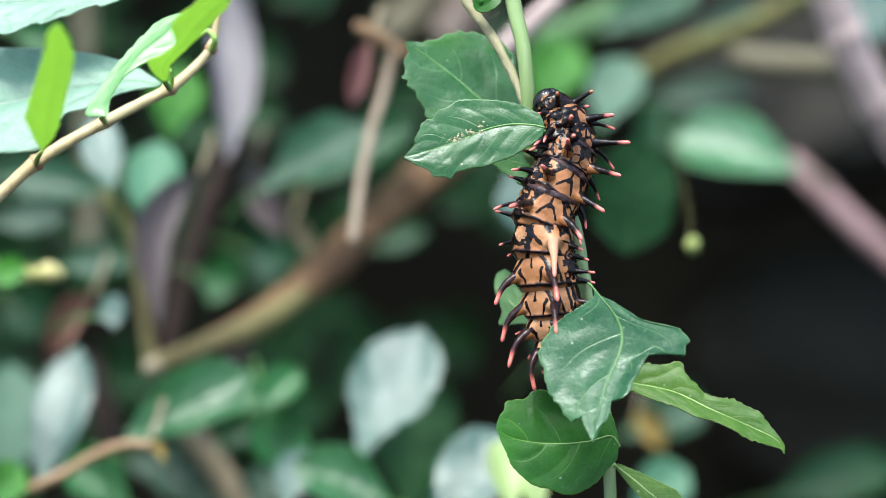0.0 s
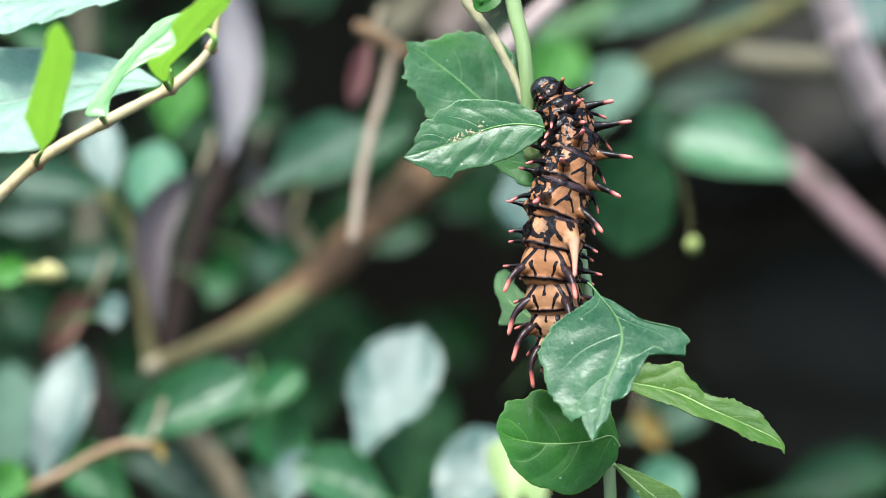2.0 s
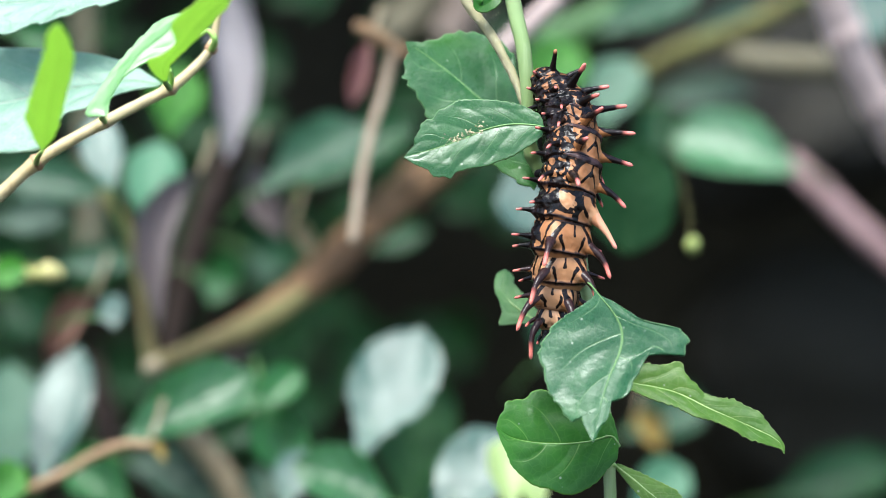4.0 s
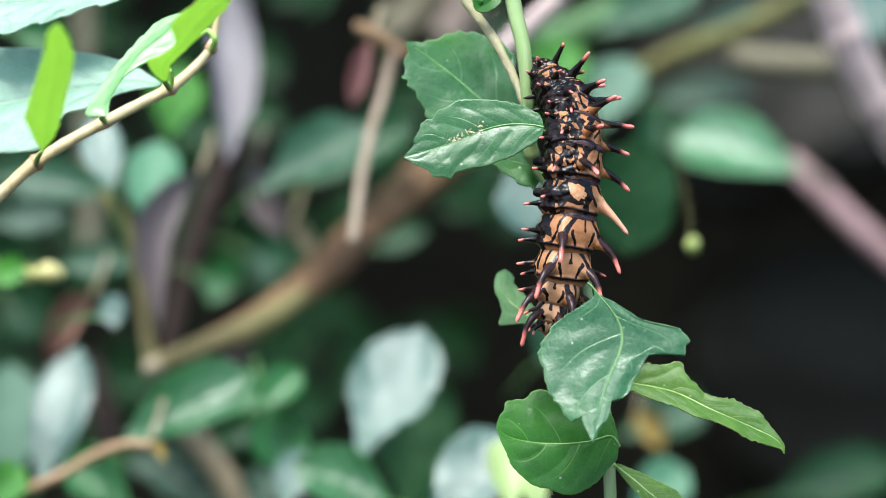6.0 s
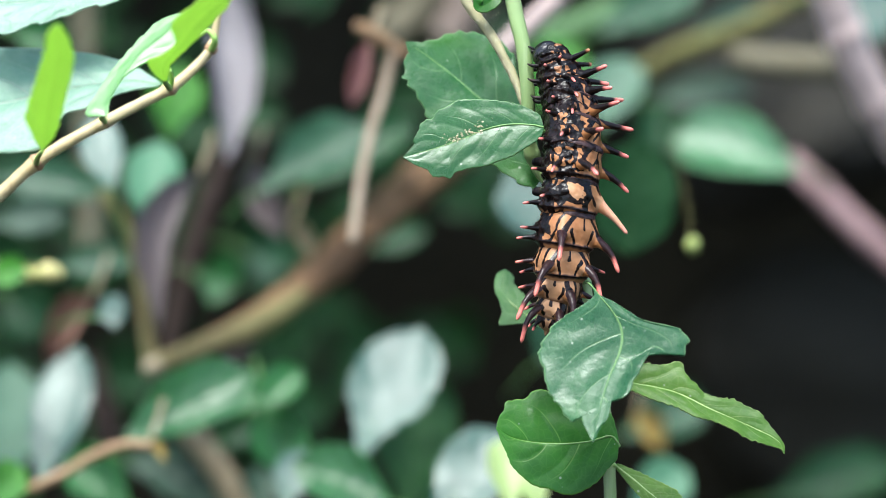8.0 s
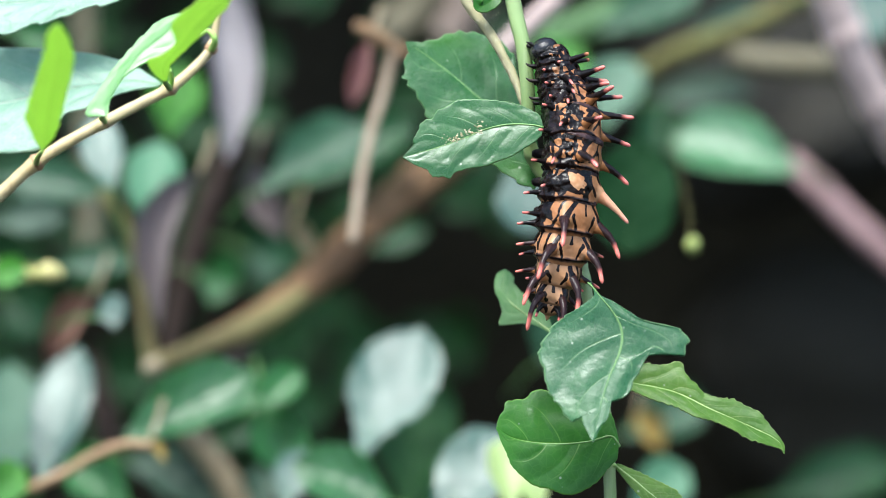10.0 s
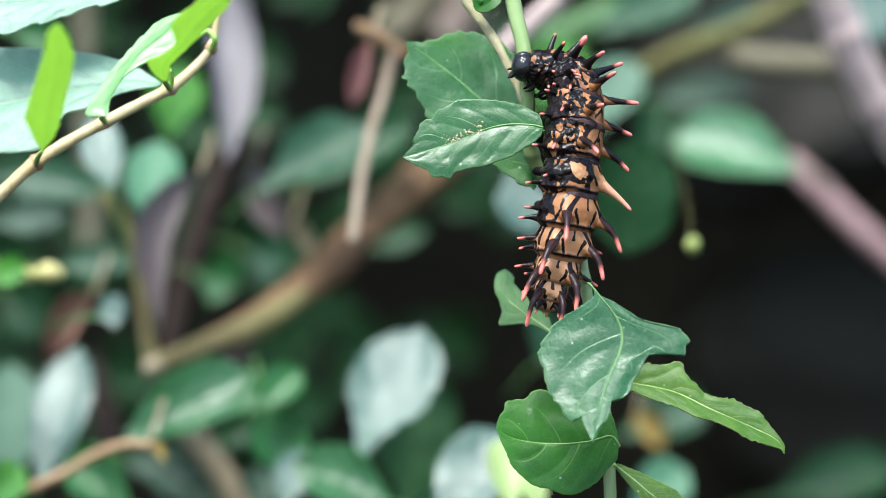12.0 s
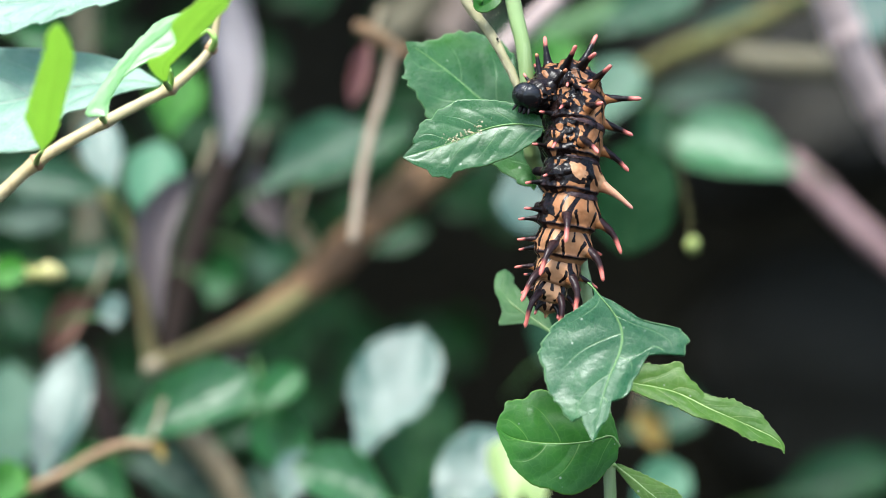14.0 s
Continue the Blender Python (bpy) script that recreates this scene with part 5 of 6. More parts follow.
        patch = soft(np.hypot((A1 + sub * 0.95) / 1.5, (Z1 - 0.02 * L + 0.35 * (A + 2.7)) / 1.1) + 0.9 * fine + 0.5 * wob, 0.72, 0.2)
        rim = soft(np.abs(A1 + 0.25 * sub) + 0.5 * fine, 0.42, 0.2) * (ZZ < 0.42 * L)
        dark = np.maximum(dark, np.maximum(rim, soft(np.hypot((A1 + sub * 0.85) / 2.5, (Z1 - 0.05 * L) / 1.6), 1.05, 0.2) * 0.95))
        cream = np.maximum(cream, patch * np.clip(0.6 + 0.8 * fine + 0.4 * wob, 0.15, 1))
        dark = dark * (1 - 0.85 * patch)
        near = soft(np.hypot(A - sub, ZZ - root), 0.9, 1.0)
        cream = np.maximum(cream, 0.7 * near)
        dark = dark * (1 - near)
    if order >= 8:
        cream = np.maximum(cream, 0.65 * np.clip((order - 7) / 3, 0, 1) * np.ones_like(A))
        for t0, length, back, kind in spines:
            if length > 5:
                cream = np.maximum(cream, 0.5 * soft(np.hypot(A - R * math.radians(t0), ZZ - root + 0.5), 0.9, 0.6))
    x = np.sin(np.radians(TH)) * rad
    y = -np.cos(np.radians(TH)) * rad
    verts = np.stack([x, y, ZZ + slip], -1)
    lid, foot = verts[:1] * (0.03, 0.03, 1) + (0, 0, 0.25), verts[-1:] * (0.03, 0.03, 1) - (0, 0, 0.25)
    verts = np.concatenate([lid, verts, foot]).reshape(-1, 3)
    dark, purple, cream = [np.concatenate([f[:1], f, f[-1:]]) for f in (dark, purple, cream)]
    dark[0], dark[-1] = 1, 1
    me = grid_mesh(name, verts, nz + 2, nt, M_SKIN, True)
    layer = me.color_attributes.new("pattern", "FLOAT_COLOR", "POINT")
    rgba = np.stack([np.clip(dark, 0, 1), np.clip(purple, 0, 1), np.clip(cream, 0, 1), np.ones_like(dark)], -1).reshape(-1, 4)
    layer.data.foreach_set("color", rgba.astype(np.float32).ravel())
    return me, rad


def spine_mesh(length, back, kind, r0, rt, curl=1.0):
    """A fleshy horn that leaves the skin outwards (local y minus) and bends back (local z minus) by the given angle."""
    count, sides = 22, 14
    verts, uv = [], []
    p = np.array([0.0, 0.35, 0.0])
    step_len = (length + 0.35) / (count - 1)
    for i in range(count):
        t = i / (count - 1)
        ang = math.radians(back * (1 + curl * (0.95 * min(1, t * 1.5) - 0.72)))
        d = np.array([0, -math.cos(ang), -math.sin(ang)])
        b = np.array([0, math.sin(ang), -math.cos(ang)])
        r = rt + (r0 - rt) * (0.45 * (1 - t) + 0.55 * (1 - t) ** 3.0) + 0.12 * r0 * math.exp(-t * 9.0)
        if t > 0.92:
            r *= max(0.06, math.sqrt(max(0.0, 1 - ((t - 0.92) / 0.08) ** 2)))
        r *= 1 + (0.0 if kind == "cream" else 0.04) * (math.sin(t * 23) + math.sin(t * 41 + length * 9))
        for j in range(sides):
            a = 2 * math.pi * j / sides
            verts.append(p + (b * math.cos(a) - np.array([1.0, 0, 0]) * math.sin(a)) * r)
            uv.append((t, j / sides))
        p = p + d * step_len
    mat = {"dark": M_SPINE_DARK, "black": M_SPINE_BLACK, "thin": M_SPINE_THIN, "striped": M_SPINE, "cream": M_SPINE_CREAM}[kind]
    me = grid_mesh("spine", verts, count, sides, mat, True, uv)
    return me


def cone(name, points, radii, mat, parent, label=""):
    return tube(name, points, radii, mat, parent, label, 10, 16, 0.08)


caterpillar = thing("caterpillar", ORIGIN, "tan and black caterpillar with red-tipped fleshy spines, climbing the vine", "caterpillar")
RINGS = {}
for order, (key, (R, L, black, fold, spines)) in enumerate(BODY.items()):
    spines = both_sides(spines)
    me, rad = ring_mesh(key, R, L, black, fold, spines, order)
    ring = place("segment", me, caterpillar)
    RINGS[key] = ring
    vary = random.Random(order * 7 + 1)
    for t0, length, back, kind in spines:
        big = length > 3.3 and abs(t0) < 60
        rise = mound(length)
        foot = (rise * 0.6 * math.cos(math.radians(back * 0.7)), -rise * 0.6 * math.sin(math.radians(back * 0.7)))
        length, back, swing = length * vary.uniform(0.88, 1.1) - 0.45 * rise, back + vary.uniform(-7, 7), vary.uniform(-9, 9)
        r0 = {"thin": 0.55, "dark": 0.76, "black": 0.82, "striped": 0.84, "cream": 0.9}[kind] * (1 if big else 0.72) * (0.82 if order > 9 else 1)
        sm = spine_mesh(length * (1.15 if kind in ("dark", "black") else 1.05), back, kind, r0, 0.26 if big else 0.16, 0.45 if kind == "cream" else 1.0)
        horn = place("spine", sm, ring, {"thin": "thin black spine", "dark": "black spine with a red tip", "black": "black spine with a red tip", "striped": "tan and black spine with a coral tip", "cream": "long cream spine"}[kind],
              pose(0, 0, 0, 0, 0, t0) @ pose(0, -(R * 0.985 + foot[0]) * MM, (seat(t0, L) + foot[1]) * MM, 0, 0, swing))
        if kind == "cream":
            HORN = horn
    if key in ("T1", "T2", "T3"):
        for sx in (-1, 1):
            cone("leg", [(sx * 0.8, 0.75 * R, 0), (sx * 1.0, R + 0.35, 0.3), (sx * 0.7, R + 0.9, 0.8)], [0.36, 0.24, 0.08], M_LEG, ring, "short black leg")
    if key in ("A3", "A4", "A5", "A6"):
        for sx in (-1, 1):
            cone("proleg", [(sx * 1.1, 0.7 * R, 0), (sx * 1.4, R + 0.4, 0), (sx * 1.3, R + 1.0, 0)], [0.8, 0.66, 0.5], M_LEG, ring, "stubby dark proleg")


def head_mesh():
    nt, nz = 72, 40
    verts = []
    for i in range(nz):
        f = math.pi * i / (nz - 1)
        for j in range(nt):
            a = 2 * math.pi * j / nt
            x, y, z = math.sin(f) * math.sin(a), -math.sin(f) * math.cos(a), math.cos(f)
            groove = 0.07 * math.exp(-(x / 0.13) ** 2) * max(0.0, 0.45 - y)
            face = 0.1 * math.exp(-((x / 0.3) ** 2 + ((y - 0.55) / 0.4) ** 2)) * max(0.0, z)
            s = 1 - groove - face
            s *= 1 + 0.02 * noise.noise((5 * x, 5 * y, 5 * z))
            verts.append((2.3 * x * s, 2.1 * y * s, 1.72 * z * s - 0.25))
    return grid_mesh("head", verts, nz, nt, M_HEAD, True)


head = place("head", head_mesh(), caterpillar, "shiny black head")
RINGS["head"] = head
for sx in (-1, 1):
    cone("antenna", [(sx * 1.0, 0.9, 1.2), (sx * 1.15, 1.15, 1.7), (sx * 1.2, 1.3, 2.0)], [0.22, 0.16, 0.06], M_LEG, head, "stub antenna")
    cone("jaw", [(sx * 0.3, 1.2, 1.1), (sx * 0.32, 1.5, 1.45), (sx * 0.15, 1.55, 1.7)], [0.35, 0.28, 0.1], M_LEG, head)


# ---- a tiny ant on the side stem ----
ant = thing("ant", (7.0, 0.9, 630.7), "tiny dark brown ant walking down the side stem", "ant")
for label, pts, radii in (("abdomen", [(0, 0, 0.62), (0, 0, 0.38), (0, 0, 0.12)], [0.08, 0.21, 0.06]), ("thorax", [(0, 0, 0.12), (0, 0, -0.08), (0, 0, -0.26)], [0.06, 0.12, 0.06]),
                          ("ant_head", [(0, 0, -0.26), (0, 0, -0.42), (0, 0, -0.56)], [0.07, 0.15, 0.08])):
    tube(label, pts, radii, M_HEAD, ant, "", 10, 12, 0.02)
for sx in (-1, 1):
    for k, dz in enumerate((0.12, -0.06, -0.24)):
        tube("leg", [(sx * 0.08, 0, -0.1 + 0.4 * dz), (sx * 0.3, -0.1, -0.1 + dz), (sx * 0.42, 0.16, -0.12 + 1.7 * dz)], [0.03, 0.025, 0.02], M_HEAD, ant, "", 5, 8, 0.0)
    tube("feeler", [(sx * 0.05, 0, -0.52), (sx * 0.2, -0.05, -0.68), (sx * 0.22, 0, -0.85)], [0.02, 0.018, 0.015], M_HEAD, ant, "", 5, 8, 0.0)


def stance(x, y, z, lean, nod, roll):
    """A ring's place in mm in the caterpillar's space, its lean to the right, its nod to the front and its turn about the body's line."""
    return pose(x * MM, y * MM, z * MM, nod, lean, 0) @ pose(0, 0, 0, 0, 0, roll)


ROWS = {
    "head": [
        (0.0, stance(-1.29, 6.0, 31.02, -36.0, -33.8, 42.0)),
        (0.5, stance(-1.49, 6.0, 31.54, -36.1, -33.9, 44.4)),
        (1.0, stance(-1.69, 6.0, 32.22, -36.0, -33.8, 47.2)),
        (1.5, stance(-1.69, 6.0, 32.52, -34.8, -33.0, 49.7)),
        (2.0, stance(-1.69, 6.0, 32.7, -34.8, -33.0, 52.4)),
        (2.5, stance(-1.61, 6.15, 32.78, -36.1, -35.3, 55.8)),
        (3.0, stance(-1.52, 6.5, 32.88, -39.2, -39.3, 59.6)),
        (3.5, stance(-1.89, 7.22, 33.12, -50.6, -46.5, 64.1)),
        (4.0, stance(-2.8, 8.37, 33.49, -68.7, -53.2, 69.4)),
        (4.5, stance(-3.89, 9.6, 33.95, -82.7, -55.6, 74.6)),
        (5.0, stance(-4.81, 10.59, 34.45, -87.4, -56.2, 78.9)),
        (5.5, stance(-5.19, 11.0, 34.92, -82.3, -56.0, 80.0)),
        (6.0, stance(-3.84, 10.0, 35.44, -57.4, -50.3, 80.0)),
        (6.5, stance(-1.89, 7.5, 37.33, -26.1, -41.7, 80.0)),
        (7.0, stance(-1.44, 6.5, 36.8, -26.6, -32.0, 80.0)),
        (7.5, stance(-1.47, 5.99, 37.16, -30.2, -24.3, 80.0)),
        (8.0, stance(-1.52, 5.62, 37.75, -35.7, -17.3, 80.0)),
        (8.5, stance(-1.58, 5.35, 37.96, -35.3, -9.7, 80.0)),
        (9.0, stance(-1.66, 5.16, 38.1, -33.9, -5.9, 80.0)),
        (9.5, stance(-1.77, 4.99, 38.21, -32.7, -4.3, 80.0)),
        (10.0, stance(-1.92, 4.79, 38.28, -32.4, -2.9, 80.0)),
        (10.5, stance(-2.13, 4.5, 38.3, -33.2, -0.0, 80.0)),
        (11.0, stance(-4.3, 3.5, 36.81, -80.1, 7.4, 70.3)),
        (11.5, stance(-4.66, 3.23, 36.26, -86.0, 3.7, 61.7)),
        (12.0, stance(-4.95, 3.0, 35.68, -88.0, 0.0, 58.0)),
        (12.5, stance(-5.68, 2.5, 33.75, -110.0, 5.0, 55.0)),
        (13.0, stance(-4.48, -1.0, 31.94, -138.0, 40.0, 32.0)),
        (13.5, stance(-4.36, -1.0, 31.38, -139.0, 42.0, 31.0)),
        (14.0, stance(-4.32, -1.0, 31.15, -140.0, 44.0, 30.0)),
    ],
    "T1": [
        (0.0, stance(0.02, 4.5, 29.21, -29.1, -25.1, 42.0)),
        (0.5, stance(-0.18, 4.5, 29.73, -29.2, -25.1, 44.5)),
        (1.0, stance(-0.38, 4.5, 30.41, -29.1, -25.0, 47.6)),
        (1.5, stance(-0.38, 4.5, 30.62, -28.5, -24.7, 50.7)),
        (2.0, stance(-0.38, 4.5, 30.8, -28.5, -24.7, 54.2)),
        (2.5, stance(-0.37, 4.67, 31.09, -28.2, -25.5, 58.2)),
        (3.0, stance(-0.36, 5.0, 31.46, -28.4, -28.5, 62.8)),
        (3.5, stance(-0.61, 5.47, 32.06, -33.5, -36.7, 68.4)),
        (4.0, stance(-1.23, 6.12, 32.88, -43.6, -45.6, 74.9)),
        (4.5, stance(-1.97, 6.78, 33.7, -52.7, -50.7, 81.3)),
        (5.0, stance(-2.59, 7.29, 34.35, -56.6, -52.7, 86.6)),
        (5.5, stance(-2.86, 7.5, 34.61, -54.0, -52.6, 88.0)),
        (6.0, stance(-1.75, 7.0, 34.1, -37.0, -47.3, 88.0)),
        (6.5, stance(-0.91, 5.5, 35.31, -14.7, -33.0, 88.0)),
        (7.0, stance(-0.36, 5.0, 34.65, -13.5, -23.1, 88.0)),
        (7.5, stance(-0.36, 5.0, 35.25, -14.0, -18.3, 88.0)),
        (8.0, stance(-0.36, 5.0, 36.13, -14.2, -14.6, 88.0)),
        (8.5, stance(-0.37, 4.99, 36.25, -13.4, -10.9, 88.0)),
        (9.0, stance(-0.42, 4.93, 36.25, -13.0, -8.2, 87.7)),
        (9.5, stance(-0.5, 4.82, 36.24, -13.1, -6.0, 87.2)),
        (10.0, stance(-0.62, 4.67, 36.23, -13.9, -3.5, 86.6)),
        (10.5, stance(-0.78, 4.5, 36.23, -15.4, -0.0, 86.0)),
        (11.0, stance(-1.82, 4.0, 36.2, -52.9, 11.8, 84.7)),
        (11.5, stance(-2.03, 3.75, 35.89, -59.8, 14.6, 82.7)),
        (12.0, stance(-2.23, 3.5, 35.22, -65.7, 16.9, 80.0)),
        (12.5, stance(-3.2, 3.0, 33.69, -79.7, 17.3, 75.6)),
        (13.0, stance(-2.38, 1.0, 32.02, -90.2, 43.9, 69.6)),
        (13.5, stance(-2.26, 1.0, 31.57, -94.7, 43.7, 64.6)),
        (14.0, stance(-2.22, 1.0, 31.38, -96.7, 43.6, 62.0)),
    ],
    "T2": [
        (0.0, stance(1.04, 4.0, 27.44, -17.3, -6.9, 40.0)),
        (0.5, stance(0.84, 4.0, 27.96, -19.1, -6.8, 42.7)),
        (1.0, stance(0.64, 4.0, 28.64, -20.8, -6.8, 46.0)),
        (1.5, stance(0.64, 4.0, 28.84, -20.8, -6.8, 49.3)),
        (2.0, stance(0.64, 4.0, 29.03, -20.8, -6.8, 53.0)),
        (2.5, stance(0.63, 4.21, 29.38, -20.3, -9.3, 57.2)),
        (3.0, stance(0.58, 4.5, 29.85, -19.5, -14.2, 62.0)),
        (3.5, stance(0.37, 4.64, 30.5, -20.7, -20.4, 67.8)),
        (4.0, stance(-0.02, 4.78, 31.33, -24.9, -26.8, 74.5)),
        (4.5, stance(-0.48, 4.89, 32.17, -29.3, -31.5, 81.1)),
        (5.0, stance(-0.85, 4.97, 32.8, -32.4, -34.1, 86.6)),
        (5.5, stance(-1.0, 5.0, 33.06, -33.1, -34.9, 88.0)),
        (6.0, stance(-0.36, 5.0, 32.42, -27.3, -33.9, 88.0)),
        (6.5, stance(0.18, 4.5, 33.2, -15.4, -16.9, 88.0)),
        (7.0, stance(0.58, 4.5, 32.56, -12.0, -12.3, 88.0)),
        (7.5, stance(0.51, 4.5, 33.1, -11.1, -11.9, 88.0)),
        (8.0, stance(0.38, 4.5, 33.89, -9.7, -11.5, 88.0)),
        (8.5, stance(0.3, 4.5, 33.99, -9.2, -11.3, 87.9)),
        (9.0, stance(0.25, 4.5, 33.99, -9.0, -10.6, 87.6)),
        (9.5, stance(0.2, 4.5, 33.99, -9.2, -9.4, 87.1)),
        (10.0, stance(0.16, 4.5, 33.99, -10.0, -7.7, 86.5)),
        (10.5, stance(0.1, 4.5, 33.99, -11.4, -5.7, 86.0)),
        (11.0, stance(0.02, 4.5, 34.79, -35.7, -0.0, 85.5)),
        (11.5, stance(-0.04, 4.5, 34.75, -45.5, 3.3, 84.9)),
        (12.0, stance(-0.14, 4.5, 34.63, -57.3, 7.0, 84.0)),
        (12.5, stance(-0.87, 4.0, 33.89, -76.5, 12.6, 81.5)),
        (13.0, stance(-0.42, 3.0, 32.81, -95.4, 36.6, 77.5)),
        (13.5, stance(-0.36, 3.0, 32.59, -99.8, 36.7, 73.9)),
        (14.0, stance(-0.34, 3.0, 32.5, -101.5, 36.7, 72.0)),
    ],
    "T3": [
        (0.0, stance(1.6, 4.0, 25.37, 4.5, -11.8, 38.0)),
        (0.5, stance(1.52, 4.0, 25.93, 0.0, -11.8, 40.9)),
        (1.0, stance(1.44, 4.0, 26.64, -5.1, -11.7, 44.4)),
        (1.5, stance(1.44, 4.0, 26.85, -6.2, -11.6, 47.0)),
        (2.0, stance(1.44, 4.0, 27.04, -6.7, -11.5, 49.8)),
        (2.5, stance(1.42, 4.0, 27.42, -6.5, -14.2, 54.0)),
        (3.0, stance(1.36, 4.0, 27.92, -6.8, -17.9, 59.2)),
        (3.5, stance(1.24, 4.0, 28.56, -8.9, -19.7, 65.0)),
        (4.0, stance(1.04, 4.0, 29.35, -13.2, -20.8, 71.7)),
        (4.5, stance(0.81, 4.0, 30.12, -17.8, -21.4, 78.2)),
        (5.0, stance(0.64, 4.0, 30.71, -21.2, -21.5, 83.6)),
        (5.5, stance(0.56, 4.0, 30.95, -22.4, -21.5, 85.0)),
        (6.0, stance(0.96, 4.0, 30.55, -20.6, -23.8, 85.0)),
        (6.5, stance(1.2, 4.0, 30.87, -10.9, -16.6, 85.0)),
        (7.0, stance(1.36, 4.0, 30.39, -5.5, -18.2, 85.0)),
        (7.5, stance(1.34, 4.0, 30.84, -6.6, -17.0, 85.0)),
        (8.0, stance(1.3, 4.0, 31.49, -8.3, -15.8, 85.0)),
        (8.5, stance(1.25, 4.0, 31.58, -9.7, -16.2, 85.0)),
        (9.0, stance(1.19, 4.0, 31.58, -10.3, -16.7, 84.7)),
        (9.5, stance(1.12, 4.0, 31.58, -10.7, -17.3, 84.4)),
        (10.0, stance(1.06, 4.0, 31.58, -11.3, -18.1, 84.1)),
        (10.5, stance(1.04, 4.0, 31.58, -12.9, -19.1, 84.0)),
        (11.0, stance(1.44, 4.0, 33.02, -19.9, -18.5, 84.0)),
        (11.5, stance(1.5, 4.0, 33.46, -26.3, -20.4, 84.0)),
        (12.0, stance(1.52, 4.0, 33.65, -31.6, -21.5, 84.0)),
        (12.5, stance(1.28, 4.0, 33.41, -47.2, -14.6, 83.1)),
        (13.0, stance(1.52, 4.0, 33.1, -59.4, -0.0, 81.0)),
        (13.5, stance(1.52, 4.0, 32.93, -62.1, -0.0, 79.1)),
        (14.0, stance(1.52, 4.0, 32.86, -63.1, -0.0, 78.0)),
    ],
    "A1": [
        (0.0, stance(1.17, 3.0, 22.64, 23.9, -20.6, 30.0)),
        (0.5, stance(1.34, 3.0, 23.21, 19.9, -21.0, 33.2)),
        (1.0, stance(1.57, 3.0, 23.91, 14.4, -21.4, 37.6)),
        (1.5, stance(1.68, 3.0, 24.07, 12.6, -21.4, 40.4)),
        (2.0, stance(1.73, 3.0, 24.23, 10.9, -21.5, 43.2)),
        (2.5, stance(1.69, 3.0, 24.7, 7.1, -22.0, 47.1)),
        (3.0, stance(1.65, 3.0, 25.34, 3.6, -22.8, 51.8)),
        (3.5, stance(1.62, 3.0, 26.08, 1.2, -23.5, 57.8)),
        (4.0, stance(1.6, 3.0, 26.95, -2.1, -24.3, 65.2)),
        (4.5, stance(1.59, 3.0, 27.8, -5.7, -25.0, 72.4)),
        (5.0, stance(1.57, 3.0, 28.43, -8.6, -25.5, 78.1)),
        (5.5, stance(1.57, 3.0, 28.68, -9.9, -25.6, 80.0)),
        (6.0, stance(1.81, 3.0, 28.44, -5.9, -27.0, 80.0)),
        (6.5, stance(1.81, 3.0, 28.44, -1.7, -24.4, 80.0)),
        (7.0, stance(1.65, 3.0, 28.12, -0.1, -25.7, 80.0)),
        (7.5, stance(1.74, 3.0, 28.36, 0.0, -24.3, 80.0)),
        (8.0, stance(1.87, 3.0, 28.79, 0.0, -22.8, 80.0)),
        (8.5, stance(1.88, 3.0, 29.06, -0.6, -23.5, 79.9)),
        (9.0, stance(1.82, 3.0, 29.26, -1.8, -24.6, 79.2)),
        (9.5, stance(1.74, 3.0, 29.44, -3.3, -26.1, 78.1)),
        (10.0, stance(1.68, 3.0, 29.65, -5.0, -27.8, 77.0)),
        (10.5, stance(1.65, 3.0, 29.95, -6.7, -30.0, 76.0)),
        (11.0, stance(2.12, 3.0, 30.83, -1.2, -26.0, 75.3)),
        (11.5, stance(2.24, 3.0, 31.41, -2.2, -26.5, 74.7)),
        (12.0, stance(2.28, 3.0, 31.7, -3.4, -27.3, 74.0)),
        (12.5, stance(2.28, 3.0, 31.7, -7.3, -28.5, 72.9)),
        (13.0, stance(2.44, 3.0, 31.62, -5.7, -30.8, 71.6)),
        (13.5, stance(2.44, 3.0, 31.57, -6.4, -31.9, 70.6)),
        (14.0, stance(2.44, 3.0, 31.54, -6.8, -32.5, 70.0)),
    ],
    "A2": [
        (0.0, stance(-0.22, 1.5, 18.96, 30.8, -17.3, 18.0)),
        (0.5, stance(0.18, 1.5, 19.56, 28.2, -17.9, 20.3)),
        (1.0, stance(0.73, 1.5, 20.31, 24.5, -18.2, 24.0)),
        (1.5, stance(0.93, 1.5, 20.51, 23.5, -17.9, 26.9)),
        (2.0, stance(1.12, 1.5, 20.7, 22.3, -17.7, 30.0)),
        (2.5, stance(1.48, 1.5, 21.24, 16.9, -18.2, 33.7)),
        (3.0, stance(1.76, 1.5, 21.97, 11.4, -19.1, 38.0)),
        (3.5, stance(1.84, 1.5, 22.83, 8.5, -19.7, 44.2)),
        (4.0, stance(1.9, 1.5, 23.87, 5.7, -20.2, 52.0)),
        (4.5, stance(1.95, 1.5, 24.88, 3.1, -20.6, 59.7)),
        (5.0, stance(1.98, 1.5, 25.63, 1.1, -20.9, 65.6)),
        (5.5, stance(2.0, 1.5, 25.93, -0.2, -21.0, 68.0)),
        (6.0, stance(1.98, 1.5, 25.75, 2.3, -21.3, 68.0)),
        (6.5, stance(1.94, 1.5, 25.41, 3.0, -20.4, 68.0)),
        (7.0, stance(1.92, 1.5, 25.22, 1.9, -20.8, 68.0)),
        (7.5, stance(1.92, 1.5, 25.34, 2.7, -20.5, 68.0)),
        (8.0, stance(1.92, 1.5, 25.59, 3.9, -20.0, 68.0)),
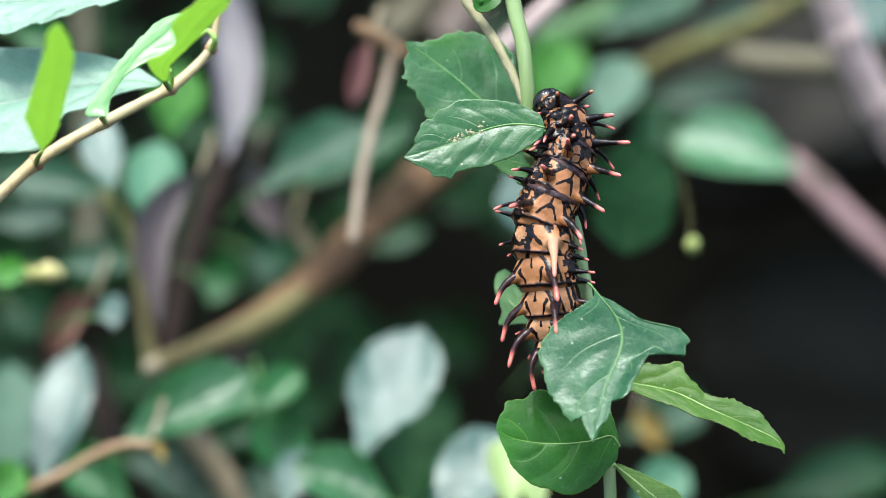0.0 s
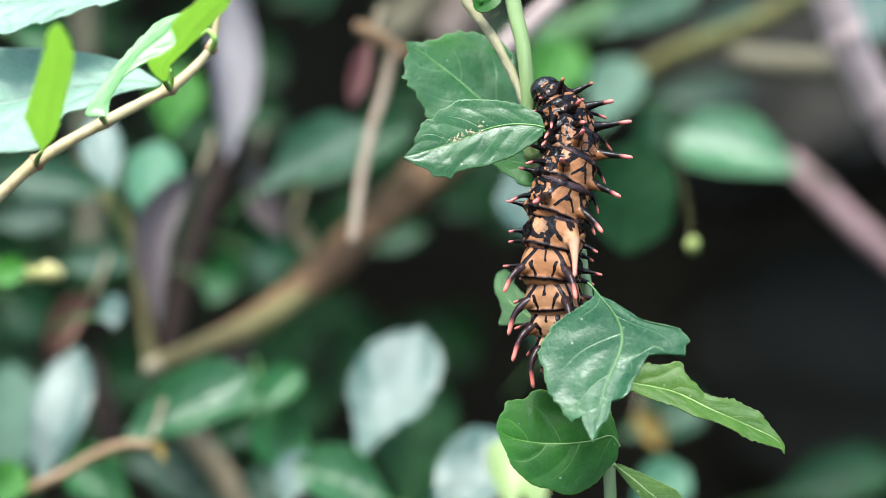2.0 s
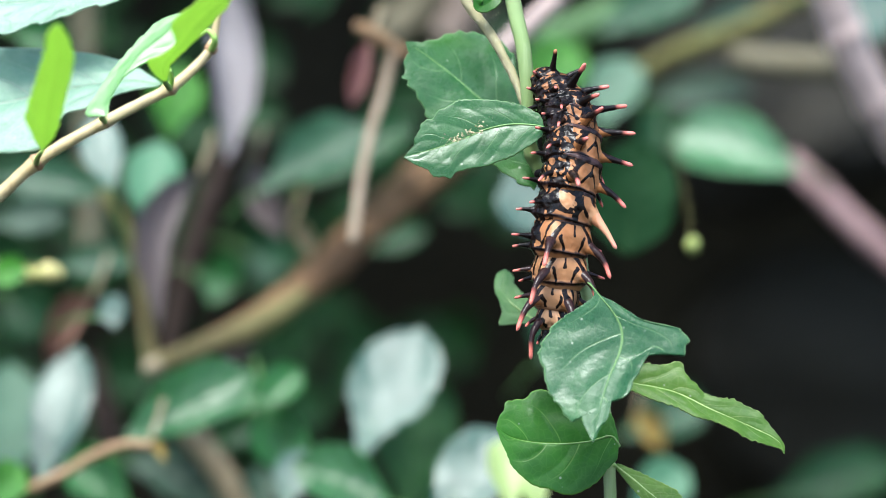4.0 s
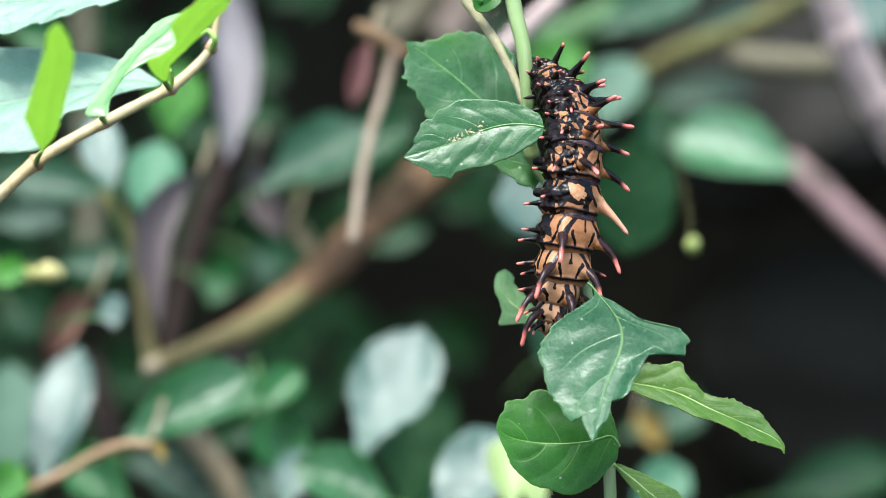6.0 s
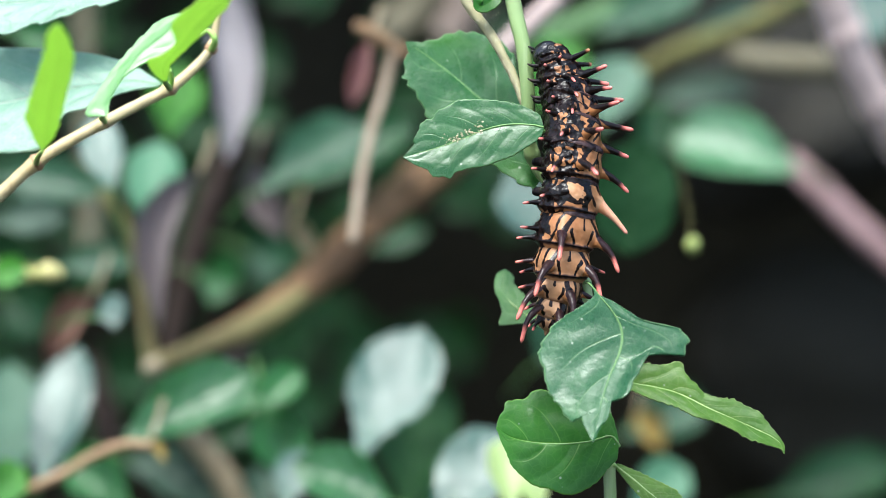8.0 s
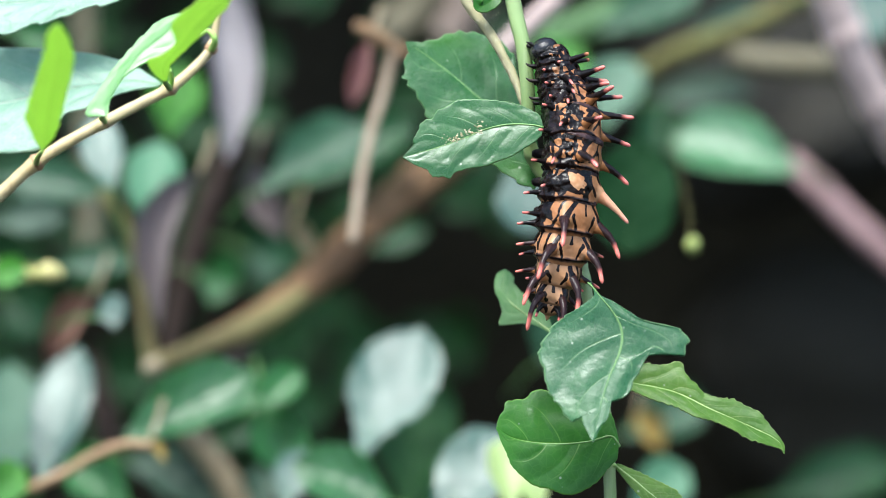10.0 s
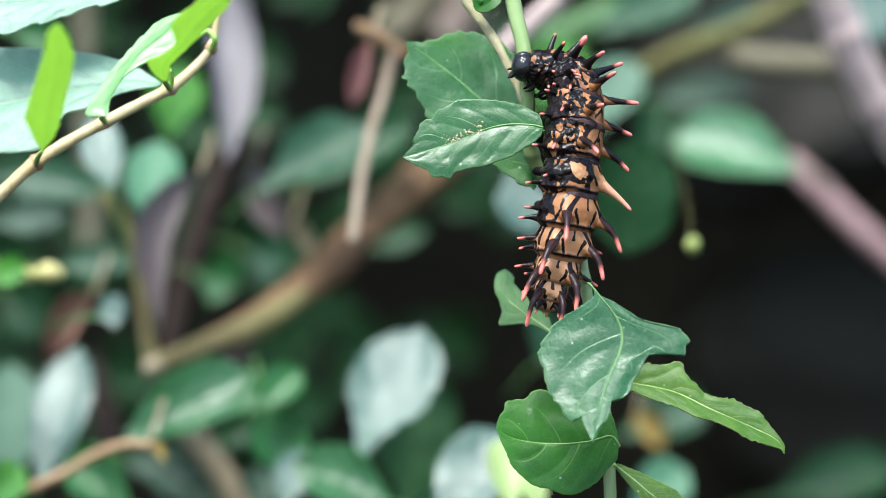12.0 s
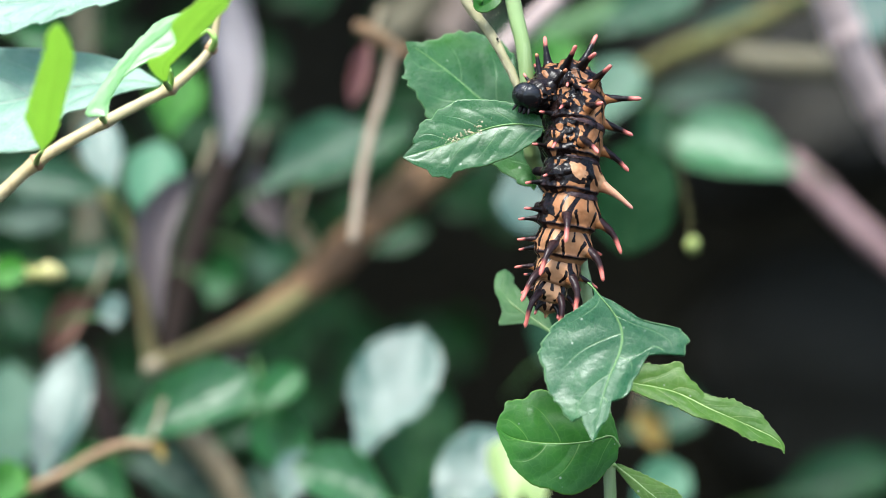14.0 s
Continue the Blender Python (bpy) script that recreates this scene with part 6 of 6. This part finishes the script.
        (8.5, stance(1.92, 1.5, 25.86, 3.9, -19.9, 67.9)),
        (9.0, stance(1.93, 1.5, 26.18, 3.5, -20.1, 67.6)),
        (9.5, stance(1.95, 1.5, 26.54, 2.8, -20.4, 67.0)),
        (10.0, stance(1.97, 1.5, 26.93, 2.2, -20.8, 66.5)),
        (10.5, stance(2.0, 1.5, 27.36, 1.9, -21.0, 66.0)),
        (11.0, stance(2.08, 1.5, 27.92, 5.7, -20.2, 65.7)),
        (11.5, stance(2.21, 1.5, 28.49, 6.1, -20.4, 65.3)),
        (12.0, stance(2.31, 1.5, 28.87, 6.1, -20.8, 65.0)),
        (12.5, stance(2.34, 1.5, 28.93, 6.1, -20.9, 64.5)),
        (13.0, stance(2.37, 1.5, 28.98, 7.6, -21.1, 63.8)),
        (13.5, stance(2.38, 1.5, 29.01, 7.6, -21.4, 63.3)),
        (14.0, stance(2.39, 1.5, 29.03, 7.6, -21.5, 63.0)),
    ],
    "A3": [
        (0.0, stance(-1.68, 0.5, 15.14, 22.6, -10.9, 2.0)),
        (0.5, stance(-1.08, 0.5, 15.86, 22.3, -10.7, 4.3)),
        (1.0, stance(-0.33, 0.5, 16.57, 21.5, -10.4, 8.0)),
        (1.5, stance(-0.13, 0.5, 16.57, 20.6, -10.1, 10.7)),
        (2.0, stance(0.06, 0.5, 16.57, 19.7, -9.8, 14.0)),
        (2.5, stance(0.67, 0.5, 17.16, 19.1, -10.3, 20.0)),
        (3.0, stance(1.25, 0.5, 18.15, 18.2, -11.1, 27.0)),
        (3.5, stance(1.49, 0.5, 19.08, 15.4, -11.1, 34.1)),
        (4.0, stance(1.71, 0.5, 20.15, 12.4, -10.9, 42.1)),
        (4.5, stance(1.88, 0.5, 21.15, 9.6, -10.6, 49.4)),
        (5.0, stance(2.0, 0.5, 21.89, 7.3, -10.3, 54.9)),
        (5.5, stance(2.04, 0.5, 22.19, 6.0, -10.2, 57.0)),
        (6.0, stance(2.0, 0.5, 22.02, 6.1, -10.3, 57.0)),
        (6.5, stance(1.92, 0.5, 21.72, 6.4, -10.5, 57.0)),
        (7.0, stance(1.88, 0.5, 21.55, 6.6, -10.6, 57.0)),
        (7.5, stance(1.88, 0.5, 21.67, 6.6, -10.6, 57.0)),
        (8.0, stance(1.88, 0.5, 21.93, 6.6, -10.6, 57.0)),
        (8.5, stance(1.88, 0.5, 22.18, 6.6, -10.6, 57.0)),
        (9.0, stance(1.88, 0.5, 22.44, 6.7, -10.6, 57.0)),
        (9.5, stance(1.88, 0.5, 22.74, 6.8, -10.6, 57.0)),
        (10.0, stance(1.88, 0.5, 23.07, 7.0, -10.6, 57.0)),
        (10.5, stance(1.88, 0.5, 23.45, 7.2, -10.6, 57.0)),
        (11.0, stance(1.92, 0.5, 24.05, 7.5, -10.4, 57.0)),
        (11.5, stance(2.0, 0.5, 24.71, 7.8, -10.2, 57.0)),
        (12.0, stance(2.04, 0.5, 25.11, 8.1, -10.1, 57.0)),
        (12.5, stance(2.04, 0.5, 25.15, 8.3, -10.0, 57.0)),
        (13.0, stance(2.04, 0.5, 25.17, 8.4, -9.9, 57.0)),
        (13.5, stance(2.04, 0.5, 25.19, 8.5, -9.9, 57.0)),
        (14.0, stance(2.04, 0.5, 25.19, 8.5, -9.9, 57.0)),
    ],
    "A4": [
        (0.0, stance(-1.93, 0.0, 11.34, 6.4, -5.8, -23.0)),
        (0.5, stance(-1.5, 0.0, 11.82, 10.3, -5.5, -17.5)),
        (1.0, stance(-0.9, 0.0, 12.29, 14.4, -5.2, -10.0)),
        (1.5, stance(-0.61, 0.0, 12.21, 14.4, -5.3, -7.1)),
        (2.0, stance(-0.35, 0.0, 12.13, 14.0, -5.3, -4.0)),
        (2.5, stance(0.05, 0.0, 13.08, 16.7, -5.7, 5.8)),
        (3.0, stance(0.44, 0.0, 14.43, 19.3, -6.0, 17.0)),
        (3.5, stance(0.77, 0.0, 15.28, 17.4, -5.8, 24.6)),
        (4.0, stance(1.11, 0.0, 16.13, 14.6, -5.4, 32.1)),
        (4.5, stance(1.41, 0.0, 16.87, 11.8, -5.1, 38.7)),
        (5.0, stance(1.63, 0.0, 17.39, 9.6, -4.9, 43.3)),
        (5.5, stance(1.71, 0.0, 17.59, 8.5, -4.8, 45.0)),
        (6.0, stance(1.67, 0.0, 17.49, 8.6, -4.8, 45.0)),
        (6.5, stance(1.59, 0.0, 17.3, 9.0, -4.9, 45.0)),
        (7.0, stance(1.55, 0.0, 17.19, 9.1, -5.0, 45.0)),
        (7.5, stance(1.55, 0.0, 17.31, 9.1, -5.0, 45.0)),
        (8.0, stance(1.55, 0.0, 17.56, 9.1, -5.0, 45.0)),
        (8.5, stance(1.55, -0.0, 17.83, 9.2, -5.0, 45.1)),
        (9.0, stance(1.55, 0.0, 18.16, 9.2, -5.2, 45.4)),
        (9.5, stance(1.55, 0.0, 18.53, 9.2, -5.4, 45.9)),
        (10.0, stance(1.55, 0.0, 18.93, 9.2, -5.5, 46.5)),
        (10.5, stance(1.55, 0.0, 19.33, 9.0, -5.5, 47.0)),
        (11.0, stance(1.59, 0.0, 19.78, 8.8, -5.3, 47.4)),
        (11.5, stance(1.66, 0.0, 20.2, 8.6, -5.0, 47.8)),
        (12.0, stance(1.71, 0.0, 20.44, 8.5, -4.8, 48.0)),
        (12.5, stance(1.71, 0.0, 20.44, 8.5, -4.8, 48.0)),
        (13.0, stance(1.71, 0.0, 20.44, 8.4, -4.7, 48.0)),
        (13.5, stance(1.71, 0.0, 20.44, 8.4, -4.7, 48.0)),
        (14.0, stance(1.71, 0.0, 20.44, 8.4, -4.7, 48.0)),
    ],
    "A5": [
        (0.0, stance(-1.46, -0.3, 7.31, -3.0, -2.1, -34.0)),
        (0.5, stance(-1.41, -0.3, 7.56, -0.3, -2.0, -25.0)),
        (1.0, stance(-1.3, -0.3, 7.87, 3.0, -1.9, -16.0)),
        (1.5, stance(-1.1, -0.3, 7.94, 4.2, -2.0, -16.0)),
        (2.0, stance(-0.83, -0.3, 8.02, 5.1, -2.1, -16.0)),
        (2.5, stance(-0.6, -0.3, 9.26, 7.0, -2.2, -3.6)),
        (3.0, stance(-0.36, -0.3, 10.71, 8.7, -2.2, 12.0)),
        (3.5, stance(0.02, -0.3, 11.29, 9.1, -2.1, 17.9)),
        (4.0, stance(0.49, -0.3, 11.8, 9.2, -2.0, 23.1)),
        (4.5, stance(0.96, -0.3, 12.22, 9.1, -1.9, 27.3)),
        (5.0, stance(1.32, -0.3, 12.5, 8.9, -1.8, 30.3)),
        (5.5, stance(1.46, -0.3, 12.61, 8.9, -1.8, 32.0)),
        (6.0, stance(1.4, -0.3, 12.57, 9.0, -1.8, 32.5)),
        (6.5, stance(1.29, -0.3, 12.49, 9.4, -1.9, 32.9)),
        (7.0, stance(1.23, -0.3, 12.45, 9.6, -1.9, 33.0)),
        (7.5, stance(1.23, -0.3, 12.56, 9.6, -1.9, 33.0)),
        (8.0, stance(1.23, -0.3, 12.81, 9.6, -1.9, 33.0)),
        (8.5, stance(1.23, -0.3, 13.14, 9.6, -1.9, 33.1)),
        (9.0, stance(1.24, -0.3, 13.65, 9.7, -2.0, 33.9)),
        (9.5, stance(1.26, -0.3, 14.25, 9.8, -2.1, 35.0)),
        (10.0, stance(1.28, -0.3, 14.81, 9.8, -2.1, 36.1)),
        (10.5, stance(1.3, -0.3, 15.21, 9.7, -2.1, 37.0)),
        (11.0, stance(1.36, -0.3, 15.41, 9.5, -2.0, 37.5)),
        (11.5, stance(1.42, -0.3, 15.54, 9.6, -2.0, 37.8)),
        (12.0, stance(1.46, -0.3, 15.61, 9.6, -1.9, 38.0)),
        (12.5, stance(1.46, -0.3, 15.59, 9.6, -1.9, 38.0)),
        (13.0, stance(1.46, -0.3, 15.53, 9.6, -1.9, 38.0)),
        (13.5, stance(1.46, -0.3, 15.48, 9.5, -1.9, 38.0)),
        (14.0, stance(1.46, -0.3, 15.45, 9.5, -1.9, 38.0)),
    ],
    "A6": [
        (0.0, stance(-0.91, -0.3, 3.05, -4.0, -0.0, -35.0)),
        (0.5, stance(-0.85, -0.3, 3.2, -4.3, -0.0, -27.5)),
        (1.0, stance(-0.75, -0.3, 3.44, -4.4, -0.0, -20.0)),
        (1.5, stance(-0.64, -0.3, 3.57, -3.3, -0.0, -20.0)),
        (2.0, stance(-0.51, -0.3, 3.76, -1.7, -0.0, -20.0)),
        (2.5, stance(-0.37, -0.3, 5.12, -0.3, -0.0, -8.4)),
        (3.0, stance(-0.2, -0.3, 6.6, 1.2, -0.0, 5.0)),
        (3.5, stance(0.04, -0.3, 7.1, 2.9, -0.0, 8.2)),
        (4.0, stance(0.33, -0.3, 7.53, 4.8, -0.0, 11.0)),
        (4.5, stance(0.61, -0.3, 7.87, 6.5, -0.0, 13.1)),
        (5.0, stance(0.82, -0.3, 8.1, 7.7, -0.0, 14.5)),
        (5.5, stance(0.91, -0.3, 8.18, 8.2, -0.0, 15.0)),
        (6.0, stance(0.85, -0.3, 8.18, 7.9, -0.0, 15.0)),
        (6.5, stance(0.73, -0.3, 8.18, 7.2, -0.0, 15.0)),
        (7.0, stance(0.67, -0.3, 8.18, 6.8, -0.0, 15.0)),
        (7.5, stance(0.67, -0.3, 8.29, 6.9, -0.0, 15.0)),
        (8.0, stance(0.67, -0.3, 8.54, 6.8, -0.0, 15.0)),
        (8.5, stance(0.67, -0.3, 8.9, 6.9, -0.0, 15.2)),
        (9.0, stance(0.69, -0.3, 9.51, 7.2, -0.0, 16.0)),
        (9.5, stance(0.71, -0.3, 10.23, 7.7, -0.0, 17.4)),
        (10.0, stance(0.73, -0.3, 10.87, 8.2, -0.0, 18.8)),
        (10.5, stance(0.75, -0.3, 11.26, 8.6, -0.0, 20.0)),
        (11.0, stance(0.78, -0.3, 11.39, 9.1, -0.0, 20.9)),
        (11.5, stance(0.81, -0.3, 11.46, 9.7, -0.0, 21.6)),
        (12.0, stance(0.83, -0.3, 11.5, 10.0, -0.0, 22.0)),
        (12.5, stance(0.83, -0.3, 11.48, 10.0, -0.0, 22.0)),
        (13.0, stance(0.83, -0.3, 11.42, 10.0, -0.0, 22.0)),
        (13.5, stance(0.83, -0.3, 11.37, 10.0, -0.0, 22.0)),
        (14.0, stance(0.83, -0.3, 11.34, 10.0, -0.0, 22.0)),
    ],
    "A7": [
        (0.0, stance(-0.91, -0.3, -0.59, -0.7, -0.0, -25.0)),
        (0.5, stance(-0.8, -0.3, -0.5, -0.6, -0.0, -21.5)),
        (1.0, stance(-0.67, -0.3, -0.35, 0.0, -0.0, -18.0)),
        (1.5, stance(-0.63, -0.3, -0.23, 1.0, -0.0, -18.0)),
        (2.0, stance(-0.59, -0.3, -0.03, 2.1, -0.0, -18.0)),
        (2.5, stance(-0.56, -0.3, 1.37, 3.0, -0.0, -13.0)),
        (3.0, stance(-0.51, -0.3, 2.89, 4.1, -0.0, -8.0)),
        (3.5, stance(-0.39, -0.3, 3.35, 5.7, -0.0, -8.4)),
        (4.0, stance(-0.19, -0.3, 3.73, 7.8, -0.0, -9.4)),
        (4.5, stance(0.03, -0.3, 4.03, 9.7, -0.0, -10.6)),
        (5.0, stance(0.2, -0.3, 4.25, 11.3, -0.0, -11.6)),
        (5.5, stance(0.28, -0.3, 4.39, 12.1, -0.0, -12.0)),
        (6.0, stance(0.28, -0.3, 4.45, 11.8, -0.0, -12.0)),
        (6.5, stance(0.28, -0.3, 4.49, 11.0, -0.0, -12.0)),
        (7.0, stance(0.28, -0.3, 4.55, 10.6, -0.0, -12.0)),
        (7.5, stance(0.28, -0.3, 4.69, 10.7, -0.0, -12.0)),
        (8.0, stance(0.28, -0.3, 4.91, 10.6, -0.0, -12.0)),
        (8.5, stance(0.27, -0.3, 5.25, 10.6, -0.0, -11.4)),
        (9.0, stance(0.25, -0.3, 5.83, 10.7, -0.0, -8.7)),
        (9.5, stance(0.2, -0.3, 6.49, 10.8, -0.0, -4.8)),
        (10.0, stance(0.16, -0.3, 7.07, 11.0, -0.0, -1.5)),
        (10.5, stance(0.12, -0.3, 7.39, 11.3, -0.0, 0.0)),
        (11.0, stance(0.09, -0.3, 7.48, 11.9, -0.0, 0.0)),
        (11.5, stance(0.06, -0.3, 7.53, 12.5, -0.0, 0.0)),
        (12.0, stance(0.04, -0.3, 7.55, 13.1, -0.0, 0.0)),
        (12.5, stance(0.04, -0.3, 7.53, 13.3, -0.0, 0.0)),
        (13.0, stance(0.04, -0.3, 7.47, 13.5, -0.0, 0.0)),
        (13.5, stance(0.04, -0.3, 7.42, 13.7, -0.0, 0.0)),
        (14.0, stance(0.04, -0.3, 7.39, 13.7, -0.0, 0.0)),
    ],
    "A8": [
        (0.0, stance(-0.83, -0.3, -3.04, -9.3, -0.0, -20.0)),
        (0.5, stance(-0.79, -0.3, -3.01, -7.8, -0.0, -18.0)),
        (1.0, stance(-0.75, -0.3, -2.96, -5.9, -0.0, -16.0)),
        (1.5, stance(-0.75, -0.3, -2.9, -5.3, -0.0, -16.0)),
        (2.0, stance(-0.75, -0.3, -2.8, -4.8, -0.0, -16.0)),
        (2.5, stance(-0.72, -0.3, -1.51, -5.1, -0.0, -13.0)),
        (3.0, stance(-0.67, -0.3, -0.03, -5.3, -0.0, -10.0)),
        (3.5, stance(-0.63, -0.3, 0.43, -2.7, -0.0, -10.2)),
        (4.0, stance(-0.59, -0.3, 0.81, 2.4, -0.0, -10.7)),
        (4.5, stance(-0.55, -0.3, 1.11, 8.3, -0.0, -11.3)),
        (5.0, stance(-0.52, -0.3, 1.35, 13.2, -0.0, -11.8)),
        (5.5, stance(-0.51, -0.3, 1.55, 15.3, -0.0, -12.0)),
        (6.0, stance(-0.51, -0.3, 1.67, 15.5, -0.0, -12.0)),
        (6.5, stance(-0.51, -0.3, 1.75, 15.7, -0.0, -12.0)),
        (7.0, stance(-0.51, -0.3, 1.86, 15.8, -0.0, -12.0)),
        (7.5, stance(-0.51, -0.3, 2.02, 15.9, -0.0, -12.0)),
        (8.0, stance(-0.51, -0.3, 2.23, 15.8, -0.0, -12.0)),
        (8.5, stance(-0.52, -0.3, 2.56, 15.7, -0.0, -11.4)),
        (9.0, stance(-0.53, -0.3, 3.09, 15.2, -0.0, -8.7)),
        (9.5, stance(-0.54, -0.3, 3.7, 14.5, -0.0, -4.8)),
        (10.0, stance(-0.57, -0.3, 4.24, 13.7, -0.0, -1.5)),
        (10.5, stance(-0.59, -0.3, 4.55, 13.1, -0.0, 0.0)),
        (11.0, stance(-0.64, -0.3, 4.63, 13.1, -0.0, 0.0)),
        (11.5, stance(-0.7, -0.3, 4.68, 13.5, -0.0, 0.0)),
        (12.0, stance(-0.75, -0.3, 4.71, 14.0, -0.0, 0.0)),
        (12.5, stance(-0.78, -0.3, 4.68, 14.4, -0.0, 0.0)),
        (13.0, stance(-0.8, -0.3, 4.63, 14.6, -0.0, 0.0)),
        (13.5, stance(-0.82, -0.3, 4.58, 14.8, -0.0, 0.0)),
        (14.0, stance(-0.83, -0.3, 4.55, 14.9, -0.0, 0.0)),
    ],
    "A9": [
        (0.0, stance(-0.2, -0.3, -4.93, -18.4, -0.0, -20.0)),
        (0.5, stance(-0.2, -0.3, -4.93, -17.1, -0.0, -18.0)),
        (1.0, stance(-0.2, -0.3, -4.93, -15.6, -0.0, -16.0)),
        (1.5, stance(-0.2, -0.3, -4.89, -15.5, -0.0, -16.0)),
        (2.0, stance(-0.2, -0.3, -4.78, -15.6, -0.0, -16.0)),
        (2.5, stance(-0.12, -0.3, -3.61, -16.0, -0.0, -13.0)),
        (3.0, stance(-0.04, -0.3, -2.25, -15.9, -0.0, -10.0)),
        (3.5, stance(-0.15, -0.3, -1.75, -12.6, -0.0, -10.2)),
        (4.0, stance(-0.4, -0.3, -1.33, -5.1, -0.0, -10.7)),
        (4.5, stance(-0.7, -0.3, -0.99, 4.2, -0.0, -11.3)),
        (5.0, stance(-0.96, -0.3, -0.72, 11.9, -0.0, -11.8)),
        (5.5, stance(-1.07, -0.3, -0.51, 15.1, -0.0, -12.0)),
        (6.0, stance(-1.07, -0.3, -0.39, 15.1, -0.0, -12.0)),
        (6.5, stance(-1.07, -0.3, -0.3, 15.1, -0.0, -12.0)),
        (7.0, stance(-1.07, -0.3, -0.19, 15.1, -0.0, -12.0)),
        (7.5, stance(-1.07, -0.3, -0.04, 15.1, -0.0, -12.0)),
        (8.0, stance(-1.07, -0.3, 0.17, 15.1, -0.0, -12.0)),
        (8.5, stance(-1.06, -0.3, 0.51, 15.0, -0.0, -11.4)),
        (9.0, stance(-1.04, -0.3, 1.08, 14.5, -0.0, -8.7)),
        (9.5, stance(-1.02, -0.3, 1.75, 13.6, -0.0, -4.8)),
        (10.0, stance(-1.0, -0.3, 2.32, 12.6, -0.0, -1.5)),
        (10.5, stance(-0.99, -0.3, 2.65, 11.8, -0.0, 0.0)),
        (11.0, stance(-1.02, -0.3, 2.74, 11.4, -0.0, 0.0)),
        (11.5, stance(-1.08, -0.3, 2.79, 11.5, -0.0, 0.0)),
        (12.0, stance(-1.15, -0.3, 2.81, 11.8, -0.0, 0.0)),
        (12.5, stance(-1.17, -0.3, 2.78, 11.8, -0.0, 0.0)),
        (13.0, stance(-1.2, -0.3, 2.73, 11.8, -0.0, 0.0)),
        (13.5, stance(-1.22, -0.3, 2.68, 11.8, -0.0, 0.0)),
        (14.0, stance(-1.22, -0.3, 2.65, 11.8, -0.0, 0.0)),
    ],
}


def motions():
    for key, ring in RINGS.items():
        walk(ring, ROWS[key])
    root = HORN.matrix_basis.copy()
    walk(HORN, [(t, root @ pose(0, 0, 0, back)) for t, back in ((0.0, 34), (2.0, 34), (3.0, 18), (5.5, 5), (8.0, 4), (10.5, 1), (14.0, -5))])
    walk(upper_leaf, [(t, pose(x * MM, 0, 0)) for t, x in ((0.0, 0), (6.0, -0.05), (10.5, -0.15), (14.0, -0.18))])
    walk(ant, [(t, pose(x * MM, y * MM, z * MM, 0, -27, turn)) for t, (x, y, z), turn in (
        (0.0, (3.4, 4.6, 638.1), 150), (11.5, (3.4, 4.6, 638.1), 150), (12.8, (6.0, 3.4, 633.4), 130), (13.3, (6.7, 1.6, 631.7), 70),
        (13.5, (7.1, 1.4, 630.7), 60), (13.7, (7.5, 1.3, 630.1), 60), (14.0, (7.8, 1.2, 629.4), 65))])


motions()
